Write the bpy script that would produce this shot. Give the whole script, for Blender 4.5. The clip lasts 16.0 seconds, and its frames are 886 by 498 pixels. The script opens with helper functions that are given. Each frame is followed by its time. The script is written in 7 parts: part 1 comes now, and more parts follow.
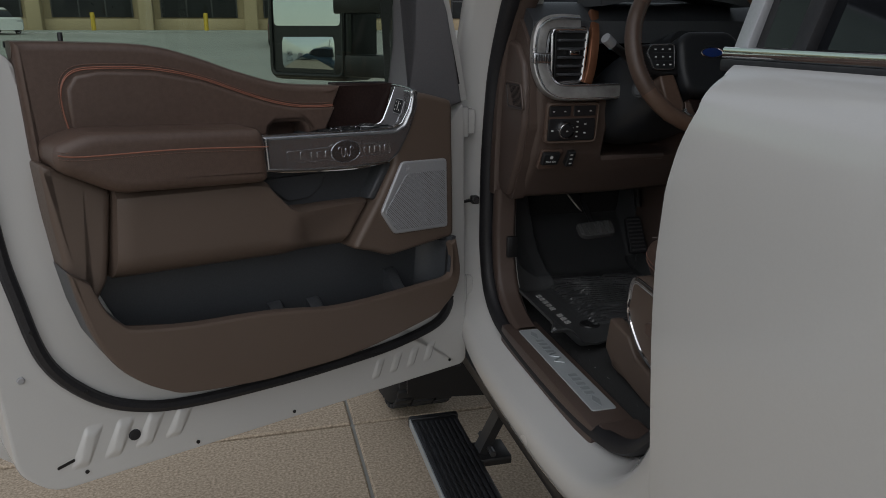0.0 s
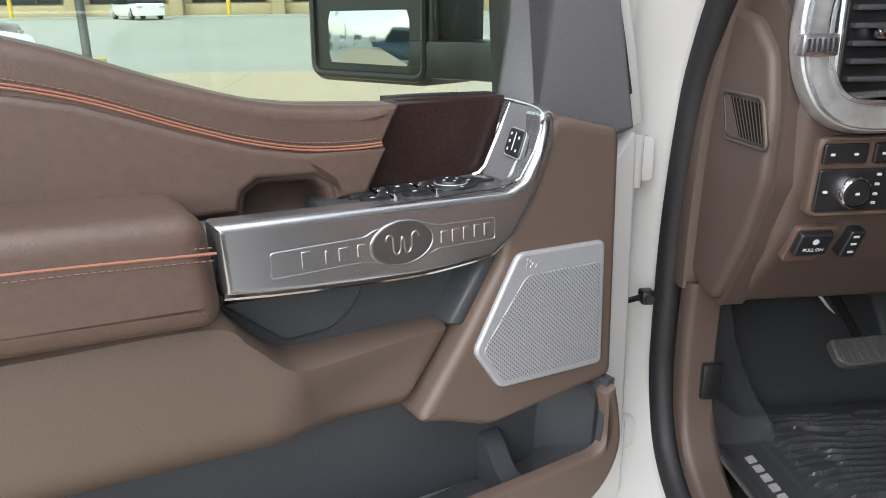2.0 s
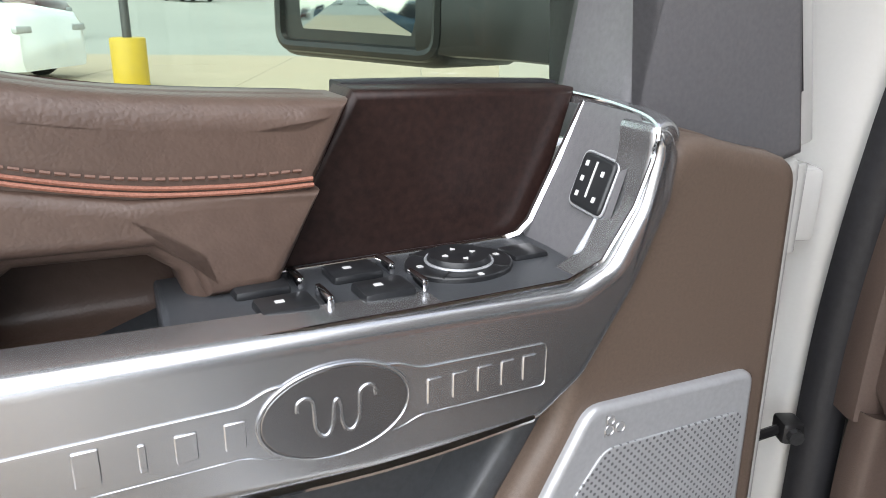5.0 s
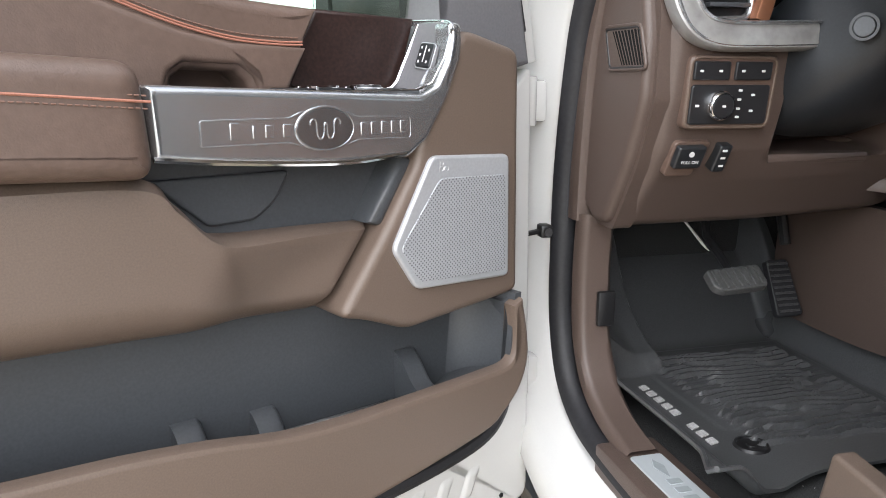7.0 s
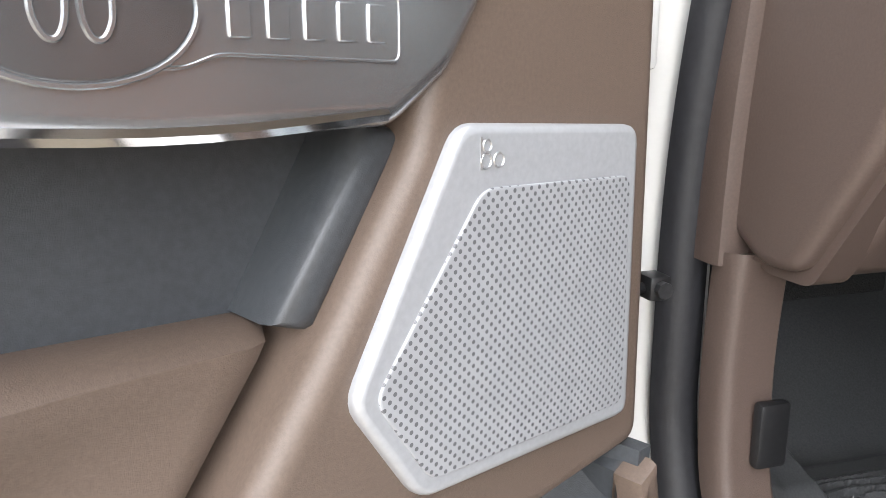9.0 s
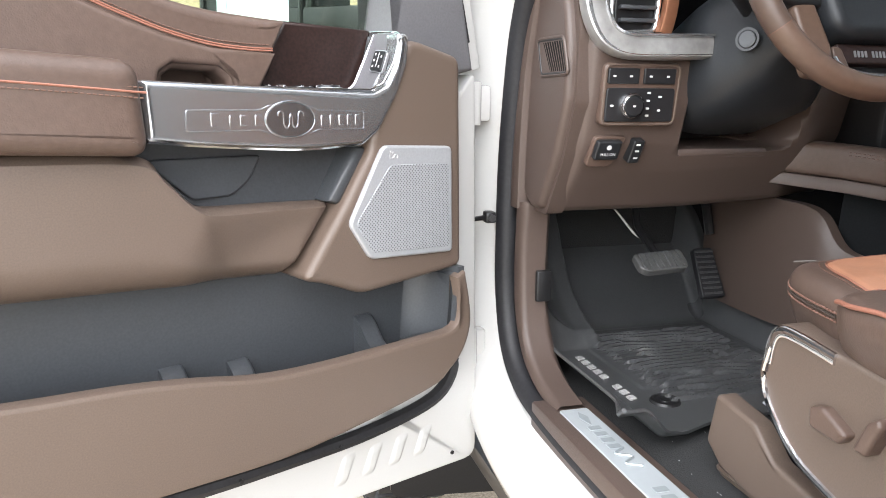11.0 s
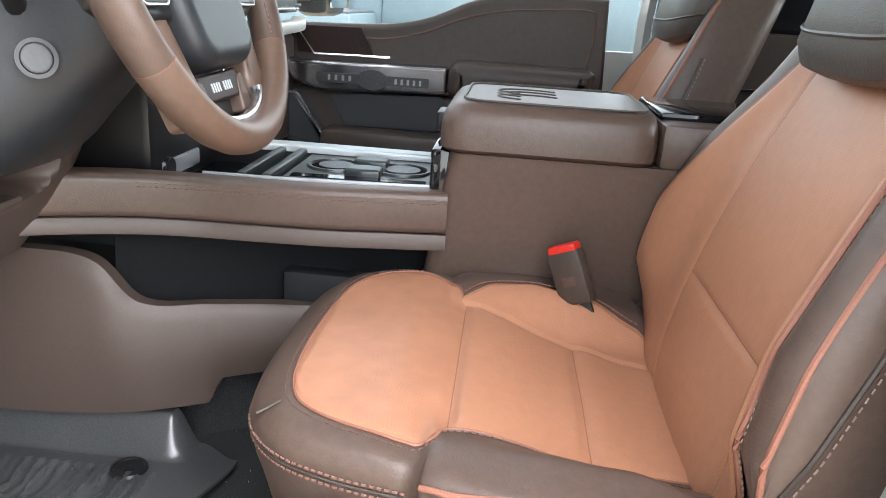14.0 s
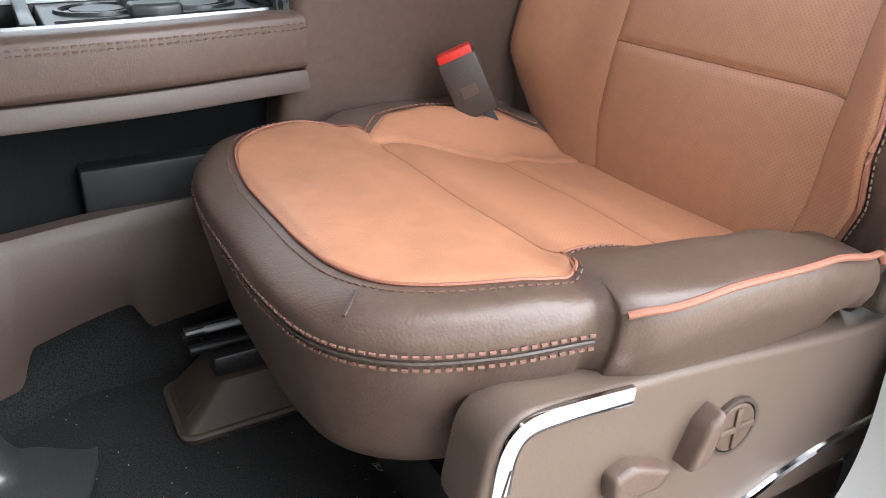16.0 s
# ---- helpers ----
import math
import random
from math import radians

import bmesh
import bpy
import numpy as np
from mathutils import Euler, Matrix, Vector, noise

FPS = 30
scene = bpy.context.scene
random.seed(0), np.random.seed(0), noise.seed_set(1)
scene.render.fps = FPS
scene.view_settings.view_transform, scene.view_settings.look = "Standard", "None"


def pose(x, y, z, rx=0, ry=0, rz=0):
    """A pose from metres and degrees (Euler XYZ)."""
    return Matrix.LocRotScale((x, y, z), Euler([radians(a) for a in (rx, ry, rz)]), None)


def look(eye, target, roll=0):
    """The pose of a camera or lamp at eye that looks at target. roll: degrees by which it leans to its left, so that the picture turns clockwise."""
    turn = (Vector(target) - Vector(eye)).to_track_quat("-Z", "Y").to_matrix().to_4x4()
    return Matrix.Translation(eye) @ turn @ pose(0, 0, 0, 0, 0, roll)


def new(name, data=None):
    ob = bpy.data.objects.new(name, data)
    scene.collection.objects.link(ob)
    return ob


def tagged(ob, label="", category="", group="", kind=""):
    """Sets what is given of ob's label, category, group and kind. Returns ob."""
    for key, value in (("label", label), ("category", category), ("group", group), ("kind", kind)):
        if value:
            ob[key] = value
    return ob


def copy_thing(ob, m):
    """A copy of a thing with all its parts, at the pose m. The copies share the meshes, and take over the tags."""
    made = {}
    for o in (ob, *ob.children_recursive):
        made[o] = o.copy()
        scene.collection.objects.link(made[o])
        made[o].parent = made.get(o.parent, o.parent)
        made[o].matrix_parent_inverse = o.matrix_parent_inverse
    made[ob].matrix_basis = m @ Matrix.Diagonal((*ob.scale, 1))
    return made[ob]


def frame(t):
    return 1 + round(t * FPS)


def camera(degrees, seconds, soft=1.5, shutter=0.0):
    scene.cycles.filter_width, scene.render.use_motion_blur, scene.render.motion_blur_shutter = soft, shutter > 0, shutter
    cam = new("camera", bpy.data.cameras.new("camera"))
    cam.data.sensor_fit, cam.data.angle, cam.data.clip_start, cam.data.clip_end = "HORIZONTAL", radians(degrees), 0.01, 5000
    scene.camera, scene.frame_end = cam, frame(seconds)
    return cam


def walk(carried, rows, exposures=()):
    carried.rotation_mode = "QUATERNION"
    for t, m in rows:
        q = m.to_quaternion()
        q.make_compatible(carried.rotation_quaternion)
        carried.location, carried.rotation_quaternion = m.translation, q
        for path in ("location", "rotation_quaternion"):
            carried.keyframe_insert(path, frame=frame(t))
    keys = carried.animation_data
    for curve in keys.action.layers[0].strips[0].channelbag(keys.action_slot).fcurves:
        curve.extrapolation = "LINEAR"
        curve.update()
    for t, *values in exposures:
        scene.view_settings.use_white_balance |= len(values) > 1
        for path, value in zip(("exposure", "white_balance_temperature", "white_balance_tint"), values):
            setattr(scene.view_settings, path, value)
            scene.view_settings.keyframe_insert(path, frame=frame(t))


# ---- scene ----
cam = camera(60.8, 16.0, soft=0.9)
PATH = [
    (0, (0.083, -0.056, 1.591), (0.566, 1.799, 1.022), 0.1),
    (0.5, (0.115, 0.149, 1.565), (0.551, 2.022, 1.014), -0.2),
    (1, (0.134, 0.341, 1.579), (0.511, 2.22, 1.007), -0.3),
    (1.5, (0.196, 0.562, 1.557), (0.473, 2.461, 0.993), -0.7),
    (2, (0.257, 0.784, 1.565), (0.429, 2.68, 0.953), -0.8),
    (2.5, (0.306, 0.996, 1.555), (0.374, 2.871, 0.862), -0.4),
    (3, (0.334, 1.194, 1.536), (0.329, 3.044, 0.777), -0.3),
    (3.2, (0.337, 1.25, 1.526), (0.326, 3.099, 0.764), -0.5),
    (4.2, (0.342, 1.350, 1.520), (0.376, 3.220, 0.819), 0.2),
    (5.3, (0.293, 1.043, 1.514), (0.395, 2.945, 0.904), 0.9),
    (5.5, (0.271, 0.888, 1.52), (0.407, 2.793, 0.927), 1.0),
    (6, (0.215, 0.639, 1.518), (0.49, 2.545, 0.98), 1.1),
    (6.5, (0.189, 0.604, 1.466), (0.596, 2.499, 0.976), 0.7),
    (7, (0.2, 0.699, 1.395), (0.689, 2.585, 0.941), 0.2),
    (7.5, (0.244, 0.887, 1.362), (0.777, 2.761, 0.911), -0.1),
    (8, (0.286, 1.077, 1.342), (0.849, 2.938, 0.877), 0.0),
    (8.2, (0.3, 1.14, 1.328), (0.868, 3.001, 0.863), 0.0),
    (9.2, (0.315, 1.290, 1.316), (0.893, 3.154, 0.877), 0.0),
    (10.3, (0.274, 1.042, 1.308), (0.866, 2.91, 0.909), 0.0),
    (10.5, (0.233, 0.878, 1.324), (0.823, 2.748, 0.933), 0.1),
    (11, (0.208, 0.519, 1.375), (0.734, 2.405, 0.964), 0.5),
    (11.5, (0.197, 0.387, 1.45), (0.812, 2.236, 0.996), 0.4),
    (12, (0.194, 0.394, 1.495), (1.067, 2.118, 0.979), 0.4),
    (12.5, (0.172, 0.517, 1.506), (1.402, 1.995, 0.959), 1.1),
    (13, (0.162, 0.708, 1.512), (1.729, 1.815, 0.947), 1.4),
    (13.5, (0.226, 0.885, 1.518), (2.016, 1.55, 0.922), 1.7),
    (14, (0.315, 1.105, 1.52), (2.212, 1.233, 0.899), 3.9),
    (14.5, (0.433, 1.291, 1.518), (2.296, 0.925, 0.888), 2.9),
    (15, (0.528, 1.404, 1.514), (2.259, 0.661, 0.843), 1.6),
    (15.5, (0.535, 1.437, 1.439), (2.195, 0.563, 0.744), 0.3),
    (16, (0.524, 1.437, 1.395), (2.091, 0.545, 0.53), 0.5),
]

# ---------------------------------------------------------------- light
EXPO = [(0.0, -0.55), (0.5, 0.65), (1.0, 1.15), (1.5, 1.45), (2.5, 1.7), (5.5, 1.75), (6.0, 1.85), (8.0, 2.1), (10.5, 2.65), (11.0, 2.4), (11.5, 1.7), (12.5, 1.42), (13.0, 1.88), (13.5, 2.5), (14.0, 2.95), (16.0, 3.0)]
walk(cam, [(t, look(eye, target, roll)) for t, eye, target, roll in PATH], EXPO)

SUN_EL, SUN_AZ = 50.0, 206.0          # degrees above the horizon; clockwise from the truck's nose
world = bpy.data.worlds.new("overcast_sky")
scene.world = world
world.use_nodes = True
wn = world.node_tree.nodes
sky = wn.new("ShaderNodeTexSky")
sky.sky_type, sky.sun_disc = "NISHITA", False
sky.sun_elevation, sky.sun_rotation = radians(SUN_EL), radians(SUN_AZ)
sky.dust_density, sky.air_density = 0.6, 1.0
grey = wn.new("ShaderNodeHueSaturation")
grey.inputs["Saturation"].default_value = 0.34
world.node_tree.links.new(sky.outputs[0], grey.inputs["Color"])
world.node_tree.links.new(grey.outputs[0], wn["Background"].inputs["Color"])
wn["Background"].inputs["Strength"].default_value = 0.15
sun = new("sun", bpy.data.lights.new("sun", "SUN"))
sun.data.energy, sun.data.angle, sun.data.color = 1.3, radians(90), (1.0, 0.985, 0.97)
az, el = radians(SUN_AZ), radians(SUN_EL)
sun.matrix_world = look((math.sin(az) * math.cos(el) * 30, math.cos(az) * math.cos(el) * 30, math.sin(el) * 30), (0, 0, 0))

# ---------------------------------------------------------------- materials
def mat(name, col, rough=0.5, metal=0.0, noise_scale=60.0, noise_amt=0.12, bump=0.0, bump_scale=400.0, stain=0.1, stain_scale=6.0, coat=0.0, spec=0.5, kind="noise", col2=None):
    """A surface with a fine grain, a broad stain, a bump and a little roughness variation."""
    m = bpy.data.materials.new(name)
    m.use_nodes = True
    n, l = m.node_tree.nodes, m.node_tree.links
    b = n["Principled BSDF"]
    b.inputs["Roughness"].default_value, b.inputs["Metallic"].default_value = rough, metal
    b.inputs["Coat Weight"].default_value, b.inputs["Specular IOR Level"].default_value = coat, spec
    tc = n.new("ShaderNodeTexCoord")
    fine = n.new("ShaderNodeTexNoise")
    fine.inputs["Scale"].default_value, fine.inputs["Detail"].default_value = noise_scale, 5
    broad = n.new("ShaderNodeTexNoise")
    broad.inputs["Scale"].default_value, broad.inputs["Detail"].default_value = stain_scale, 3
    l.new(tc.outputs["Object"], fine.inputs["Vector"]), l.new(tc.outputs["Object"], broad.inputs["Vector"])
    c = Vector(col)
    mx = n.new("ShaderNodeMix")
    mx.data_type = "RGBA"
    mx.inputs[6].default_value = (*(c * (1 - noise_amt)), 1)
    mx.inputs[7].default_value = (*(Vector(col2) if col2 else c * (1 + noise_amt)), 1)
    ramp = n.new("ShaderNodeValToRGB")
    ramp.color_ramp.elements[0].position, ramp.color_ramp.elements[1].position = 0.3, 0.7
    l.new(fine.outputs["Fac"], ramp.inputs[0]), l.new(ramp.outputs[0], mx.inputs[0])
    mul = n.new("ShaderNodeMix")
    mul.data_type, mul.blend_type = "RGBA", "MULTIPLY"
    mul.inputs[0].default_value = stain
    l.new(mx.outputs[2], mul.inputs[6]), l.new(broad.outputs["Fac"], mul.inputs[7])
    l.new(mul.outputs[2], b.inputs["Base Color"])
    mr = n.new("ShaderNodeMapRange")
    mr.inputs["To Min"].default_value, mr.inputs["To Max"].default_value = max(0.02, rough - 0.06), min(1.0, rough + 0.06)
    l.new(broad.outputs["Fac"], mr.inputs["Value"]), l.new(mr.outputs[0], b.inputs["Roughness"])
    if bump:
        bn = n.new("ShaderNodeBump")
        bn.inputs["Strength"].default_value, bn.inputs["Distance"].default_value = bump, 0.001
        if kind == "leather":
            v = n.new("ShaderNodeTexVoronoi")
            v.feature = "SMOOTH_F1"
            v.inputs["Scale"].default_value = bump_scale
            wob = n.new("ShaderNodeVectorMath")
            wob.operation = "MULTIPLY_ADD"
            wob.inputs[1].default_value = (0.004, 0.004, 0.004)
            l.new(fine.outputs["Color"], wob.inputs[0]), l.new(tc.outputs["Object"], wob.inputs[2])
            l.new(wob.outputs[0], v.inputs["Vector"])
            crease = n.new("ShaderNodeTexNoise")
            crease.inputs["Scale"].default_value, crease.inputs["Detail"].default_value, crease.inputs["Distortion"].default_value = 38.0, 3.0, 1.6
            both = n.new("ShaderNodeMath")
            both.operation = "MULTIPLY_ADD"
            both.inputs[1].default_value = 0.7
            l.new(tc.outputs["Object"], crease.inputs["Vector"]), l.new(crease.outputs["Fac"], both.inputs[0])
            l.new(v.outputs["Distance"], both.inputs[2]), l.new(both.outputs[0], bn.inputs["Height"])
        else:
            f2 = n.new("ShaderNodeTexNoise")
            f2.inputs["Scale"].default_value, f2.inputs["Detail"].default_value = bump_scale, 4
            l.new(tc.outputs["Object"], f2.inputs["Vector"]), l.new(f2.outputs["Fac"], bn.inputs["Height"])
        l.new(bn.outputs[0], b.inputs["Normal"])
    return m


def dotted(name, col, hole, pitch, size, rough, metal, axes="xz"):
    """A sheet with rows of round holes, in the plane of two axes."""
    m = mat(name, col, rough, metal, 90, 0.05)
    n, l = m.node_tree.nodes, m.node_tree.links
    b = n["Principled BSDF"]
    tc = n.new("ShaderNodeTexCoord")
    sep, com = n.new("ShaderNodeSeparateXYZ"), n.new("ShaderNodeCombineXYZ")
    l.new(tc.outputs["Object"], sep.inputs[0])
    l.new(sep.outputs["xyz".index(axes[0])], com.inputs[0]), l.new(sep.outputs["xyz".index(axes[1])], com.inputs[1])
    rot = n.new("ShaderNodeMapping")
    rot.inputs["Rotation"].default_value = (0, 0, radians(45))
    l.new(com.outputs[0], rot.inputs[0])
    v = n.new("ShaderNodeTexVoronoi")
    v.voronoi_dimensions = "2D"
    v.inputs["Scale"].default_value, v.inputs["Randomness"].default_value = 1.0 / pitch, 0.0
    l.new(rot.outputs[0], v.inputs["Vector"])
    less = n.new("ShaderNodeMath")
    less.operation = "LESS_THAN"
    less.inputs[1].default_value = size
    l.new(v.outputs["Distance"], less.inputs[0])
    mx = n.new("ShaderNodeMix")
    mx.data_type = "RGBA"
    l.new(b.inputs["Base Color"].links[0].from_socket, mx.inputs[6])
    mx.inputs[7].default_value = (*hole, 1)
    l.new(less.outputs[0], mx.inputs[0]), l.new(mx.outputs[2], b.inputs["Base Color"])
    bn = n.new("ShaderNodeBump")
    bn.invert = True
    bn.inputs["Strength"].default_value, bn.inputs["Distance"].default_value = 0.6, 0.001
    l.new(less.outputs[0], bn.inputs["Height"]), l.new(bn.outputs[0], b.inputs["Normal"])
    return m


def clear(name, tint, gloss=0.04):
    """Thin window glass: clear, lightly tinted, glossier at a glancing angle."""
    m = bpy.data.materials.new(name)
    m.use_nodes = True
    n, l = m.node_tree.nodes, m.node_tree.links
    n.remove(n["Principled BSDF"])
    t, g, mix, fr = n.new("ShaderNodeBsdfTransparent"), n.new("ShaderNodeBsdfGlossy"), n.new("ShaderNodeMixShader"), n.new("ShaderNodeFresnel")
    t.inputs["Color"].default_value = (*tint, 1)
    g.inputs["Roughness"].default_value = 0.01
    fr.inputs["IOR"].default_value = 1.45
    l.new(fr.outputs[0], mix.inputs[0]), l.new(t.outputs[0], mix.inputs[1]), l.new(g.outputs[0], mix.inputs[2])
    l.new(mix.outputs[0], n["Material Output"].inputs["Surface"])
    return m


def glowing(name, col, strength):
    m = mat(name, (0.02, 0.02, 0.02), 0.2)
    b = m.node_tree.nodes["Principled BSDF"]
    b.inputs["Emission Color"].default_value, b.inputs["Emission Strength"].default_value = (*col, 1), strength
    return m


def brushed(name, col, rough, axis, metal=1.0):
    """Metal with fine brush lines along one axis."""
    m = mat(name, col, rough, metal, 30, 0.02, stain=0.04)
    n, l = m.node_tree.nodes, m.node_tree.links
    b = n["Principled BSDF"]
    tc, mp, nz, bn = n.new("ShaderNodeTexCoord"), n.new("ShaderNodeMapping"), n.new("ShaderNodeTexNoise"), n.new("ShaderNodeBump")
    s = [900, 900, 900]
    s["xyz".index(axis)] = 12
    mp.inputs["Scale"].default_value = s
    nz.inputs["Scale"].default_value = 1.0
    bn.inputs["Strength"].default_value, bn.inputs["Distance"].default_value = 0.0025, 0.0005
    l.new(tc.outputs["Object"], mp.inputs[0]), l.new(mp.outputs[0], nz.inputs["Vector"]), l.new(nz.outputs["Fac"], bn.inputs["Height"]), l.new(bn.outputs[0], b.inputs["Normal"])
    return m


PAINT = mat("white_paint", (0.54, 0.538, 0.526), 0.25, 0, 300, 0.01, stain=0.012, stain_scale=1.2, coat=0.6)
BROWN = mat("brown_grained_plastic", (0.118, 0.086, 0.068), 0.45, 0, 500, 0.10, 0.25, 1400, 0.15)
HIDE = mat("brown_leather", (0.106, 0.070, 0.055), 0.40, 0, 120, 0.10, 0.20, 520, 0.25, kind="leather")
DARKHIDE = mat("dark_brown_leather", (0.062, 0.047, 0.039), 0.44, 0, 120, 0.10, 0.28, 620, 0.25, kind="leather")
TAN = mat("tan_leather", (0.46, 0.214, 0.124), 0.46, 0, 40, 0.08, 0.3, 640, 0.25, kind="leather")
TANHOLES = dotted("perforated_tan_leather", (0.46, 0.214, 0.124), (0.37, 0.165, 0.092), 0.0028, 0.20, 0.45, 0, "xy")
TANHOLES_UP = dotted("perforated_tan_leather_back", (0.46, 0.214, 0.124), (0.36, 0.158, 0.088), 0.0031, 0.20, 0.45, 0, "xz")
THREAD = mat("orange_thread", (0.28, 0.115, 0.076), 0.6, 0, 900, 0.2)
BROWNTHREAD = mat("brown_thread", (0.155, 0.085, 0.062), 0.6, 0, 900, 0.2)
ROSETHREAD = mat("rose_brown_thread", (0.20, 0.105, 0.080), 0.6, 0, 900, 0.2)
PALETHREAD = mat("pale_brown_thread", (0.26, 0.19, 0.155), 0.6, 0, 900, 0.2)
SEAM = mat("tan_seam_thread", (0.31, 0.135, 0.076), 0.7, 0, 900, 0.2)
CHAR = mat("charcoal_plastic", (0.052, 0.056, 0.062), 0.40, 0, 300, 0.12, 0.2, 1500, 0.2)
GREYTRIM = mat("grey_pillar_plastic", (0.13, 0.128, 0.135), 0.5, 0, 300, 0.08, 0.2, 1500, 0.15)
BLACK = mat("black_plastic", (0.012, 0.012, 0.013), 0.38, 0, 200, 0.2, stain=0.2)
GLOSS = mat("gloss_black", (0.006, 0.006, 0.007), 0.06, 0, 100, 0.1)
RUBBER = mat("black_rubber_seal", (0.016, 0.016, 0.019), 0.55, 0, 150, 0.25, 0.15, 900, 0.25)
LINING = mat("matt_black_lining", (0.011, 0.012, 0.013), 0.85, 0, 300, 0.15, 0.2, 1500, 0.2, spec=0.1)
MATRUB = mat("dusty_rubber_mat", (0.050, 0.053, 0.056), 0.30, 0, 420, 0.12, 0.06, 900, 0.4, 7, spec=1.0, col2=(0.092, 0.094, 0.097))
CARPET = mat("black_carpet", (0.010, 0.011, 0.011), 0.95, 0, 520, 0.6, 1.0, 420, 0.3, col2=(0.052, 0.053, 0.054))
SATIN = brushed("satin_aluminium", (0.56, 0.57, 0.59), 0.25, "x", 0.92)
SATIN_Y = brushed("satin_aluminium_sill", (0.50, 0.54, 0.56), 0.38, "y", 0.35)
GRILLE = dotted("speaker_mesh", (0.40, 0.41, 0.43), (0.14, 0.14, 0.15), 0.0040, 0.26, 0.42, 0.35, "xz")
SILVER = mat("silver_plastic", (0.43, 0.44, 0.46), 0.36, 0.4, 300, 0.05)
CHROME = mat("chrome", (0.82, 0.82, 0.84), 0.07, 1.0, 80, 0.02)
COPPER = mat("copper_trim", (0.36, 0.16, 0.09), 0.35, 0.7, 80, 0.06)
WOOD = mat("dark_walnut", (0.020, 0.010, 0.009), 0.45, 0, 220, 0.20, 0.08, 500, 0.3, 25, spec=0.3, col2=(0.034, 0.017, 0.014))
# The door's brown again, with the cab's shade put into its colour.
SHADEBROWN = mat("shaded_brown_plastic", (0.085, 0.060, 0.050), 0.45, 0, 500, 0.10, 0.25, 1400, 0.15)
# Charcoal for column and low cab parts, darkened in colour for interior shade.
SHADECHAR = mat("shaded_charcoal_plastic", (0.020, 0.022, 0.025), 0.40, 0, 300, 0.12, 0.2, 1500, 0.2, spec=0.35)
PALEBAND = mat("pale_satin_band", (0.62, 0.64, 0.62), 0.35, 0.2, 200, 0.05, stain=0.15)
TRAYGREY = mat("tray_grey_plastic", (0.045, 0.052, 0.054), 0.35, 0.3, 300, 0.08, stain=0.2)
GREYWOOD = mat("grey_burl_trim", (0.38, 0.37, 0.36), 0.30, 0.55, 40, 0.12, 0.03, 200, 0.3, 14, col2=(0.52, 0.51, 0.50))
SWITCH = mat("switch_black", (0.016, 0.017, 0.019), 0.35, 0, 400, 0.1)
MATMARK = mat("worn_white_marking", (0.42, 0.42, 0.42), 0.6, 0, 300, 0.25)
MARK = mat("white_marking", (0.6, 0.6, 0.6), 0.6, 0, 300, 0.05)
RED = mat("red_plastic", (0.65, 0.03, 0.02), 0.35, 0, 200, 0.08)
YELLOW = mat("yellow_paint", (0.62, 0.42, 0.03), 0.5, 0, 30, 0.12, stain=0.3)
BLUE = mat("blue_label", (0.012, 0.035, 0.16), 0.3, 0, 200, 0.05)
PAPER = mat("white_paper", (0.75, 0.75, 0.73), 0.7, 0, 200, 0.02)
STEEL = mat("dark_steel", (0.10, 0.10, 0.105), 0.4, 0.8, 200, 0.15)
MIRROR = mat("mirror_silver", (0.56, 0.60, 0.62), 0.01, 1.0, 10, 0.0, stain=0.0)
GLASS = clear("door_glass", (0.80, 0.88, 0.80))
CABGLASS = clear("cab_glass", (0.90, 0.95, 0.92))
HEAD = mat("headliner_fabric", (0.42, 0.39, 0.36), 0.9, 0, 500, 0.1, 0.3, 1200, 0.15)
CONC = mat("washed_concrete", (0.46, 0.365, 0.26), 0.85, 0, 110, 0.35, 0.5, 160, 0.25, 1.3, col2=(0.68, 0.56, 0.42))
LOT = mat("pale_concrete_lot", (0.385, 0.39, 0.365), 0.9, 0, 3, 0.08, 0.1, 50, 0.3, 0.15)
BEIGE = mat("beige_render", (0.46, 0.36, 0.22), 0.8, 0, 8, 0.08, 0.1, 60, 0.3, 0.4)
WINDOWS = mat("dark_shop_glass", (0.02, 0.022, 0.024), 0.08, 0, 3, 0.2, stain=0.4, stain_scale=0.5)
LEAF = mat("tree_foliage", (0.035, 0.075, 0.02), 0.7, 0, 4, 0.5, stain=0.5, stain_scale=0.7, col2=(0.10, 0.16, 0.045))
BARK = mat("tree_bark", (0.10, 0.075, 0.055), 0.9, 0, 20, 0.3, 0.6, 40)
CARWHITE = mat("car_white", (0.75, 0.76, 0.76), 0.25, 0, 50, 0.02, coat=0.8)
CARBLUE = mat("car_blue_grey", (0.055, 0.10, 0.15), 0.3, 0.3, 50, 0.05, coat=0.8)
CARDARK = mat("car_maroon", (0.06, 0.015, 0.015), 0.3, 0.2, 50, 0.05, coat=0.8)
CARGLASS = mat("car_window", (0.01, 0.012, 0.014), 0.05, 0, 20, 0.05)
TYRE = mat("tyre_rubber", (0.018, 0.018, 0.019), 0.8, 0, 120, 0.2, 0.3, 300)
RIM = mat("alloy_rim", (0.45, 0.45, 0.46), 0.3, 0.8, 100, 0.05)

# ---------------------------------------------------------------- building blocks
def part(name, bm, material, parent, label="", smooth=40):
    """One mesh object out of a bmesh, under a thing or a part."""
    bmesh.ops.recalc_face_normals(bm, faces=bm.faces[:])
    me = bpy.data.meshes.new(name)
    bm.to_mesh(me)
    bm.free()
    me.materials.append(material)
    me.shade_smooth()
    me.set_sharp_from_angle(angle=radians(smooth))
    ob = new(name, me)
    ob.parent = parent
    if label:
        ob["label"] = label
    return ob


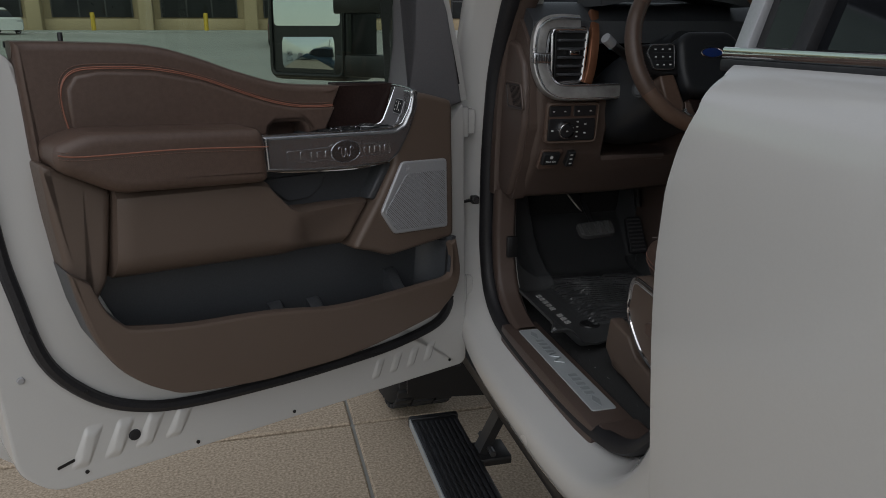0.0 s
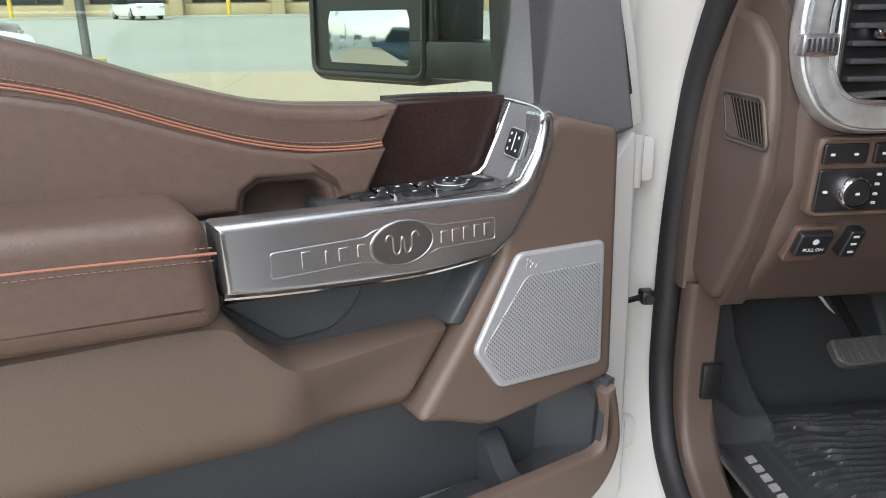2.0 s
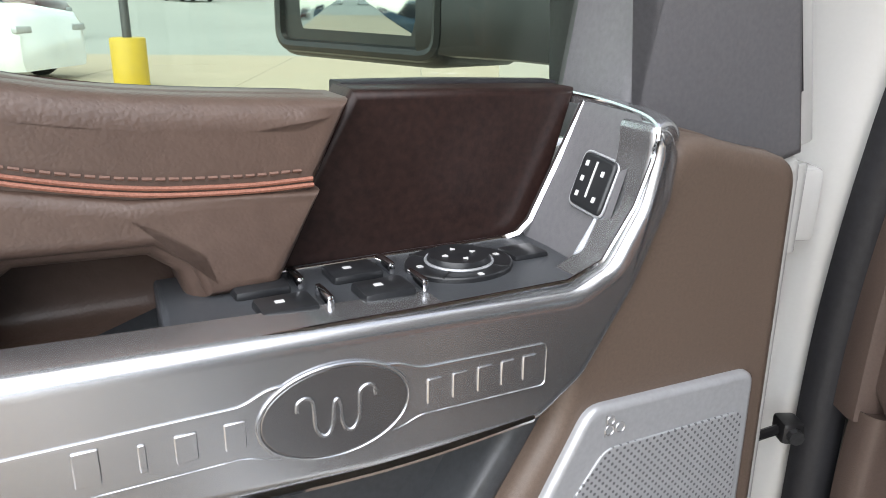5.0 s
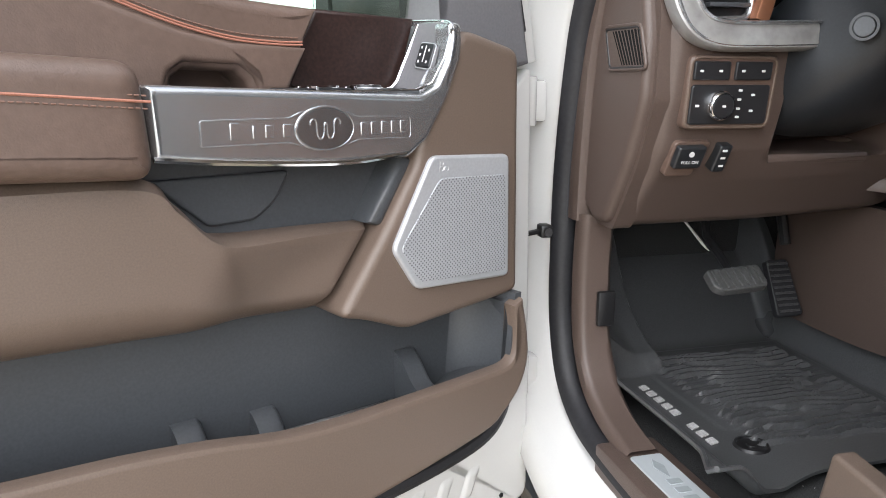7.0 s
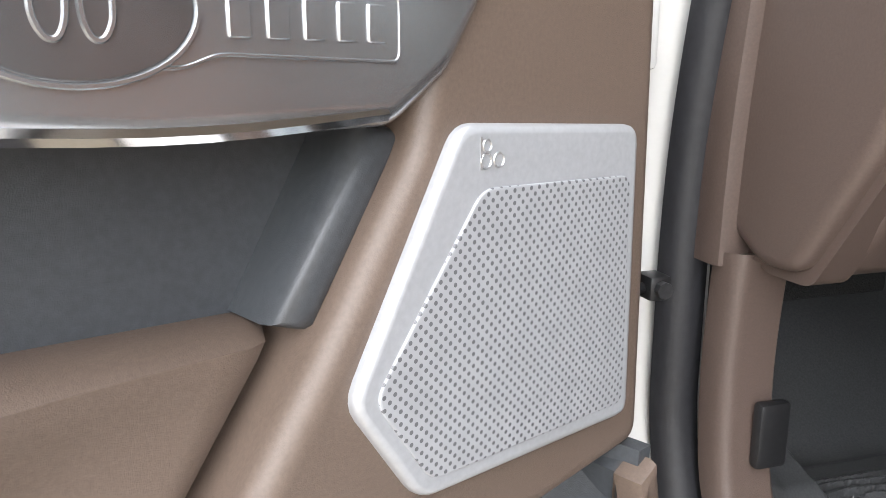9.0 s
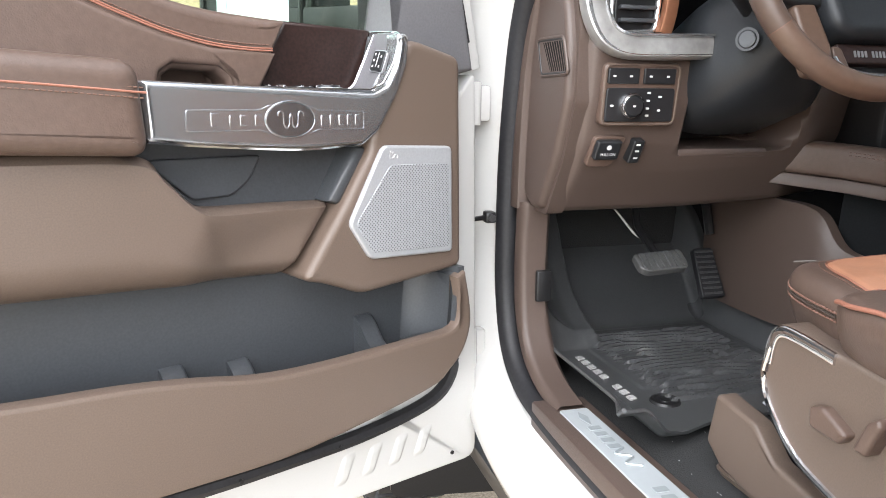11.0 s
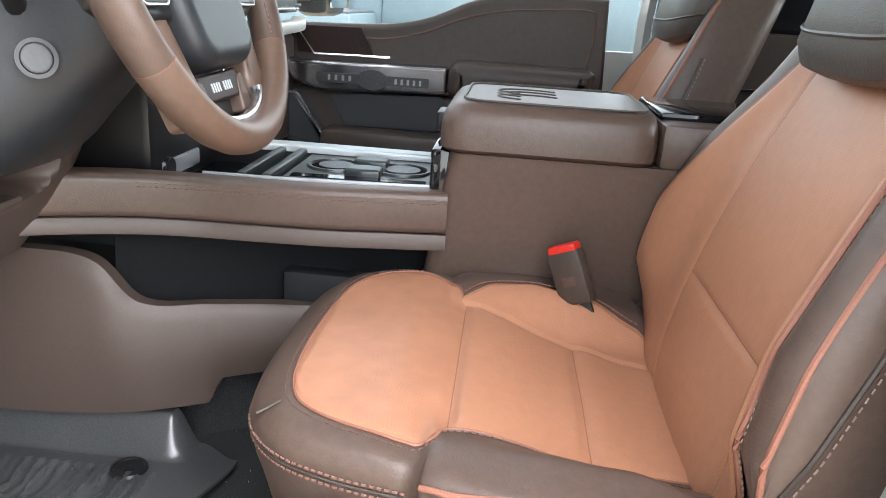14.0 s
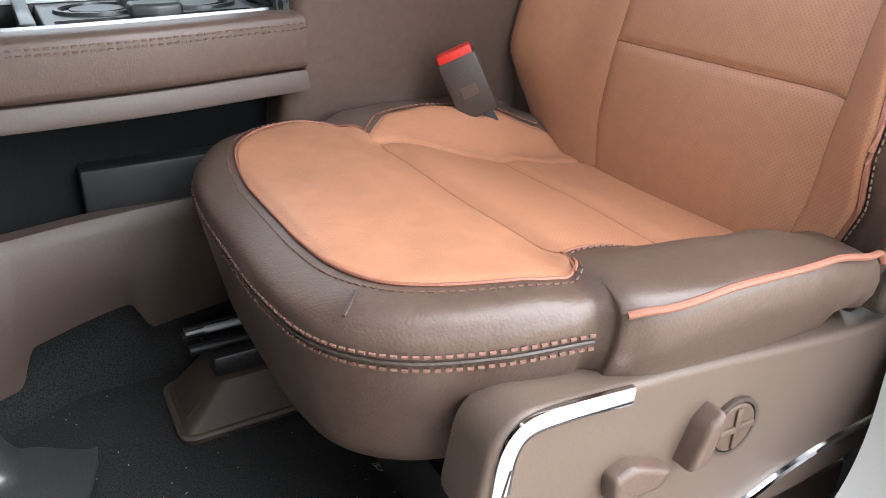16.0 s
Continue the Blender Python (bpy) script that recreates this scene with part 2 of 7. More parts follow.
def thing(name, label, category, at=None, group="", kind=""):
    ob = new(name)
    ob.empty_display_size = 0.1
    if at is not None:
        ob.matrix_basis = at
    return tagged(ob, label, category, group, kind)


def whole(name, bm, material, label, category, group="", kind="", smooth=40):
    return tagged(part(name, bm, material, None, "", smooth), label, category, group, kind)


I4 = Matrix.Identity(4)


def axes(o, a, b, c):
    """A frame: origin and three directions as columns."""
    m = Matrix.Identity(4)
    for i, v in enumerate((a, b, c, o)):
        for j in range(3):
            m[j][i] = v[j]
    return m


def rounded(poly, r, n=4):
    """A polygon with its corners rounded."""
    out = []
    k = len(poly)
    for i in range(k):
        p, a, b = Vector(poly[i]), Vector(poly[i - 1]), Vector(poly[(i + 1) % k])
        da, db = (a - p), (b - p)
        q = min(r, da.length * 0.45, db.length * 0.45)
        s, e = p + da.normalized() * q, p + db.normalized() * q
        for j in range(n + 1):
            t = j / n
            out.append(((1 - t) ** 2) * s + 2 * t * (1 - t) * p + t * t * e)
    return out


def prism(poly, d0, d1, m=I4, bevel=0.0, seg=3, bm=None, both=False):
    """A flat outline in the first two axes, drawn out along the third, its front edge rounded by real rings."""
    bm = bm or bmesh.new()
    poly = [Vector((p[0], p[1])) for p in poly]
    n = len(poly)
    area = sum(poly[i - 1].x * poly[i].y - poly[i].x * poly[i - 1].y for i in range(n))
    sgn = 1 if area > 0 else -1
    nrm = []
    for i in range(n):
        e1, e2 = (poly[i] - poly[i - 1]).normalized(), (poly[(i + 1) % n] - poly[i]).normalized()
        k = Vector((e1.y + e2.y, -e1.x - e2.x)) * sgn
        k = k.normalized() if k.length > 1e-6 else Vector((e1.y, -e1.x)) * sgn
        nrm.append(k)
    up = 1 if d1 > d0 else -1
    rings = []
    prof = [(0, d0)] if not both else [(bevel * (1 - math.sin(math.pi / 2 * j / seg)), d0 + up * bevel * (1 - math.cos(math.pi / 2 * j / seg))) for j in range(seg + 1)]
    if bevel:
        prof += [(bevel * (1 - math.cos(math.pi / 2 * j / seg)), d1 - up * bevel * (1 - math.sin(math.pi / 2 * j / seg))) for j in range(seg + 1)]
        prof.append((bevel * 1.12, d1))
    else:
        prof.append((0, d1))
    for ins, d in prof:
        rings.append([bm.verts.new(m @ Vector((*(poly[i] - nrm[i] * ins), d))) for i in range(n)])
    for a, b in zip(rings, rings[1:]):
        for i in range(n):
            bm.faces.new((a[i - 1], a[i], b[i], b[i - 1]))
    for cap in (rings[0], rings[-1]):
        f = bm.faces.new(cap)
        bmesh.ops.triangulate(bm, faces=[f])
    return bm


def block(x0, x1, y0, y1, z0, z1, bevel=0.004, m=I4, bm=None, seg=2):
    """A box with rounded edges."""
    new_bm = bmesh.new()
    bmesh.ops.create_cube(new_bm, size=1, matrix=Matrix.Translation(((x0 + x1) / 2, (y0 + y1) / 2, (z0 + z1) / 2)) @ Matrix.Diagonal((abs(x1 - x0), abs(y1 - y0), abs(z1 - z0), 1)))
    if bevel:
        bmesh.ops.bevel(new_bm, geom=new_bm.edges[:], offset=bevel, segments=seg, affect="EDGES", profile=0.5)
    new_bm.transform(m)
    if bm is None:
        return new_bm
    return join(bm, new_bm)


def join(bm, other):
    me = bpy.data.meshes.new("tmp")
    other.to_mesh(me)
    other.free()
    bm.from_mesh(me)
    bpy.data.meshes.remove(me)
    return bm


def curve(pts, n=8, closed=False):
    """A smooth line through points."""
    p = [Vector(q) for q in pts]
    out = []
    k = len(p)
    for i in range(k if closed else k - 1):
        if closed:
            a, b, c, d = p[i - 1], p[i], p[(i + 1) % k], p[(i + 2) % k]
        else:
            a, b, c, d = p[max(i - 1, 0)], p[i], p[i + 1], p[min(i + 2, k - 1)]
        for j in range(n):
            t = j / n
            out.append(0.5 * ((2 * b) + (c - a) * t + (2 * a - 5 * b + 4 * c - d) * t * t + (3 * b - a - 3 * c + d) * t ** 3))
    if not closed:
        out.append(p[-1])
    return out


def sweep(pts, prof, closed=False, up=(0, 0, 1), bm=None, caps=True, closed_prof=True):
    """A profile (side, up) carried along a line."""
    bm = bm or bmesh.new()
    pts = [Vector(p) for p in pts]
    n, up = len(pts), Vector(up)
    rings = []
    for i, p in enumerate(pts):
        d = (pts[(i + 1) % n] - pts[i - 1]) if closed else (pts[min(i + 1, n - 1)] - pts[max(i - 1, 0)])
        d.normalize()
        side = d.cross(up)
        side = side.normalized() if side.length > 1e-4 else Vector((1, 0, 0))
        u2 = side.cross(d).normalized()
        rings.append([bm.verts.new(p + side * a + u2 * b) for a, b in prof])
    k = len(prof)
    for i in range(n if closed else n - 1):
        a, b = rings[i], rings[(i + 1) % n]
        for j in range(k if closed_prof else k - 1):
            bm.faces.new((a[j], a[(j + 1) % k], b[(j + 1) % k], b[j]))
    if caps and not closed and closed_prof:
        bm.faces.new(rings[0]), bm.faces.new(rings[-1])
    return bm


def circle(r, n=8, ry=None):
    return [(r * math.cos(2 * math.pi * i / n), (ry or r) * math.sin(2 * math.pi * i / n)) for i in range(n)]


def tube(pts, r, n=8, closed=False, bm=None, up=(0.02, 0.01, 1)):
    return sweep(pts, circle(r, n), closed, up, bm)


def dashes(pts, length, gap, r, bm=None):
    """Stitches along a line: short rounded strokes."""
    bm = bm or bmesh.new()
    pts = [Vector(p) for p in pts]
    acc = [0.0]
    for a, b in zip(pts, pts[1:]):
        acc.append(acc[-1] + (b - a).length)

    def at(s):
        for i in range(len(pts) - 1):
            if acc[i + 1] >= s:
                t = (s - acc[i]) / max(1e-9, acc[i + 1] - acc[i])
                return pts[i].lerp(pts[i + 1], t)
        return pts[-1]
    s = 0.0
    while s + length < acc[-1]:
        tube([at(s), at(s + length)], r, 5, bm=bm)
        s += length + gap
    return bm


def surface(nu, nv, f, thick=None, bm=None):
    """A sheet over a grid; thick: a vector or a function that gives its back."""
    bm = bm or bmesh.new()
    g = [[bm.verts.new(f(i / nu, j / nv)) for j in range(nv + 1)] for i in range(nu + 1)]
    for i in range(nu):
        for j in range(nv):
            bm.faces.new((g[i][j], g[i + 1][j], g[i + 1][j + 1], g[i][j + 1]))
    if thick is not None:
        t = Vector(thick)
        h = [[bm.verts.new(v.co + t) for v in row] for row in g]
        for i in range(nu):
            for j in range(nv):
                bm.faces.new((h[i][j], h[i][j + 1], h[i + 1][j + 1], h[i + 1][j]))
        for i in range(nu):
            for j in (0, nv):
                bm.faces.new((g[i][j], g[i + 1][j], h[i + 1][j], h[i][j]))
        for j in range(nv):
            for i in (0, nu):
                bm.faces.new((g[i][j], g[i][j + 1], h[i][j + 1], h[i][j]))
    return bm


def rings_loft(rings, bm=None, cap0=True, cap1=True, closed=True):
    bm = bm or bmesh.new()
    vs = [[bm.verts.new(p) for p in r] for r in rings]
    k = len(vs[0])
    for a, b in zip(vs, vs[1:]):
        for i in range(k if closed else k - 1):
            bm.faces.new((a[i], a[(i + 1) % k], b[(i + 1) % k], b[i]))
    for flag, ring in ((cap0, vs[0]), (cap1, vs[-1])):
        if flag:
            f = bm.faces.new(ring)
            bmesh.ops.triangulate(bm, faces=[f])
    return bm


def disc(r, h, m, n=28, bevel=0.0, bm=None):
    return prism(circle(r, n), 0, h, m, bevel, 2, bm)


def lathe(prof, m, n=32, bm=None):
    """Radius and height pairs turned about the third axis."""
    bm = bm or bmesh.new()
    rs = [[m @ Vector((r * math.cos(2 * math.pi * i / n), r * math.sin(2 * math.pi * i / n), h)) for i in range(n)] for r, h in prof]
    return rings_loft(rs, bm, False, False)


def smooth01(a, b, x):
    t = min(1, max(0, (x - a) / (b - a)))
    return t * t * (3 - 2 * t)

# ---------------------------------------------------------------- ground and distance
GZ = 0.10
bm = bmesh.new()
GROUND_Y = [-900, -300, -100, -40, -10, 0, 10, 20, 26, 30, 34, 38, 42, 46, 50, 54, 60, 100, 300, 900]


def lot_z(y):
    """The car park rises gently towards the shops."""
    return GZ - 0.012 + 1.0 * smooth01(18, 54, y)


rows_ = [[bm.verts.new((x, y, lot_z(y))) for x in (-900, -200, -60, -20, 0, 20, 60, 200, 900)] for y in GROUND_Y]
for ra, rb in zip(rows_, rows_[1:]):
    for i in range(8):
        bm.faces.new((ra[i], ra[i + 1], rb[i + 1], rb[i]))
whole("ground", bm, LOT, "pale worn concrete car park reaching the horizon", "ground", kind="structure")

# ---------------------------------------------------------------- cab body
XS = 0.69                              # plane of the door seal


def opening(n=10):
    """The line of the front door's seal, once round, as (y, z)."""
    pts = [(1.805, 1.40), (1.828, 1.25), (1.832, 1.10), (1.826, 1.0), (1.79, 0.905), (1.72, 0.85), (1.62, 0.828), (1.45, 0.82), (1.25, 0.822), (1.10, 0.836),
           (1.00, 0.863), (0.925, 0.915), (0.862, 1.0), (0.827, 1.10), (0.812, 1.22), (0.803, 1.37), (0.791, 1.53), (0.775, 1.75), (0.785, 1.93), (0.86, 2.0),
           (1.05, 2.03), (1.25, 2.01), (1.42, 1.94), (1.58, 1.78), (1.70, 1.63), (1.775, 1.50)]
    return [Vector((XS, p.x, p.y)) for p in curve([(a, b, 0) for a, b in pts], n, True)]


def jamb(prof, material, name, parent, label=""):
    """A strip swept round the opening: profile of (outward from the opening, x)."""
    line = opening()
    n = len(line)
    rings = []
    for i, p in enumerate(line):
        d = (line[(i + 1) % n] - line[i - 1]).normalized()
        out = Vector((0, d.z, -d.y))
        if out.dot(p - Vector((XS, 1.3, 1.4))) < 0:
            out = -out
        rear = smooth01(1.25, 1.0, p.y)
        lean, flat = rear * 0.22 * max(0.0, p.z - 1.50), rear * smooth01(1.505, 1.56, p.z)
        inset = 0.030 * rear * smooth01(0.92, 1.10, p.z)
        rings.append([Vector((x + lean + inset * smooth01(0.030, 0.006, o) + flat * max(0.0, 0.702 - x) * (1 if o > 0.014 else 0), p.y, p.z)) + out * (o - inset * 0.2 * smooth01(-0.005, -0.02, o)) for o, x in prof])
    rings.append(rings[0])
    return part(name, rings_loft(rings, None, False, False, False), material, parent, label)


cab = thing("truck_cab", "white pickup cab with its driver's side open", "pickup cab")
jamb([(-0.002, 0.715), (0.004, 0.688), (0.012, 0.668), (0.026, 0.652), (0.034, 0.632), (0.05, 0.618), (0.085, 0.612), (0.115, 0.625), (0.145, 0.65), (0.165, 0.685), (0.165, 0.78), (-0.002, 0.78), (-0.002, 0.715)], PAINT, "door_frame", cab, "glossy white painted door jamb and rocker")
jamb([(-0.022, 0.712), (-0.028, 0.70), (-0.026, 0.686), (-0.017, 0.676), (-0.006, 0.674), (-0.001, 0.679), (0.001, 0.690), (-0.002, 0.712)], RUBBER, "door_seal", cab, "black rubber weatherstrip")
# rocker underside strip and cab floor pan
part("rocker_strip", block(0.655, 0.72, -0.4, 2.0, 0.628, 0.665, 0.008), BLACK, cab, "black lower rocker strip")
part("floor_pan", block(0.70, 2.22, -0.5, 2.02, 0.70, 0.80, 0.01), BLACK, cab)
# fender behind the hinge gap, windscreen pillar, roof and back wall
fender = prism([(1.90, 0.72), (1.93, 1.0), (1.93, 1.46), (2.0, 1.52), (3.45, 1.47), (3.5, 1.2), (3.4, 0.8), (3.25, 0.78), (3.2, 0.98), (3.0, 1.12), (2.7, 1.12), (2.5, 0.98), (2.42, 0.72)], 0.56, 0.60, axes((0, 0, 0), (0, 1, 0), (0, 0, 1), (1, 0, 0)), 0.0)
part("front_fender", fender, PAINT, cab)
part("hood", surface(10, 10, lambda s, t: Vector((0.60 + 1.62 * s, 1.98 + 1.5 * t, 1.50 + 0.06 * math.sin(math.pi * s) - 0.05 * t * t)), (0, 0, -0.03)), PAINT, cab, "white bonnet")
part("cowl", block(0.62, 2.2, 1.93, 2.0, 1.2, 1.50, 0.01), BLACK, cab)
part("firewall", block(0.72, 2.18, 2.14, 2.17, 0.8, 1.5, 0.005), BLACK, cab)
part("roof", surface(10, 10, lambda s, t: Vector((0.76 + 1.30 * s, -0.45 + 1.9 * t, 2.06 + 0.03 * math.sin(math.pi * s))), (0, 0, -0.03)), PAINT, cab, "white roof")
part("headliner", surface(8, 8, lambda s, t: Vector((0.78 + 1.26 * s, -0.43 + 1.86 * t, 2.02 + 0.02 * math.sin(math.pi * s))), (0, 0, -0.012)), HEAD, cab, "grey fabric headliner")
for sx in (0, 1):
    xa, xb = (0.72, 0.80) if sx == 0 else (2.15, 2.07)
    part("windscreen_pillar", sweep([(xa, 1.93, 1.48), (xb, 1.45, 2.03)], circle(0.035, 10, 0.05)), PAINT, cab)
part("windscreen", surface(8, 6, lambda s, t: Vector((0.74 + 1.40 * s, 1.93 - 0.48 * t + 0.08 * math.sin(math.pi * s), 1.48 + 0.56 * t))), CABGLASS, cab).visible_shadow = False
part("back_wall", block(0.74, 2.14, -0.47, -0.43, 0.8, 1.55, 0.01), CHAR, cab)
part("back_window", surface(4, 4, lambda s, t: Vector((0.80 + 1.28 * s, -0.45, 1.55 + 0.48 * t))), CABGLASS, cab, "tinted back window").visible_shadow = False
# passenger side of the cab
part("far_side", prism([(-0.45, 0.75), (2.0, 0.75), (2.0, 1.40), (-0.45, 1.47)], 2.20, 2.24, axes((0, 0, 0), (0, 1, 0), (0, 0, 1), (1, 0, 0)), 0.0), PAINT, cab)
part("far_side_window", surface(4, 4, lambda s, t: Vector((2.22 - 0.12 * t, 0.80 + 1.0 * s - 0.45 * s * t, 1.40 + 0.62 * t))), CABGLASS, cab).visible_shadow = False
part("far_rear_window", surface(4, 4, lambda s, t: Vector((2.22 - 0.12 * t, -0.45 + 1.22 * s, 1.40 + 0.62 * t))), mat("privacy_glass_far", (0.012, 0.013, 0.015), 0.05, 0, 10, 0.1, stain=0.1), cab, "dark privacy glass")
part("far_pillar", sweep([(2.19, 0.80, 0.85), (2.17, 0.795, 1.5), (2.09, 0.77, 2.03)], [(-0.004, -0.02), (0.014, -0.02), (0.014, 0.02), (-0.004, 0.02)]), PAINT, cab, "white far door pillar")
part("pillar_trim", sweep([(2.13, 0.74, 0.9), (2.12, 0.735, 1.5), (2.05, 0.71, 2.02)], [(-0.06, -0.015), (0.06, -0.015), (0.05, 0.02), (-0.05, 0.02)]), CHAR, cab)
# near pillar behind the seat
part("near_pillar_trim", sweep([(0.745, 0.752, 0.87), (0.745, 0.732, 1.5), (0.81, 0.705, 2.0)], [(-0.05, -0.02), (0.045, -0.02), (0.03, 0.025), (-0.05, 0.02)]), BROWN, cab, "brown pillar trim")

striker = thing("door_striker", "dark steel door striker bolted to the white pillar", "door striker")
part("loop", tube([Vector((0.652 + p[1] * 0.8, 0.786 + p[0], 1.250 + p[1])) for p in rounded([(-0.004, -0.0075), (0.030, -0.0075), (0.030, 0.0075), (-0.004, 0.0075)], 0.005)], 0.0030, 8, True, up=(1, 0, 0.01)), STEEL, striker, "worn steel loop")
part("base_plate", block(0.634, 0.668, 0.779, 0.785, 1.212, 1.286, 0.002), STEEL, striker)
for z in (1.224, 1.275):
    part("bolt", disc(0.006, 0.004, axes((0.651, 0.785, z), (1, 0, 0), (0, 0, 1), (0, 1, 0)), 8), STEEL, striker)

# driver's rear door, shut
rear_door = thing("rear_side_door", "closed glossy white rear door with chrome belt strip", "car door")
SKIN = [(0.665, 0.64), (0.70, 0.612), (0.80, 0.592), (0.95, 0.580), (1.10, 0.573), (1.25, 0.568), (1.36, 0.568), (1.44, 0.570), (1.49, 0.577), (1.515, 0.590), (1.535, 0.618), (1.55, 0.655)]
skin = [(p.x, p.z) for p in curve([(x, 0, z) for z, x in SKIN], 5)]
FRONT_EDGE = [(0.60, 0.733), (0.80, 0.735), (1.05, 0.743), (1.20, 0.753), (1.31, 0.757), (1.40, 0.750), (1.45, 0.735), (1.50, 0.714), (1.535, 0.728), (1.56, 0.775)]


def front_y(z):
    """Where the rear door's front edge lies at a height: it draws back below the belt line."""
    for (z0, y0), (z1, y1) in zip(FRONT_EDGE, FRONT_EDGE[1:]):
        if z <= z1:
            return y0 + (y1 - y0) * (z - z0) / (z1 - z0)
    return FRONT_EDGE[-1][1]


def skin_ring(y, dy, dx):
    """One line up the door's skin; dy counts from the front edge where no y is given."""
    return [Vector((x + dx, front_y(z) + dy if y is None else y, z)) for x, z in skin]


edge = [(None, -0.016, 0.05), (None, -0.007, 0.030), (None, 0.0, 0.016), (None, 0.0, 0.007), (None, -0.005, 0.001), (None, -0.014, 0.0), (None, -0.06, -0.001), (0.5, 0, -0.003), (0.1, 0, -0.004), (-0.3, 0, 0.0), (-0.45, 0, 0.004)]
part("outer_skin", rings_loft([skin_ring(*e) for e in edge], None, False, False, False), PAINT, rear_door, "glossy white painted skin")
part("belt_rubber", sweep([(0.658, 0.772, 1.545), (0.656, 0.4, 1.546), (0.656, -0.45, 1.55)], rounded([(-0.010, -0.007), (0.012, -0.007), (0.012, 0.007), (-0.010, 0.007)], 0.003, 2)), RUBBER, rear_door)
part("belt_strip", sweep([(0.664, 0.778, 1.559), (0.661, 0.4, 1.560), (0.661, -0.45, 1.564)], rounded([(-0.010, -0.007), (0.012, -0.007), (0.012, 0.007), (-0.010, 0.007)], 0.003, 2), up=(0, 0, 1)), CHROME, rear_door, "chrome belt strip")
part("window_frame", sweep([(0.676, 0.780, 1.560), (0.735, 0.752, 1.80), (0.785, 0.715, 2.0)], rounded([(-0.006, -0.010), (0.02, -0.010), (0.02, 0.006), (-0.006, 0.006)], 0.004, 2), up=(-1, 0, 0)), SILVER, rear_door, "bright window frame edge")
PRIVACY = mat("privacy_glass", (0.008, 0.009, 0.011), 0.03, 0, 10, 0.1, stain=0.1)
part("pillar_applique", surface(4, 4, lambda s, t: Vector((0.684 + 0.10 * t, 0.772 - 0.09 * s - 0.06 * t, 1.566 + 0.43 * t))), GLOSS, rear_door, "gloss black pillar panel")
part("window_channel", sweep([(0.679, 0.672, 1.562), (0.735, 0.640, 1.80), (0.785, 0.60, 2.0)], rounded([(-0.012, -0.014), (0.012, -0.014), (0.012, 0.008), (-0.012, 0.008)], 0.004, 2), up=(-1, 0, 0)), RUBBER, rear_door, "black rubber window channel")
part("window_pane", surface(6, 4, lambda s, t: Vector((0.687 + 0.10 * t, 0.665 - 1.09 * s - 0.06 * t * (1 - s), 1.566 + 0.43 * t))), PRIVACY, rear_door, "dark privacy glass")
part("inner_shell", block(0.68, 0.72, -0.45, 0.70, 0.75, 1.52, 0.01), CHAR, rear_door)

# ---------------------------------------------------------------- driver's door, wide open
door = thing("driver_door", "open white truck door with brown leather trim panel", "car door", pose(0.64, 1.786, 0, 0, 0, 26))
DM = axes((0, 0, 0), (-1, 0, 0), (0, 0, 1), (0, -1, 0))


def D(u, z, w):
    return Vector((-u, -w, z))


def line_d(pts, w, n=6):
    return [D(p.x, p.y, w) for p in curve([(a, b, 0) for a, b in pts], n)]


def plan(pts, n=5):
    return [(p.x, p.y) for p in curve([(a, b, 0) for a, b in pts], n)]


BELT = [(1.02, 1.565), (0.94, 1.563), (0.81, 1.556), (0.728, 1.537), (0.629, 1.502), (0.532, 1.476), (0.41, 1.466)]
shell_poly = rounded([(0.012, 0.695), (1.06, 0.742), (1.115, 0.80), (1.135, 1.20), (1.12, 1.57), (1.02, 1.545), (0.99, 1.38), (0.60, 1.33), (0.10, 1.33), (0.03, 1.415), (0.02, 1.0)], 0.03)
part("door_shell", prism(shell_poly, -0.135, 0.0, DM, 0.006, 2), PAINT, door, "white painted inner sheet")
part("outer_flange", prism(rounded([(-0.02, 0.69), (1.08, 0.738), (1.14, 0.80), (1.165, 1.20), (1.145, 1.57), (1.06, 1.50), (0.80, 1.47), (0.60, 1.42), (0.25, 1.40), (0.0, 1.40), (-0.01, 1.0)], 0.03), -0.16, -0.128, DM, 0.004, 2), PAINT, door)
# pressed beads in the sheet below the trim
def bead(poly, high):
    """A soft raised pressing: rings that shrink as they rise."""
    ring_ = rounded(poly, 0.010, 4)
    mid = sum((Vector(p) for p in poly), Vector((0, 0))) / len(poly)
    return rings_loft([[D(mid.x + (p.x - mid.x) * k, mid.y + (p.y - mid.y) * (0.3 + 0.7 * k), h * high) for p in ring_] for k, h in ((1.0, -0.05), (0.9, 0.05), (0.78, 0.25), (0.62, 0.6), (0.46, 0.88), (0.3, 1.0), (0.1, 1.0))])


for a in (0.985, 0.925, 0.865, 0.805):
    part("pressed_bead", bead([(a + 0.010, 0.772), (a + 0.046, 0.776), (a + 0.006, 0.862 - (0.99 - a) * 0.1), (a - 0.030, 0.856 - (0.99 - a) * 0.1)], 0.006), PAINT, door, "", 70)
for a in (0.30, 0.245, 0.19, 0.135):
    part("pressed_bead", bead([(a + 0.008, 0.742), (a + 0.036, 0.742), (a + 0.014, 0.795), (a - 0.016, 0.795)], 0.0035), PAINT, door, "", 70)
plug = part("drain_plug", disc(0.0115, 0.004, DM @ Matrix.Translation((0.905, 0.809, 0.0)), 20, 0.002), RUBBER, door, "black rubber plug")
for u, z in ((1.0, 0.765), (0.55, 0.735), (0.075, 0.722), (0.78, 0.745)):
    part("hem_hole", disc(0.004, 0.002, DM @ Matrix.Translation((u, z, 0.0)), 10), BLACK, door)
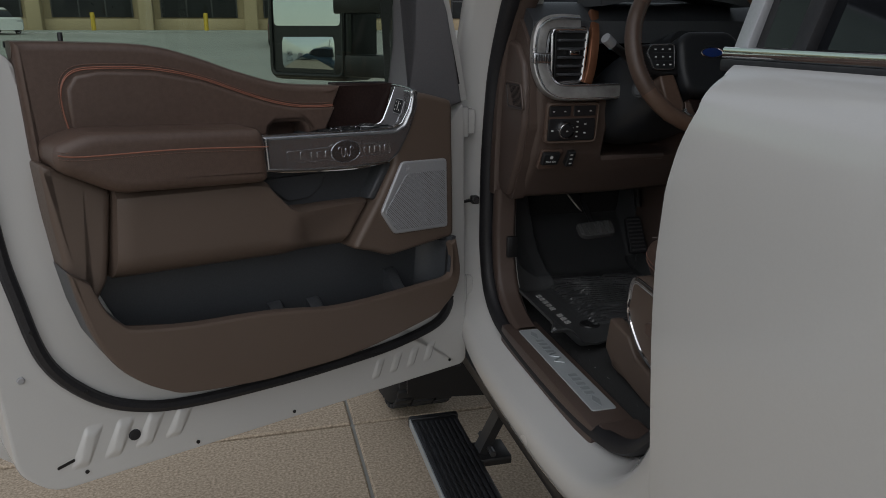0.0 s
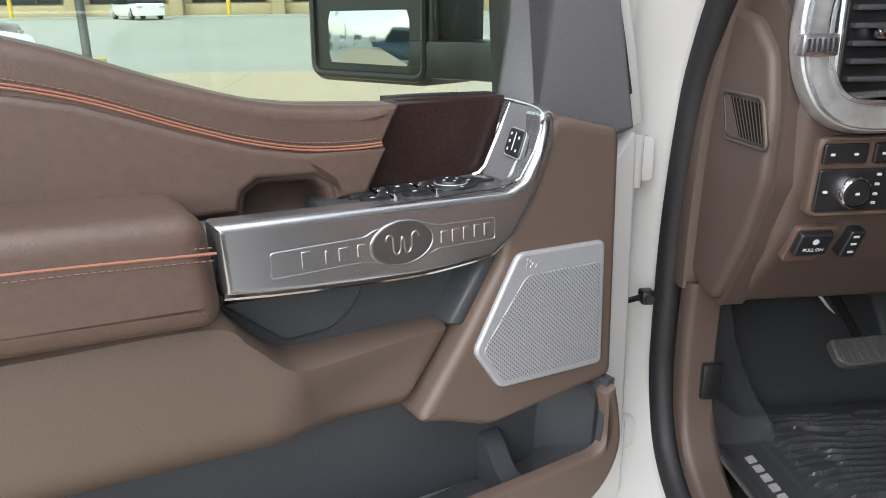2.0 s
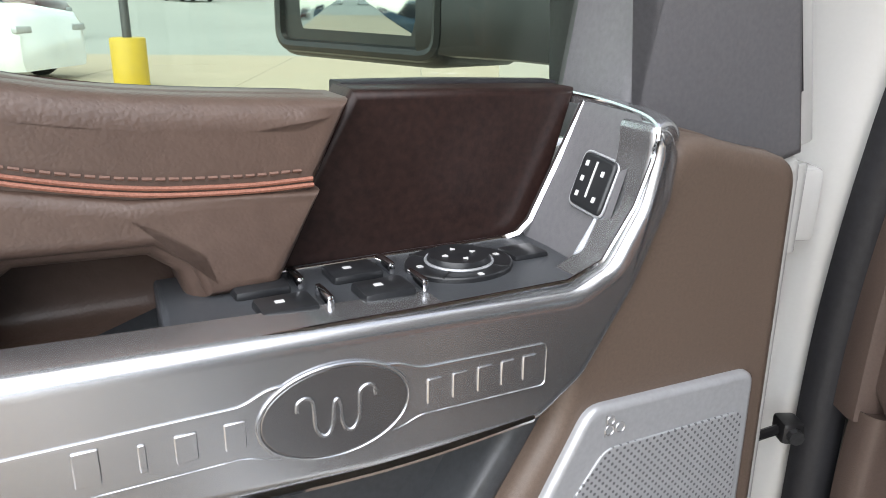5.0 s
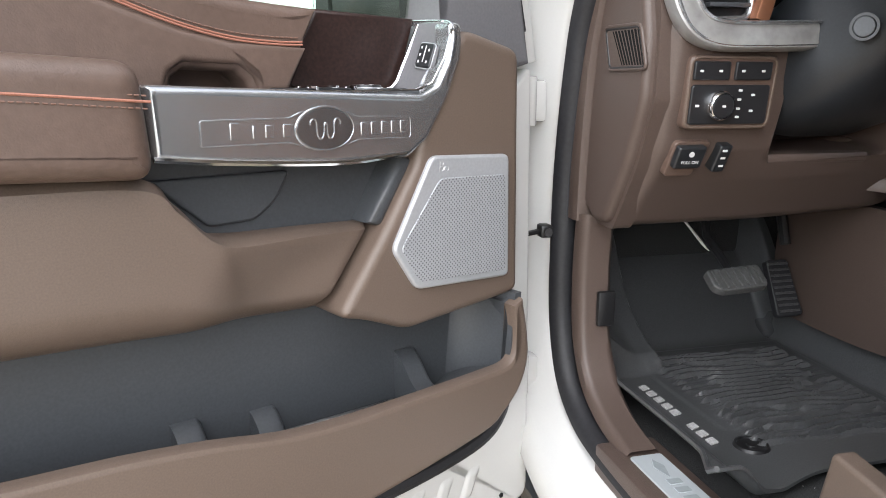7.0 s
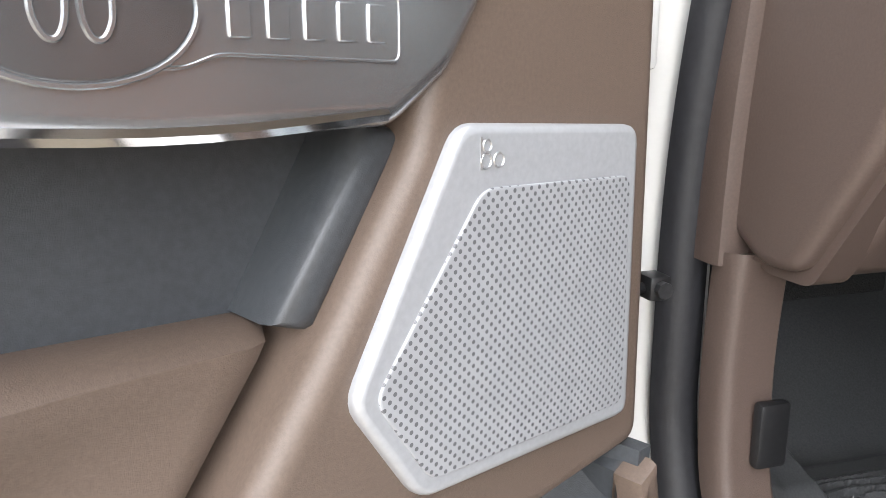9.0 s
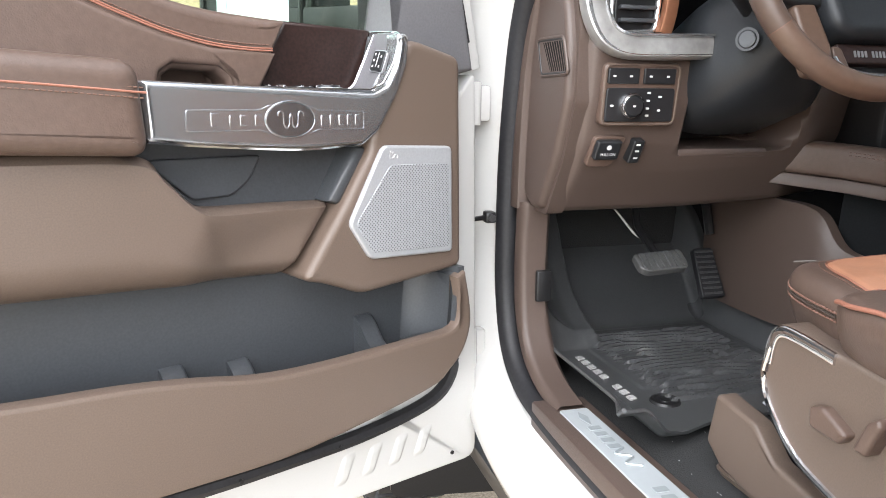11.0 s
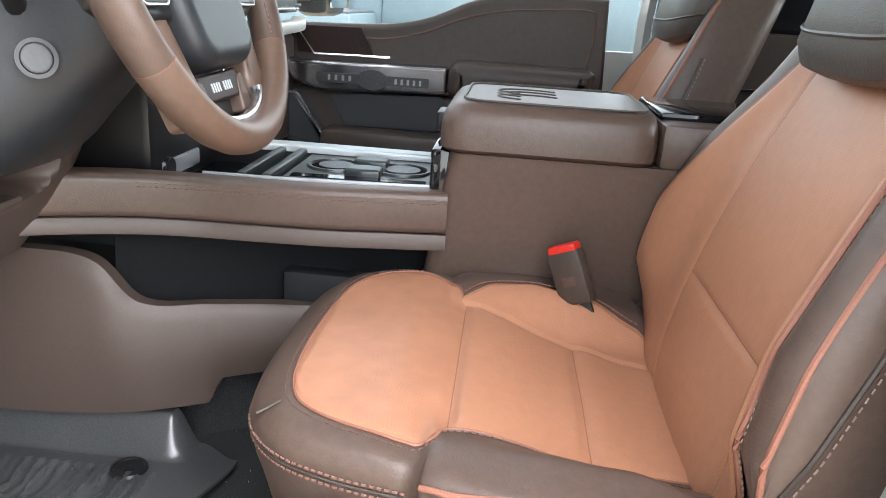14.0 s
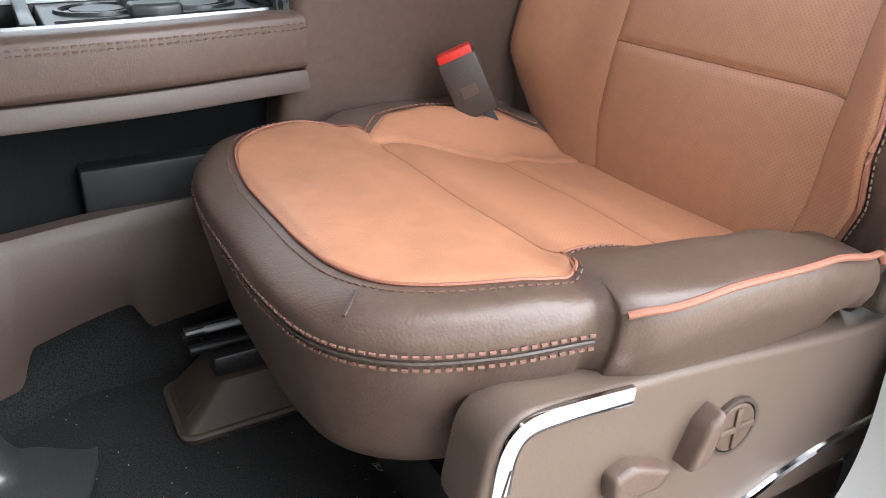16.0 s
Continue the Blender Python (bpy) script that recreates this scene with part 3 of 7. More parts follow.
part("slot", prism(rounded([(1.05, 0.788), (1.018, 0.795), (1.018, 0.801), (1.05, 0.794)], 0.003), -0.002, 0.0015, DM), BLACK, door)
for u, z in ((1.085, 0.985),):
    part("bolt", disc(0.007, 0.005, DM @ Matrix.Translation((u, z, 0.0)), 6, 0.002), SILVER, door)
latch = part("latch", block(-1.128, -1.092, -0.006, 0.03, 1.285, 1.345, 0.006), STEEL, door, "steel door latch")
part("latch_slot", block(-1.115, -1.095, -0.010, 0.0, 1.305, 1.325, 0.003), BLACK, latch)
part("weatherstrip", tube(line_d([(1.075, 1.56), (1.092, 1.40), (1.086, 1.24), (1.071, 1.138), (1.043, 1.013), (0.986, 0.932), (0.91, 0.878), (0.80, 0.846), (0.58, 0.827), (0.40, 0.822), (0.263, 0.824), (0.134, 0.843), (0.088, 0.88), (0.082, 0.93)], 0.006), 0.0125, 8), RUBBER, door, "black rubber door seal")
for u, z in ((1.06, 1.075), (0.985, 0.935), (0.5, 0.824), (0.33, 0.822)):
    part("seal_clip", disc(0.0035, 0.02, DM @ Matrix.Translation((u, z, 0.0)), 8), BLACK, door)

# trim panel, piece by piece
upper = [*plan(BELT)[:-1], (0.400, 1.4655), (0.445, 1.372), (0.46, 1.365), (0.487, 1.366), (0.492, 1.386), (0.505, 1.396), (0.560, 1.398), (0.572, 1.390), (0.577, 1.368), (0.66, 1.37), (0.97, 1.40), (1.005, 1.30), (1.015, 1.38)]


part("upper_trim", prism(upper, -0.03, 0.016, DM, 0.014, 4), HIDE, door, "brown leather upper panel")
top_line = line_d(BELT, -0.012)
part("inlay_cap", sweep(line_d([(0.388, 1.4645), (0.33, 1.4635), (0.24, 1.460)], -0.046), rounded([(-0.010, -0.004), (0.010, -0.004), (0.010, 0.004), (-0.010, 0.004)], 0.002, 2)), RUBBER, door, "black glass seal over the inlay")
part("belt_roll", sweep([p + Vector((0, 0, -0.014)) for p in top_line], circle(0.020, 14, 0.015), up=(0, 0, 1)), HIDE, door, "padded brown belt roll")
part("belt_seal", tube([p + Vector((0, 0.028, -0.006)) for p in top_line], 0.006, 6), RUBBER, door)
stitch = [(0.949, 1.405), (0.957, 1.45), (0.956, 1.49), (0.937, 1.515), (0.895, 1.521), (0.80, 1.516), (0.714, 1.497), (0.625, 1.464), (0.565, 1.444), (0.51, 1.432), (0.46, 1.428), (0.424, 1.428)]
part("piping", tube(line_d(stitch, 0.0165), 0.0012, 6), THREAD, door, "orange piping")
part("piping", tube(line_d([(u, z - 0.0029) for u, z in stitch], 0.0175), 0.0012, 6), THREAD, door, "orange piping")
part("stitching", dashes(line_d([(u + 0.003, z + 0.0048) for u, z in stitch], 0.0172), 0.0042, 0.0016, 0.0009), BROWNTHREAD, door, "orange stitching")
part("quilt_panel", prism([(0.945, 1.40), (0.95, 1.45), (0.949, 1.486), (0.934, 1.508), (0.895, 1.515), (0.80, 1.510), (0.714, 1.491), (0.625, 1.458), (0.565, 1.438), (0.51, 1.427), (0.42, 1.422), (0.445, 1.374), (0.480, 1.374), (0.486, 1.391), (0.502, 1.403), (0.563, 1.405), (0.578, 1.395), (0.584, 1.375), (0.66, 1.375)], 0.0, 0.021, DM, 0.008, 4), HIDE, door, "soft brown leather insert")
CUP = curve([(0.060, 1.344, 0), (0.0, 1.346, 0), (-0.034, 1.350, 0), (-0.042, 1.364, 0), (-0.036, 1.388, 0), (-0.014, 1.404, 0), (0.014, 1.411, 0)], 4)


def cup_pt(s, t):
    """The pull cup: a floor that runs up into a back wall, closed at both ends."""
    p = CUP[min(len(CUP) - 1, int(round(t * (len(CUP) - 1))))]
    k = smooth01(0.0, 0.10, min(s, 1 - s))
    return D(0.604 - 0.140 * s, p.y if p.x > 0.03 else p.y * k + (1 - k) * max(p.y, 1.36), max(p.x, 0.014) if p.x > 0 else 0.016 + (p.x - 0.016) * k)


part("grab_recess", surface(28, len(CUP) - 1, cup_pt), HIDE, door, "recessed pull cup")
arm = part("armrest", prism(rounded([(1.004, 1.405), (0.95, 1.423), (0.638, 1.404), (0.630, 1.300), (0.912, 1.316), (1.004, 1.366)], 0.022, 6), 0.0, 0.118, DM, 0.02, 6), HIDE, door, "padded brown leather armrest")
part("piping", tube(line_d([(1.0, 1.392), (0.96, 1.386), (0.80, 1.382), (0.634, 1.370)], 0.118), 0.0014, 6), THREAD, arm, "orange piping")
part("stitching", dashes(line_d([(1.0, 1.386), (0.96, 1.380), (0.80, 1.376), (0.634, 1.364)], 0.1185), 0.0038, 0.0022, 0.0008), BROWNTHREAD, arm)
part("stitching", dashes(line_d([(1.0, 1.397), (0.96, 1.392), (0.80, 1.387), (0.634, 1.375)], 0.117), 0.0038, 0.0022, 0.0008), BROWNTHREAD, arm)
part("trim_column", prism(rounded([(1.018, 1.375), (0.96, 1.345), (0.912, 1.316), (0.925, 1.22), (0.935, 1.156), (0.97, 1.10), (1.0, 1.17), (1.012, 1.28)], 0.012), 0.0, 0.07, DM, 0.013, 4), BROWN, door, "brown rear border of the trim")
PT = plan([(0.918, 1.314), (0.78, 1.307), (0.640, 1.300), (0.605, 1.272), (0.572, 1.238), (0.540, 1.2275), (0.45, 1.224), (0.357, 1.220)], 8)
PB_ = plan([(0.935, 1.156), (0.78, 1.147), (0.633, 1.138), (0.58, 1.133), (0.545, 1.130), (0.51, 1.127), (0.47, 1.1245), (0.432, 1.122)], 8)


def pad_pt(s, t):
    """The lower pad: full at the rear, drawn in where it becomes the map pocket's front."""
    k = min(len(PT) - 1, int(round(s * (len(PT) - 1))))
    (ua, za), (ub, zb) = PT[k], PB_[k]
    q = min(1.0, max(0.0, (t - 0.06) / 0.88))
    w = 0.088 - 0.030 * smooth01(0.46, 0.88, s + 0.3 * (q - 0.5)) - 0.018 * smooth01(0.75, 1.0, q)
    edge = min(q, 1 - q) * 0.17
    w -= 0.014 * (1 - smooth01(0.0, 0.014, edge)) + 0.012 * (1 - smooth01(0.0, 0.03, min(s, 1 - s)))
    if t < 0.05 or t > 0.95 or s == 0 or s == 1:
        w = 0.0
    return D(ua + (ub - ua) * q, za + (zb - za) * q, w)


part("lower_pad", surface(len(PT) - 1, 17, pad_pt), BROWN, door, "smooth brown lower pad")
liner = part("bin_liner", prism([(0.96, 1.17), (0.60, 1.20), (0.30, 1.15), (0.13, 1.10), (0.12, 0.95), (0.88, 0.98)], -0.05, 0.004, DM, 0.002), CHAR, door, "charcoal door bin liner")
for u, tall in ((0.275, 1.030), (0.49, 1.006), (0.585, 1.018)):
    part("bin_divider", prism(rounded([(0.0, 0.94), (0.0, tall), (0.018, tall - 0.01), (0.045, tall - 0.042), (0.085, tall - 0.058), (0.09, 0.94)], 0.01), -u - 0.017, -u + 0.017, axes((0, 0, 0), (0, -1, 0), (0, 0, 1), (1, 0, 0)), 0.008, 4), CHAR, liner, "moulded bin divider")
part("bin_end", surface(12, 10, lambda s, t: D(0.205 - 0.058 * math.sin(math.pi / 2 * s) + 0.012 * (1 - t), 0.97 + 0.13 * t, 0.0 + 0.09 * (1 - math.cos(math.pi / 2 * s))), (0.012, 0, 0)), CHAR, liner)
lip = [(0.972, 1.165), (0.952, 1.11), (0.93, 1.082), (0.905, 1.066), (0.80, 1.047), (0.68, 1.036), (0.59, 1.023), (0.51, 1.007), (0.43, 1.0), (0.32, 0.999), (0.205, 1.0), (0.165, 1.003), (0.152, 1.02), (0.151, 1.05), (0.158, 1.086)]
lower = [*plan(lip, 3), *plan([(0.140, 1.094), (0.130, 1.05), (0.126, 1.005), (0.14, 0.965), (0.17, 0.935), (0.22, 0.912), (0.435, 0.882), (0.60, 0.884), (0.69, 0.890), (0.82, 0.910), (0.865, 0.93), (0.905, 0.958), (0.945, 1.0), (0.974, 1.055), (0.992, 1.12), (1.004, 1.19)], 4)]
BIN = [(0.140, 1.094), (0.130, 1.05), (0.126, 1.005), (0.14, 0.965), (0.17, 0.935), (0.22, 0.912), (0.435, 0.882), (0.60, 0.884), (0.69, 0.89), (0.82, 0.91), (0.865, 0.93), (0.905, 0.958), (0.945, 1.0), (0.974, 1.055), (0.992, 1.12), (1.004, 1.19), (0.972, 1.165), (0.952, 1.11), (0.93, 1.082), (0.905, 1.05), (0.87, 1.0), (0.80, 0.965), (0.6, 0.95), (0.4, 0.95), (0.22, 0.958), (0.165, 0.985), (0.150, 1.02), (0.149, 1.05), (0.156, 1.086)]
part("bin_shell", prism(BIN, 0.0, 0.081, DM), CHAR, door, "charcoal bin floor")
part("lower_trim", prism(lower, 0.08, 0.100, DM, 0.0065, 2), BROWN, door, "brown plastic door bin front")
pocket = part("map_pocket", prism([(0.63, 1.31), (0.29, 1.31), (0.32, 1.205), (0.57, 1.21)], -0.03, 0.028, DM, 0.002), CHAR, door, "charcoal map pocket")
part("pocket_flap", prism(rounded([(0.615, 1.290), (0.455, 1.289), (0.475, 1.256), (0.50, 1.238), (0.553, 1.236)], 0.008), 0.028, 0.034, DM, 0.003), CHAR, pocket)
part("pocket_side", prism([(0.352, 1.215), (0.372, 1.222), (0.325, 1.30), (0.302, 1.295)], 0.0, 0.066, DM, 0.012), CHAR, pocket, "charcoal moulded side wall")
front = part("speaker_panel", prism(rounded([(0.242, 1.444), (0.222, 1.445), (0.138, 1.424), (0.130, 1.098), (0.325, 1.083), (0.385, 1.108), (0.425, 1.118), (0.355, 1.218), (0.31, 1.29), (0.308, 1.315), (0.262, 1.405)], 0.016, 5), 0.0, 0.080, DM, 0.012, 5), BROWN, door, "brown plastic front panel")
grille = part("speaker_surround", prism(rounded([(0.292, 1.298), (0.160, 1.292), (0.156, 1.126), (0.316, 1.135), (0.352, 1.190)], 0.010), 0.076, 0.086, DM, 0.004, 3), SILVER, door, "silver speaker surround")
part("speaker_mesh", prism(rounded([(0.280, 1.270), (0.168, 1.266), (0.164, 1.136), (0.311, 1.144), (0.341, 1.190)], 0.008), 0.084, 0.0872, DM, 0.001, 2), GRILLE, grille, "perforated silver speaker mesh")
part("maker_mark", tube([D(0.281, 1.278, 0.0862), D(0.281, 1.292, 0.0862)], 0.0005, 4), RIM, grille)
for du, dz, r in ((0.278, 1.2815, 0.0032), (0.2775, 1.288, 0.0026), (0.2700, 1.2815, 0.0032)):
    part("maker_mark", tube([D(du + r * math.cos(a), dz + r * math.sin(a), 0.0862) for a in [i * math.pi / 8 for i in range(16)]], 0.0005, 4, True, up=(0, 1, 0.01)), RIM, grille)

bezel_poly = rounded([(0.626, 1.384), (0.624, 1.314), (0.55, 1.305), (0.42, 1.296), (0.325, 1.298), (0.296, 1.318), (0.265, 1.365), (0.244, 1.412), (0.242, 1.438), (0.250, 1.452), (0.262, 1.454), (0.262, 1.437), (0.267, 1.411), (0.284, 1.381), (0.306, 1.371)], 0.005, 3)
bezel = part("pull_bezel", prism(bezel_poly, 0.055, 0.085, DM, 0.0085, 6), SATIN, door, "polished satin metal pull handle bezel")
part("bezel_edge", tube(line_d([(0.623, 1.316), (0.55, 1.308), (0.42, 1.299), (0.33, 1.303)], 0.083), 0.003, 6), CHROME, bezel)
# raised badge: an oval, a bar, and letter strokes
def letters(spec, w0, w1, parent, material, name="letter"):
    for u0, u1, z0, z1 in spec:
        part(name, prism(rounded([(u0, z0), (u1, z0), (u1, z1), (u0, z1)], 0.001, 2), w0, w1, DM, 0.0005, 1), material, parent)


part("badge_bar", prism(rounded([(0.578, 1.350), (0.578, 1.325), (0.482, 1.3245), (0.470, 1.320), (0.410, 1.319), (0.398, 1.3235), (0.325, 1.322), (0.325, 1.346), (0.398, 1.3485), (0.410, 1.354), (0.470, 1.355), (0.482, 1.3495)], 0.004), 0.083, 0.0856, DM, 0.0008), SATIN, bezel, "raised grey badge bar")
part("bar_rim", tube([D(p.x, p.y, 0.0856) for p in rounded([(0.578, 1.350), (0.578, 1.325), (0.482, 1.3245), (0.470, 1.320), (0.410, 1.319), (0.398, 1.3235), (0.325, 1.322), (0.325, 1.346), (0.398, 1.3485), (0.410, 1.354), (0.470, 1.355), (0.482, 1.3495)], 0.004)], 0.0006, 6, True, up=(0, 1, 0.01)), SATIN, bezel)
BADGE = mat("badge_grey_metal", (0.30, 0.30, 0.31), 0.25, 0.9, 60, 0.06)
part("badge_oval", prism([(0.440 + 0.0355 * math.cos(a), 1.337 + 0.0225 * math.sin(a)) for a in [i * math.pi / 20 for i in range(40)]], 0.083, 0.0866, DM, 0.0012), BADGE, bezel, "grey raised oval")
part("oval_rim", tube([D(0.440 + 0.036 * math.cos(a), 1.337 + 0.023 * math.sin(a), 0.0862) for a in [i * math.pi / 24 for i in range(48)]], 0.0010, 6, True, up=(0, 1, 0.01)), SATIN, bezel)
WAVE = [(-1.0, 0.35), (-0.98, 0.68), (-0.80, 0.82), (-0.62, 0.66), (-0.58, 0.2), (-0.56, -0.4), (-0.42, -0.80), (-0.24, -0.80), (-0.12, -0.4), (-0.08, 0.3), (0.0, 0.52), (0.08, 0.3), (0.12, -0.4), (0.24, -0.80), (0.42, -0.80), (0.56, -0.4), (0.58, 0.2), (0.62, 0.66), (0.80, 0.82), (0.98, 0.68), (1.0, 0.35)]
part("oval_mark", tube([D(0.440 - 0.0185 * p.x, 1.337 + 0.0125 * p.y, 0.0868) for p in curve([(a, b, 0) for a, b in WAVE], 4)], 0.0010, 6, up=(0, 1, 0.01)), SATIN, bezel)
letters([(u + w, u - w, 1.3305, h) for u, w, h in ((0.543, 0.0050, 1.3465), (0.5225, 0.0016, 1.3435), (0.5055, 0.0046, 1.3435), (0.4855, 0.0046, 1.3435))] + [(u + w, u - w, 1.3285, 1.342) for u, w in ((0.3905, 0.0040), (0.3765, 0.0042), (0.3625, 0.0042), (0.3490, 0.0040), (0.3360, 0.0040))], 0.0850, 0.0866, bezel, SATIN)
# switch shelf, wood inlay and lock switches
shelf = part("switch_shelf", prism([(0.50, -0.022), (0.275, -0.022), (0.285, 0.076), (0.48, 0.078), (0.505, 0.05)], 1.345, 1.374, axes((0, 0, 0), (-1, 0, 0), (0, -1, 0), (0, 0, 1)), 0.004, 3), CHAR, door, "charcoal window switch shelf")
for i, (u, w) in enumerate(((0.455, 0.018), (0.45, 0.048), (0.405, 0.018), (0.40, 0.048))):
    sw = part("window_switch", block(-u - 0.014, -u + 0.014, -w - 0.011, -w + 0.011, 1.372, 1.3785, 0.0025), SWITCH, shelf)
for u, w in ((0.436, 0.018), (0.431, 0.048), (0.386, 0.018), (0.381, 0.048)):
    part("switch_tip", block(-u - 0.002, -u + 0.002, -w - 0.010, -w + 0.010, 1.374, 1.381, 0.0015), CHROME, shelf, "chrome switch edge")
for u, w in ((0.458, 0.018), (0.453, 0.048), (0.408, 0.018), (0.403, 0.048)):
    part("icon", block(-u - 0.0022, -u + 0.0022, -w - 0.0016, -w + 0.0016, 1.378, 1.3788, 0.0), MARK, shelf)
dial = axes((-0.347, -0.030, 1.374), (1, 0, 0), (0, 1, 0), (0, 0, 1))
part("dial_plate", prism([(0.031 * math.cos(a), 0.027 * math.sin(a)) for a in [i * math.pi / 18 for i in range(36)]], -0.002, 0.003, dial, 0.0012), SWITCH, shelf, "ring of mirror buttons")
part("mirror_dial", lathe([(0.0, 0.0072), (0.010, 0.0066), (0.0165, 0.0072), (0.0175, 0.005), (0.0175, 0.002)], dial), SWITCH, shelf, "round mirror dial")
part("dial_ring", tube([dial @ Vector((0.0185 * math.cos(a), 0.0185 * math.sin(a), 0.0036)) for a in [i * math.pi / 16 for i in range(32)]], 0.0009, 6, True), SILVER, shelf)
for k in range(4):
    a = radians(45 + 90 * k)
    part("button_split", block(0.019, 0.029, -0.0005, 0.0005, 0.0028, 0.0034, 0.0, dial @ Matrix.Rotation(a, 4, "Z")), BLACK, shelf)
    part("icon", prism([(0.0075, -0.0016), (0.0105, 0.0), (0.0075, 0.0016)], 0.0068, 0.0074, dial @ Matrix.Rotation(a + radians(45), 4, "Z")), MARK, shelf)
    part("icon", block(0.0225, 0.0255, -0.0014, 0.0014, 0.0028, 0.0035, 0.0, dial @ Matrix.Rotation(a + radians(45), 4, "Z")), MARK, shelf)
part("child_lock_switch", block(-0.315, -0.292, -0.038, -0.018, 1.372, 1.377, 0.002), SWITCH, shelf)
part("wood_inlay", prism([(0.392, 1.4675), (0.244, 1.4625), (0.272, 1.368), (0.445, 1.372)], -0.04, -0.008, DM, 0.006), WOOD, door, "dark walnut inlay")
part("panel_base", prism(rounded([(0.236, 1.446), (0.21, 1.445), (0.168, 1.434), (0.133, 1.422), (0.10, 1.418), (0.098, 1.35), (0.10, 1.09), (0.34, 1.09), (0.33, 1.30), (0.26, 1.36)], 0.008), 0.0, 0.03, DM, 0.006), BROWN, door)
part("bezel_back", prism([(0.63, 1.348), (0.50, 1.348), (0.49, 1.362), (0.29, 1.360), (0.30, 1.33), (0.33, 1.302), (0.62, 1.318)], -0.02, 0.064, DM), CHAR, door, "charcoal back of the pull bezel")
part("inlay_edge", tube([D(0.452, 1.372, -0.004), D(0.30, 1.3725, -0.004), D(0.288, 1.376, -0.001), D(0.280, 1.384, 0.0), D(0.245, 1.455, 0.002)], 0.0028, 6), CHROME, door, "bright inlay edge")
bt = curve([D(0.2620, 1.4455, 0.0845), D(0.2585, 1.4525, 0.0800), D(0.2555, 1.4560, 0.068), D(0.2505, 1.4575, 0.045), D(0.2475, 1.459, 0.015), D(0.2465, 1.4595, -0.014)], 6)


def return_pt(s, t):
    """The polished band that turns from the upright limb back to the inlay, rolled over at its outer edge."""
    p = bt[min(len(bt) - 1, int(round(s * (len(bt) - 1))))]
    return p + Vector(((0.006 + 0.014 * smooth01(0.0, 0.35, s)) * math.sin(math.pi / 2 * t), 0.0, 0.0018 * math.sin(math.pi * t) - 0.010 * (1 - math.cos(math.pi / 2 * t))))


part("bezel_return", surface(len(bt) - 1, 10, return_pt, (0, 0.004, -0.006)), SATIN, bezel, "polished return of the bezel")
part("inner_edge", tube([D(0.49, 1.3765, 0.078), D(0.40, 1.3755, 0.079), D(0.31, 1.3755, 0.080), D(0.289, 1.384, 0.081), D(0.272, 1.412, 0.083), D(0.2650, 1.434, 0.0845)] + bt, 0.0013, 6), CHROME, bezel, "bright inner edge")
LA, LB, LC, LD = D(0.284, 1.371, -0.002), D(0.283, 1.371, 0.066), D(0.246, 1.456, -0.002), D(0.2545, 1.4555, 0.066)
side = part("lock_plate", surface(6, 8, lambda s, t: LA.lerp(LB, s).lerp(LC.lerp(LD, s), t)), GREYTRIM, door, "grey lock switch plate")
LO = LA.lerp(LB, 0.68).lerp(LC.lerp(LD, 0.68), 0.52)
le1, le2 = (LB - LA).normalized(), (LC.lerp(LD, 0.5) - LA.lerp(LB, 0.5)).normalized()
le3 = le1.cross(le2).normalized()
le3 = -le3 if le3.x < 0 else le3
LF = axes(LO, le1, (le2 - le1 * le2.dot(le1)).normalized(), -le3 if le3.dot(D(1, 0, 0.6)) < 0 else le3)
part("lock_switch", prism(rounded([(-0.0145, -0.014), (0.0145, -0.017), (0.0145, 0.014), (-0.0145, 0.017)], 0.005), -0.001, 0.004, LF, 0.002), SWITCH, side)
part("switch_rim", tube([LF @ Vector((p.x, p.y, 0.0015)) for p in rounded([(-0.0152, -0.0147), (0.0152, -0.0177), (0.0152, 0.0147), (-0.0152, 0.0177)], 0.005)], 0.0008, 6, True, up=(0.1, 0.2, 1)), SILVER, side)
for u, z in ((-0.008, 0.010), (-0.008, 0.001), (-0.008, -0.008), (0.007, 0.006), (0.007, -0.009)):
    part("icon", prism(rounded([(u - 0.0012, z - 0.0016), (u + 0.0012, z - 0.0016), (u + 0.0012, z + 0.0016), (u - 0.0012, z + 0.0016)], 0.0005), 0.003, 0.0045, LF), MARK, side)
part("switch_split", block(-0.0006, 0.0006, -0.009, 0.012, 0.0035, 0.0046, 0.0, LF), MARK, side)
part("sail_trim", prism([(0.226, 1.425), (0.205, 1.55), (0.203, 1.66), (0.23, 1.80), (0.36, 1.93), (0.38, 1.96), (0.25, 1.86), (0.135, 1.72), (0.094, 1.62), (0.048, 1.408), (0.09, 1.398), (0.13, 1.40)], -0.06, 0.014, DM, 0.010, 4), GREYTRIM, door, "grey plastic sail trim")
part("window_frame", sweep(line_d([(0.03, 1.41), (0.065, 1.55), (0.115, 1.70), (0.22, 1.86), (0.38, 1.99), (0.60, 2.025), (0.95, 2.03), (1.06, 2.0), (1.095, 1.90), (1.11, 1.75), (1.12, 1.55)], -0.05), rounded([(-0.018, -0.045), (0.018, -0.045), (0.018, 0.045), (-0.018, 0.045)], 0.008, 2), up=(0, 1, 0)), PAINT, door, "white painted window frame")
part("frame_trim", sweep(line_d([(0.065, 1.45), (0.10, 1.58), (0.14, 1.69), (0.24, 1.83), (0.39, 1.95), (0.60, 1.985), (0.94, 1.99), (1.02, 1.96), (1.055, 1.88), (1.07, 1.75), (1.078, 1.55)], -0.005), rounded([(-0.016, -0.012), (0.016, -0.012), (0.016, 0.012), (-0.016, 0.012)], 0.005, 2), up=(0, 1, 0)), RUBBER, door, "black window channel")
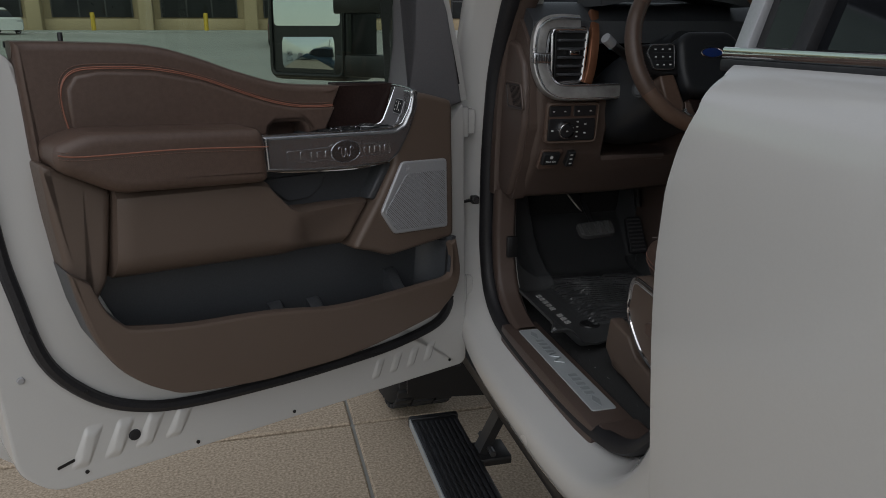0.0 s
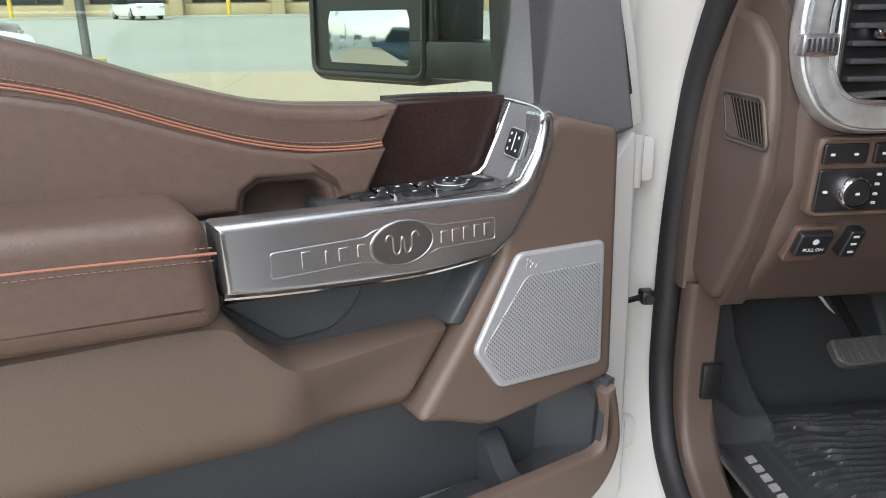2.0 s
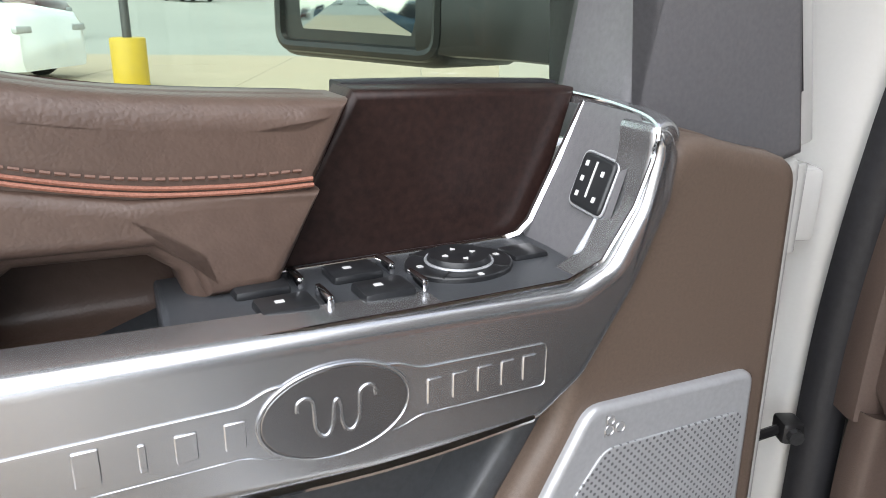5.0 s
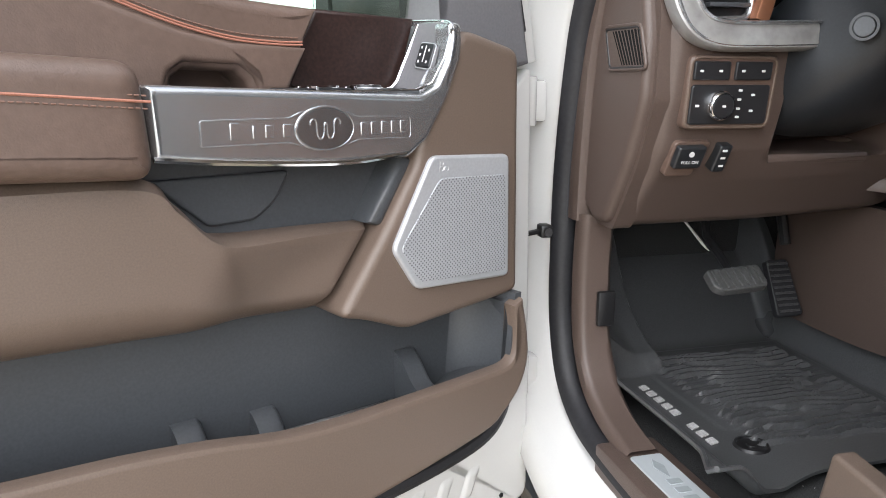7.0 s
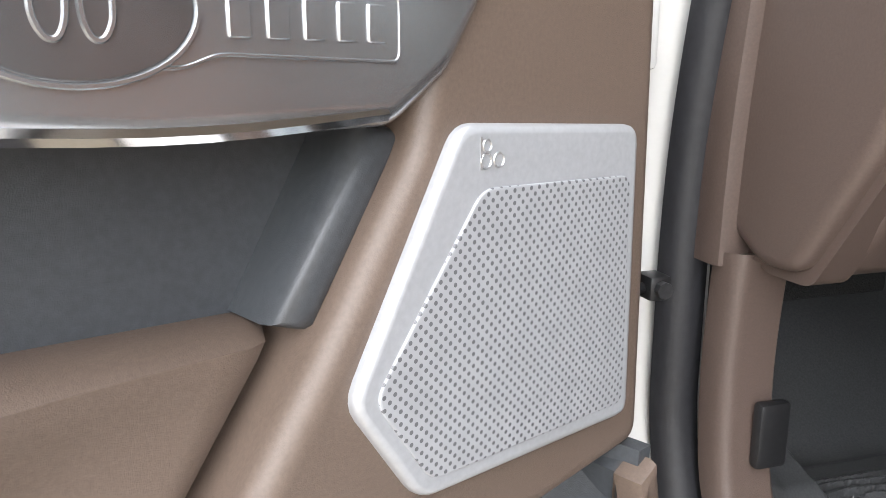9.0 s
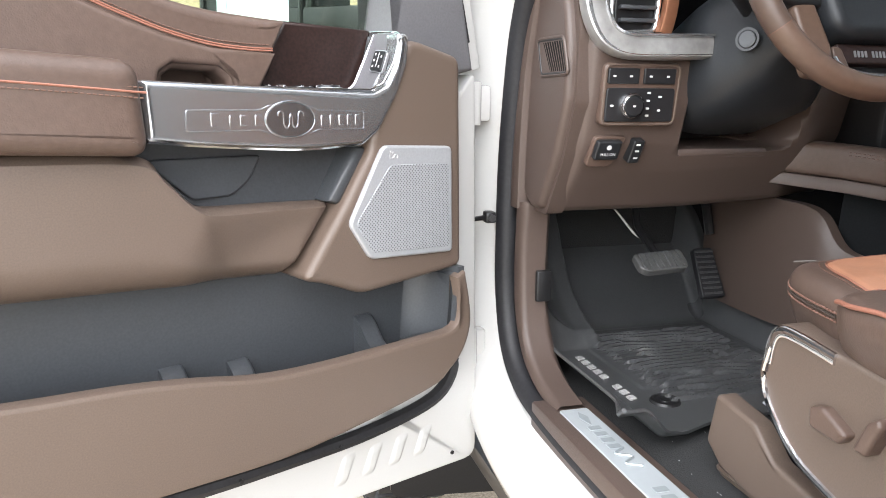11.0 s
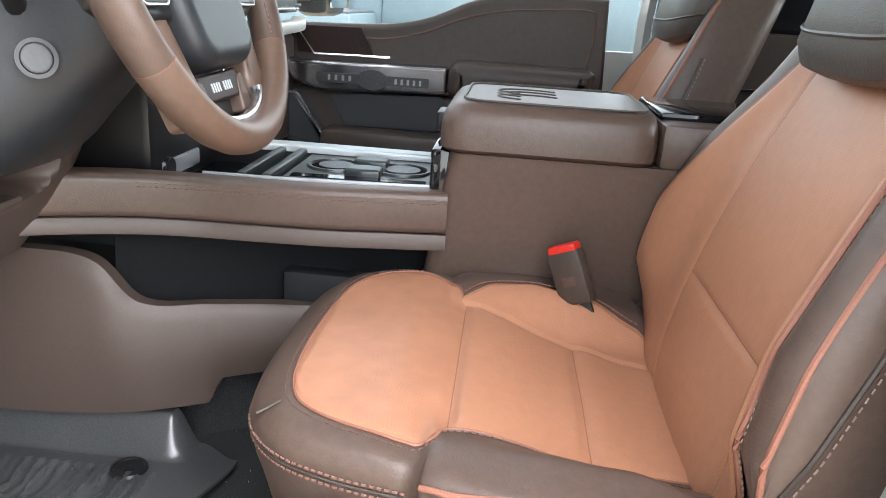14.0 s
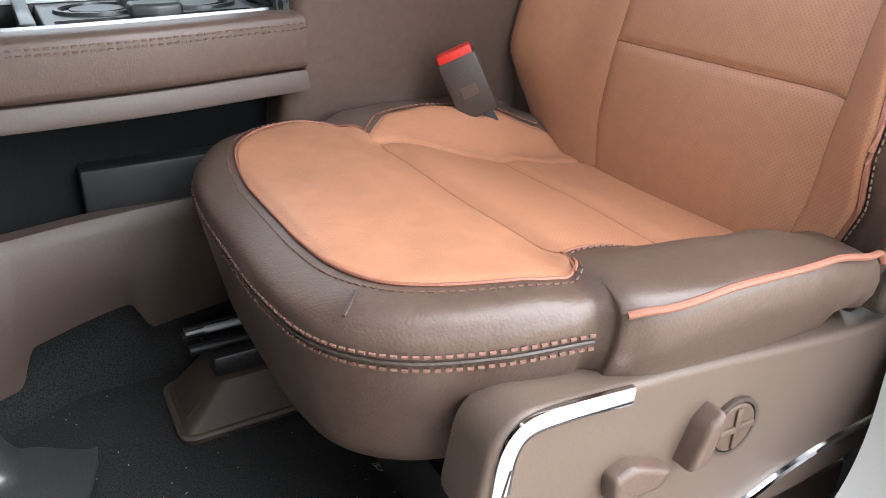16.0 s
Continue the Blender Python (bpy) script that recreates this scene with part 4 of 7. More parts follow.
pane = part("window_pane", prism([(1.07, 1.50), (1.06, 1.9), (0.95, 1.985), (0.60, 1.98), (0.38, 1.93), (0.24, 1.80), (0.20, 1.62), (0.20, 1.42)], -0.06, -0.055, DM), GLASS, door, "clear lightly tinted glass")
pane.visible_shadow = False
part("lock_knob", disc(0.0045, 0.018, axes(D(0.935, 1.560, -0.028), (1, 0, 0), (0, 1, 0), (0, 0, 1)), 10, 0.002), BLACK, door)
part("reflector", prism(rounded([(0.975, 1.095), (0.963, 1.07), (0.953, 1.06), (0.966, 1.095)], 0.002), 0.055, 0.088, DM, 0.002), RED, door, "small red reflector")
part("outer_skin", prism(rounded([(0.0, 0.70), (1.08, 0.745), (1.15, 1.0), (1.14, 1.44), (0.80, 1.42), (0.02, 1.38)], 0.05), -0.19, -0.155, DM, 0.0), PAINT, door)

# hinges, check strap and wiring boot in the gap
for z in (1.353, 0.902):
    hinge = thing("hinge", "white painted door hinge between pillar and door", "door hinge", group="driver's door hinges")
    part("leaf", block(0.600, 0.655, 1.812, 1.85, z - 0.032, z + 0.032, 0.006), PAINT, hinge)
    part("knuckle", disc(0.014, 0.075, axes((0.622, 1.812, z - 0.037), (1, 0, 0), (0, 1, 0), (0, 0, 1)), 16, 0.003), PAINT, hinge)
check = thing("check_strap", "black door check strap bolted to the pillar", "check strap")
part("strap", tube([(0.575, 1.765, 1.150), (0.655, 1.80, 1.152)], 0.0045, 8), BLACK, check)
part("head", block(0.640, 0.660, 1.782, 1.806, 1.142, 1.163, 0.004), BLACK, check)
part("bolt", disc(0.007, 0.006, axes((0.650, 1.782, 1.1525), (1, 0, 0), (0, 0, 1), (0, -1, 0)), 8), STEEL, check)
boot = whole("wiring_boot", tube(curve([(0.575, 1.80, 1.215), (0.605, 1.835, 1.20), (0.612, 1.85, 1.235), (0.605, 1.85, 1.27), (0.575, 1.82, 1.265)], 5), 0.012, 10), RUBBER, "black ribbed rubber wiring boot at the hinge", "wiring boot")
for y, z in ((1.855, 1.46), (1.855, 1.435), (1.84, 0.835)):
    whole("pillar_bolt", disc(0.009, 0.008, axes((0.63, y - 0.01, z), (1, 0, 0), (0, 0, 1), (0, -1, 0)), 6, 0.002), SILVER, "painted bolt head on the hinge pillar", "bolt", "hinge pillar bolts")

# towing mirror on the door
mirror = thing("towing_mirror", "large black towing mirror with two glasses", "wing mirror")
MN = Vector((-0.70, -0.714, 0.024)).normalized()
MS = Vector((0.714, -0.70, 0)).normalized()
MU = MS.cross(MN).normalized() * (-1 if MS.cross(MN).z < 0 else 1)
MF = axes((0.2575, 2.016, 1.52), MS, MU, MN)
part("housing", prism(rounded([(-0.135, -0.07), (0.125, -0.07), (0.14, -0.02), (0.14, 0.26), (0.10, 0.285), (-0.11, 0.285), (-0.138, 0.25)], 0.03), -0.11, 0.004, MF, 0.012, 4), BLACK, mirror, "black moulded mirror housing")
LG = rounded([(-0.112, -0.047), (0.108, -0.047), (0.108, 0.047), (-0.112, 0.047)], 0.014)
part("lower_glass", rings_loft([[MF @ Vector((p.x * k, p.y * k, 0.0075 - ((p.x * k) ** 2 + (p.y * k) ** 2) / 2.4)) for p in LG] for k in (1.0, 0.85, 0.7, 0.55, 0.4, 0.25, 0.1, 0.02)], None, False, True), MIRROR, mirror, "convex silvered lower glass")
part("upper_glass", prism(rounded([(-0.112, 0.068), (0.108, 0.068), (0.108, 0.262), (-0.112, 0.262)], 0.014), 0.0, 0.0055, MF, 0.0), MIRROR, mirror, "silvered main glass")
part("glass_surround", sweep([MF @ Vector((p.x, p.y, 0.004)) for p in rounded([(-0.122, -0.058), (0.118, -0.058), (0.118, 0.272), (-0.122, 0.272)], 0.02)], circle(0.007, 8), True, MN), BLACK, mirror)
for z in (1.49, 1.645):
    part("mirror_arm", sweep([(0.335, 1.965, z), (0.42, 1.90, z), (0.53, 1.82, z - 0.005)], rounded([(-0.03, -0.028), (0.03, -0.028), (0.03, 0.028), (-0.03, 0.028)], 0.008, 2)), BLACK, mirror, "black folding arm")
part("mount_cover", block(0.47, 0.56, 1.78, 1.88, 1.46, 1.72, 0.02), BLACK, mirror)

# ---------------------------------------------------------------- sill, kick panel, floor
YZ = axes((0, 0, 0), (0, 1, 0), (0, 0, 1), (1, 0, 0))
sill = thing("sill_trim", "brown plastic door sill cover with a metal scuff plate", "sill trim")
part("cover", block(0.676, 0.772, 1.105, 1.635, 0.812, 0.862, 0.006), SHADEBROWN, sill, "brown grained sill cover")
part("rear_cover", block(0.69, 0.775, 0.86, 1.11, 0.815, 0.868, 0.008), SHADEBROWN, sill)
PLATEGREY = mat("etched_plate_grey", (0.38, 0.42, 0.44), 0.4, 0.4, 200, 0.06)
plate = part("scuff_plate", prism(rounded([(0.704, 1.160), (0.757, 1.160), (0.753, 1.580), (0.703, 1.580)], 0.006), 0.858, 0.8645, I4, 0.0015), SATIN_Y, sill, "brushed metal scuff plate")
for y in [1.505 - 0.021 * i for i in range(4)] + [1.315 - 0.021 * i for i in range(5)]:
    part("letter", prism(rounded([(0.720, y - 0.007), (0.740, y - 0.007), (0.740, y + 0.006), (0.720, y + 0.006)], 0.002), 0.864, 0.8652, I4), PLATEGREY, plate)
part("emblem", tube([(0.730 + 0.010 * math.cos(i / 24 * 4 * math.pi), 1.405 - 0.030 + 0.060 * i / 24, 0.8652) for i in range(25)], 0.002, 6), PLATEGREY, plate)
for y in (1.545, 1.20):
    part("arrow", prism([(0.730, y - 0.03), (0.738, y), (0.730, y + 0.02), (0.722, y)], 0.864, 0.8652, I4), PLATEGREY, plate)

kick = thing("kick_panel", "brown plastic kick panel beside the footwell", "kick panel")
KICK = curve([(0, 1.585, 0.868), (0, 1.66, 0.885), (0, 1.72, 0.92), (0, 1.752, 0.98), (0, 1.762, 1.08), (0, 1.757, 1.182)], 6)


def kick_pt(s, t):
    p = KICK[min(len(KICK) - 1, int(round(s * (len(KICK) - 1))))]
    round_ = 0.010 * (1 - smooth01(0.0, 0.12, t)) + 0.012 * smooth01(0.85, 1.0, t)
    return Vector((0.700 + 0.058 * t, p.y + round_ * smooth01(0.9, 1.0, p.z), p.z - round_ * smooth01(1.0, 0.9, p.z)))


part("panel", surface(len(KICK) - 1, 12, kick_pt, (0.0, 0.02, -0.004)), SHADEBROWN, kick)
part("panel_face", block(0.730, 0.756, 1.775, 2.13, 0.84, 1.20, 0.004), SHADECHAR, kick, "charcoal inner side")
part("access_cap", block(0.727, 0.757, 1.746, 1.758, 1.0, 1.058, 0.004), BLACK, kick, "black access cap")
pillar = whole("pillar_cover", sweep(curve([(0.718, 1.80, 1.17), (0.718, 1.795, 1.3), (0.720, 1.775, 1.45), (0.728, 1.72, 1.6), (0.76, 1.58, 1.78), (0.80, 1.45, 1.98)], 4), rounded([(-0.026, -0.022), (0.026, -0.022), (0.026, 0.024), (-0.026, 0.024)], 0.010, 2), up=(-1, 0, 0)), SHADEBROWN, "brown plastic windscreen pillar cover beside the dash", "pillar trim", kind="structure")

floor_carpet = whole("floor", surface(20, 40, lambda s, t: Vector((0.715 + 1.45 * s, 0.3 + 1.85 * t, 0.852 + 0.30 * smooth01(1.98, 2.15, 0.3 + 1.85 * t) + 0.001 * math.sin(40 * s) * math.sin(50 * t)))), CARPET, "black pile carpet over the cab floor", "floor", kind="structure")

# rubber footwell mat: a raised lip, wavy ribs, a printed name as plain strokes
MX0, MX1, MY0, MY1 = 0.757, 1.262, 1.415, 2.12


def mat_z(x, y):
    """Height of the mat: flat, ribbed in the middle, raised to a footrest, a wall by the tunnel and the firewall."""
    z = 0.874 + 0.16 * smooth01(1.93, 2.10, y)
    z += 0.040 * smooth01(0.055, 0.0, x - MX0) + 0.018 * smooth01(0.03, 0.0, y - MY0) * smooth01(0.95, 0.8, x)
    z += (0.056 + 0.024 * smooth01(1.53, 1.80, y)) * smooth01(1.203, 1.246, x) * smooth01(1.508, 1.545, y)
    rest = smooth01(0.915, 0.895, x + 0.10 * (y - 1.84)) * smooth01(1.815, 1.85, y)
    z += rest * (0.030 + 0.16 * smooth01(1.83, 2.08, y) + 0.045 * smooth01(0.86, 0.78, x))
    inside = smooth01(0.885, 0.90, x) * smooth01(1.185, 1.165, x) * smooth01(1.535, 1.555, y) * smooth01(1.90, 1.87, y) * (1 - rest)
    warp = 0.005 * math.sin(21 * x + 9 * y) + 0.003 * math.sin(55 * x + 3) + 0.003 * math.sin(17 * x - 34 * y)
    wave = math.sin((y + warp) * 2 * math.pi / 0.0165)
    cut = smooth01(-0.95, -0.55, math.sin(27 * x + 2.4 * math.sin(31 * y) + 1.2 * math.floor(y / 0.033)))
    z += 0.0085 * inside * smooth01(-0.3, 0.5, wave) * (0.15 + 0.85 * cut)
    # broad raised frame round the ribs
    ring = smooth01(0.865, 0.875, x) * smooth01(1.205, 1.195, x) * smooth01(1.60, 1.61, y) * smooth01(1.925, 1.915, y)
    z += 0.002 * ring * (1 - rest)
    return z


def mat_pt(s, t):
    y = MY0 + (MY1 - MY0) * t
    x0 = MX0 - 0.03 * smooth01(0.12, 0.0, t) 
    x1 = MX1 - 0.034 * smooth01(0.10, 0.0, t)
    x = x0 + (x1 - x0) * s
    y += 0.055 * smooth01(0.06, 0.45, s) * (1 - 0.5 * smooth01(0.75, 1.0, s)) * (1 - t)
    return Vector((x, y, mat_z(max(x, MX0 + 0.0), y)))


mat_ob = thing("floor_mat", "dusty black rubber floor mat with moulded ribs", "floor mat")
part("sheet", surface(170, 330, mat_pt, (0, 0, -0.005)), MATRUB, mat_ob)
part("lip", tube([mat_pt(0, j / 30) for j in range(31)], 0.004, 6), MATRUB, mat_ob)
rv = axes((0.880, 1.550, 0.873), (1, 0, 0), (0, 1, 0), (0, 0, 1))
part("retainer", lathe([(0.0, 0.004), (0.007, 0.004), (0.0075, 0.002), (0.020, 0.0025), (0.0205, 0.005), (0.024, 0.005), (0.026, 0.001)], rv), BLACK, mat_ob, "round black mat retainer")
rv2 = axes((1.177, 1.578, 0.8765), (1, 0, 0), (0, 1, 0), (0, 0, 1))
part("retainer", lathe([(0.0, 0.004), (0.007, 0.004), (0.0075, 0.002), (0.020, 0.0025), (0.0205, 0.005), (0.024, 0.005), (0.026, 0.001)], rv2), BLACK, mat_ob)
for i in range(9):
    if i == 5:
        continue
    y = 1.770 - 0.0245 * i
    part("letter", prism(rounded([(0.823, y - 0.0115), (0.838, y - 0.0070), (0.838, y + 0.0095), (0.823, y + 0.0050)], 0.0015, 2), 0.875, mat_z(0.826, y) + 0.003, I4), MATMARK, mat_ob, "raised pale letter stroke")

# pedals
brake = thing("brake_pedal", "black rubber brake pedal on a steel arm", "pedal")
BP = axes((0.988, 1.765, 1.060), (1, 0, 0.05), (-0.05, 0.78, 0.62), (0, -0.62, 0.78)) @ Matrix.Scale(0.74, 4)
PEDAL = mat("worn_pedal_rubber", (0.075, 0.075, 0.075), 0.45, 0, 200, 0.2, 0.2, 900, 0.3)
part("pad", prism(rounded([(-0.068, -0.020), (-0.05, -0.034), (0.06, -0.034), (0.068, -0.02), (0.068, 0.028), (-0.068, 0.028)], 0.01), -0.014, 0.006, BP, 0.004), PEDAL, brake)
for i in range(7):
    part("pad_rib", block(-0.055 + 0.018 * i - 0.003, -0.055 + 0.018 * i + 0.003, -0.026, 0.022, 0.005, 0.009, 0.001, BP), PEDAL, brake)
# Arm coloured black to lose it in the footwell's shadow.
part("arm", tube([(0.99, 1.785, 1.065), (0.99, 1.86, 1.11), (0.985, 1.93, 1.30)], 0.008, 8), BLACK, brake)
gas = thing("accelerator_pedal", "ribbed black accelerator pedal", "pedal")
GP = axes((1.17, 1.875, 1.0), (1, 0, 0), (0, 0.5, 0.866), (0, -0.866, 0.5))
part("pad", prism(rounded([(-0.026, -0.055), (0.03, -0.055), (0.024, 0.055), (-0.022, 0.055)], 0.008), -0.01, 0.004, GP, 0.003), RUBBER, gas)
for i in range(9):
    part("pad_rib", block(-0.020, 0.023, -0.046 + 0.0115 * i - 0.002, -0.046 + 0.0115 * i + 0.002, 0.003, 0.007, 0.001, GP), PEDAL, gas)
part("arm", tube([(1.18, 1.89, 1.08), (1.18, 1.95, 1.25)], 0.010, 8), BLACK, gas)
rel = whole("hood_release_lever", prism(rounded([(-0.009, -0.035), (0.009, -0.035), (0.007, 0.035), (-0.007, 0.035)], 0.004), 0, 0.006, axes((0.945, 1.835, 1.125), (0.8, 0, -0.6), (-0.6, 0.2, 0.77), (0, -1, 0)), 0.002), PAPER, "pale lever under the dash by the steering column", "lever")

# ---------------------------------------------------------------- dashboard
dash = thing("dashboard", "brown and black truck dashboard with grey burl trim", "dashboard")


def knee(x, t):
    """The lower driver's panel: across x, t from the bottom edge up."""
    prof = [(0.0, 1.745, 1.178), (0.02, 1.715, 1.172), (0.06, 1.700, 1.180), (0.35, 1.650, 1.245), (0.55, 1.623, 1.292), (0.75, 1.604, 1.36), (1.0, 1.592, 1.445), (1.2, 1.60, 1.50) if x < 0.765 else (1.2, 1.665, 1.452)]
    for a, b in zip(prof, prof[1:]):
        if t <= b[0]:
            k = (t - a[0]) / (b[0] - a[0])
            return a[1] + (b[1] - a[1]) * k, a[2] + (b[2] - a[2]) * k
    return prof[-1][1], prof[-1][2]


def knee_pt(s, t):
    x = 0.712 + 0.606 * s
    y, z = knee(x, 1.2 * t)
    y += 0.05 * smooth01(1.16, 1.32, x) + 0.055 * smooth01(0.748, 0.712, x)
    notch = smooth01(0.922, 0.935, x) * smooth01(1.150, 1.120, x + 0.25 * (1.30 - z)) * smooth01(1.272, 1.292, z)
    y += 0.13 * notch
    z += 0.012 * smooth01(0.9, 1.3, x)
    return Vector((x, y, z))


part("knee_panel", surface(80, 60, knee_pt), SHADEBROWN, dash, "brown grained knee panel")
end = part("end_panel", prism(rounded([(1.79, 1.185), (1.752, 1.168), (1.705, 1.168), (1.642, 1.27), (1.606, 1.36), (1.604, 1.47), (1.625, 1.55), (1.69, 1.61), (1.79, 1.62)], 0.010), 0.722, 0.752, YZ, 0.0), SHADEBROWN, dash, "brown dashboard end panel")
part("end_face", prism(rounded([(1.785, 1.20), (1.748, 1.176), (1.708, 1.178), (1.648, 1.275), (1.614, 1.36), (1.612, 1.44), (1.628, 1.51), (1.672, 1.548), (1.785, 1.57)], 0.014), 0.745, 0.708, YZ, 0.010, 4), SHADEBROWN, dash, "raised brown end cover")
GR = [(1.729, 1.456), (1.632, 1.456), (1.612, 1.404), (1.711, 1.402)]
vent = part("side_grille", prism(rounded(GR, 0.006), 0.716, 0.7072, YZ, 0.001), SHADEBROWN, dash, "small brown slotted side grille")
part("grille_gap", tube([Vector((0.7078, p.x, p.y)) for p in rounded(GR, 0.008)], 0.0022, 8, True, up=(1, 0, 0.01)), BLACK, vent)
part("grille_rim", tube([Vector((0.7082, 1.670 + (p.x - 1.670) * 1.055, 1.4295 + (p.y - 1.4295) * 1.10)) for p in rounded(GR, 0.009)], 0.0030, 8, True, up=(1, 0, 0.01)), SHADEBROWN, vent)
part("slot_field", prism([(1.708, 1.4525), (1.6345, 1.4525), (1.6155, 1.4065), (1.676, 1.4065)], 0.7075, 0.7069, YZ), LINING, vent, "black slots")
for i in range(8):
    a, b = 1.708 - 0.0735 * (i + 0.62) / 8, 1.676 - 0.0605 * (i + 0.62) / 8
    part("grille_rib", prism([(a - 0.0011, 1.4525), (a + 0.0011, 1.4525), (b + 0.0011, 1.4065), (b - 0.0011, 1.4065)], 0.710, 0.7065, YZ), SHADEBROWN, vent, "thin slanted rib")
part("upper_dash", surface(40, 16, lambda s, t: Vector((0.73 + 1.42 * s, 1.62 + 0.34 * t - 0.02 * math.sin(math.pi * s), 1.60 + 0.05 * math.sin(math.pi * min(1, t * 1.4)) - 0.05 * t * t)), (0, 0, -0.05)), CHAR, dash, "black soft dash top")
part("under_dash", block(0.76, 2.1, 1.75, 2.0, 1.20, 1.55, 0.01), BLACK, dash)
# air vent and the burl hook round it
hook = [(0.836, 1.614, 1.592), (0.785, 1.608, 1.594), (0.752, 1.604, 1.586), (0.740, 1.600, 1.56), (0.738, 1.597, 1.52), (0.744, 1.592, 1.485), (0.760, 1.586, 1.457), (0.79, 1.581, 1.445), (0.85, 1.577, 1.444), (0.927, 1.574, 1.446)]
part("burl_hook", sweep(curve(hook, 6), rounded([(-0.012, -0.015), (0.02, -0.012), (0.02, 0.012), (-0.012, 0.015)], 0.005, 2), up=(0, -1, 0.25)), GREYWOOD, dash, "grey burl trim with metal edge")
HC = curve(hook, 6)
for off in (-0.0150, 0.0125):
    line = []
    for i, p in enumerate(HC):
        d = (HC[min(i + 1, len(HC) - 1)] - HC[max(i - 1, 0)]).normalized()
        line.append(p + Vector((d.z, 0, -d.x)) * off + Vector((0, -0.013, 0)))
    part("hook_edge", tube(line, 0.0030, 6, up=(0, 1, 0.02)), SATIN, dash, "bright hook edge")
badge = part("hook_badge", block(0.718, 0.760, 1.578, 1.60, 1.508, 1.532, 0.003), SATIN, dash, "small bright badge plate")
for i in range(6):
    part("badge_stroke", block(0.7225 + 0.006 * i, 0.7255 + 0.006 * i, 1.5765, 1.5785, 1.513, 1.527, 0.0), STEEL, badge)
part("vent_frame", tube([Vector((p.x, 1.594, p.y)) for p in rounded([(0.768, 1.462), (0.842, 1.466), (0.852, 1.582), (0.766, 1.582)], 0.012)], 0.0045, 8, True, up=(0, 1, 0.02)), SATIN, dash, "bright vent frame")
av = part("air_vent", prism(rounded([(0.776, 1.464), (0.842, 1.468), (0.855, 1.59), (0.776, 1.59)], 0.008), 1.640, 1.600, axes((0, 0, 0), (1, 0, 0), (0, 0, 1), (0, 1, 0)), 0.003), BLACK, dash, "black louvred air vent")
for i in range(6):
    z = 1.482 + 0.019 * i
    part("louvre", block(0.782, 0.843 + 0.0015 * i, 1.590, 1.603, z - 0.003, z + 0.003, 0.0015), CHAR, av)
part("vent_tab", block(0.806, 0.832, 1.583, 1.594, 1.525, 1.536, 0.003), CHROME, av)
part("copper_strip", sweep(curve([(0.852, 1.585, 1.462), (0.862, 1.587, 1.50), (0.872, 1.60, 1.56), (0.885, 1.64, 1.62)], 5), rounded([(-0.011, -0.008), (0.011, -0.008), (0.011, 0.008), (-0.011, 0.008)], 0.004, 2), up=(0, -1, 0)), COPPER, dash, "copper edged binnacle strip")
# switch panels
XZ = axes((0, 0, 0), (1, 0, 0), (0, 0, 1), (0, 1, 0))


def tilted(x, z, y, a=12):
    return axes((x, y, z), (1, 0, 0), (0, -math.sin(radians(a)), math.cos(radians(a))), (0, -math.cos(radians(a)), -math.sin(radians(a))))


SW = tilted(0.825, 1.370, 1.599, 6)
sp = part("switch_panel", prism(rounded([(-0.066, -0.047), (0.066, -0.047), (0.068, 0.05), (-0.066, 0.05)], 0.012), -0.01, 0.006, SW, 0.004, 3), HIDE, dash, "brown switch surround")
part("panel_rim", tube([SW @ Vector((p.x, p.y, 0.006)) for p in rounded([(-0.063, -0.044), (0.063, -0.044), (0.065, 0.047), (-0.063, 0.047)], 0.012)], 0.002, 6, True, up=(0, 1, 0)), BROWN, sp)
part("lower_switch", prism(rounded([(-0.060, -0.040), (0.058, -0.040), (0.058, 0.012), (-0.060, 0.012)], 0.005), 0.004, 0.009, SW, 0.002), SWITCH, sp)
for i in range(2):
    part("upper_switch", prism(rounded([(-0.060 + 0.061 * i, 0.018), (-0.007 + 0.063 * i, 0.018), (-0.007 + 0.063 * i, 0.042), (-0.060 + 0.061 * i, 0.042)], 0.003), 0.004, 0.010, SW, 0.002), SWITCH, sp)
knob = SW @ Matrix.Translation((-0.018, -0.014, 0.008))
part("lamp_knob", disc(0.0165, 0.014, knob, 32, 0.003), SWITCH, sp)
part("knob_ring", lathe([(0.0165, 0.0), (0.0195, 0.0), (0.0195, 0.010), (0.0168, 0.0135), (0.0165, 0.010)], knob), CHROME, sp, "chrome knob ring")
for x, y in ((-0.05, 0.030), (-0.022, 0.030), (0.012, 0.030), (0.042, 0.030), (-0.050, -0.015), (0.012, 0.005), (0.012, -0.007), (0.012, -0.019), (0.012, -0.03), (0.032, -0.001), (0.032, -0.022), (-0.018, -0.014)):
    part("icon", prism(rounded([(x - 0.0026, y - 0.0015), (x + 0.0026, y - 0.0015), (x + 0.0026, y + 0.0015), (x - 0.0026, y + 0.0015)], 0.001), 0.008, 0.0107 if abs(x + 0.018) > 0.01 or y > 0 else 0.0226, SW), MARK, sp)
PB = tilted(0.782, 1.287, 1.620, 20)
pb = part("parking_brake_switch", prism(rounded([(-0.022, -0.016), (0.020, -0.016), (0.024, 0.016), (-0.019, 0.016)], 0.004), -0.006, 0.012, PB, 0.003), SWITCH, dash, "black parking brake switch")
part("switch_cup", prism(rounded([(-0.028, -0.032), (0.016, -0.032), (0.034, 0.02), (-0.022, 0.02)], 0.008), -0.01, 0.002, PB, 0.002), HIDE, pb)
txt = bpy.data.curves.new("word", "FONT")
txt.body, txt.size, txt.align_x, txt.extrude = "PULL ON", 0.0065, "CENTER", 0.0002
word = new("word", txt)
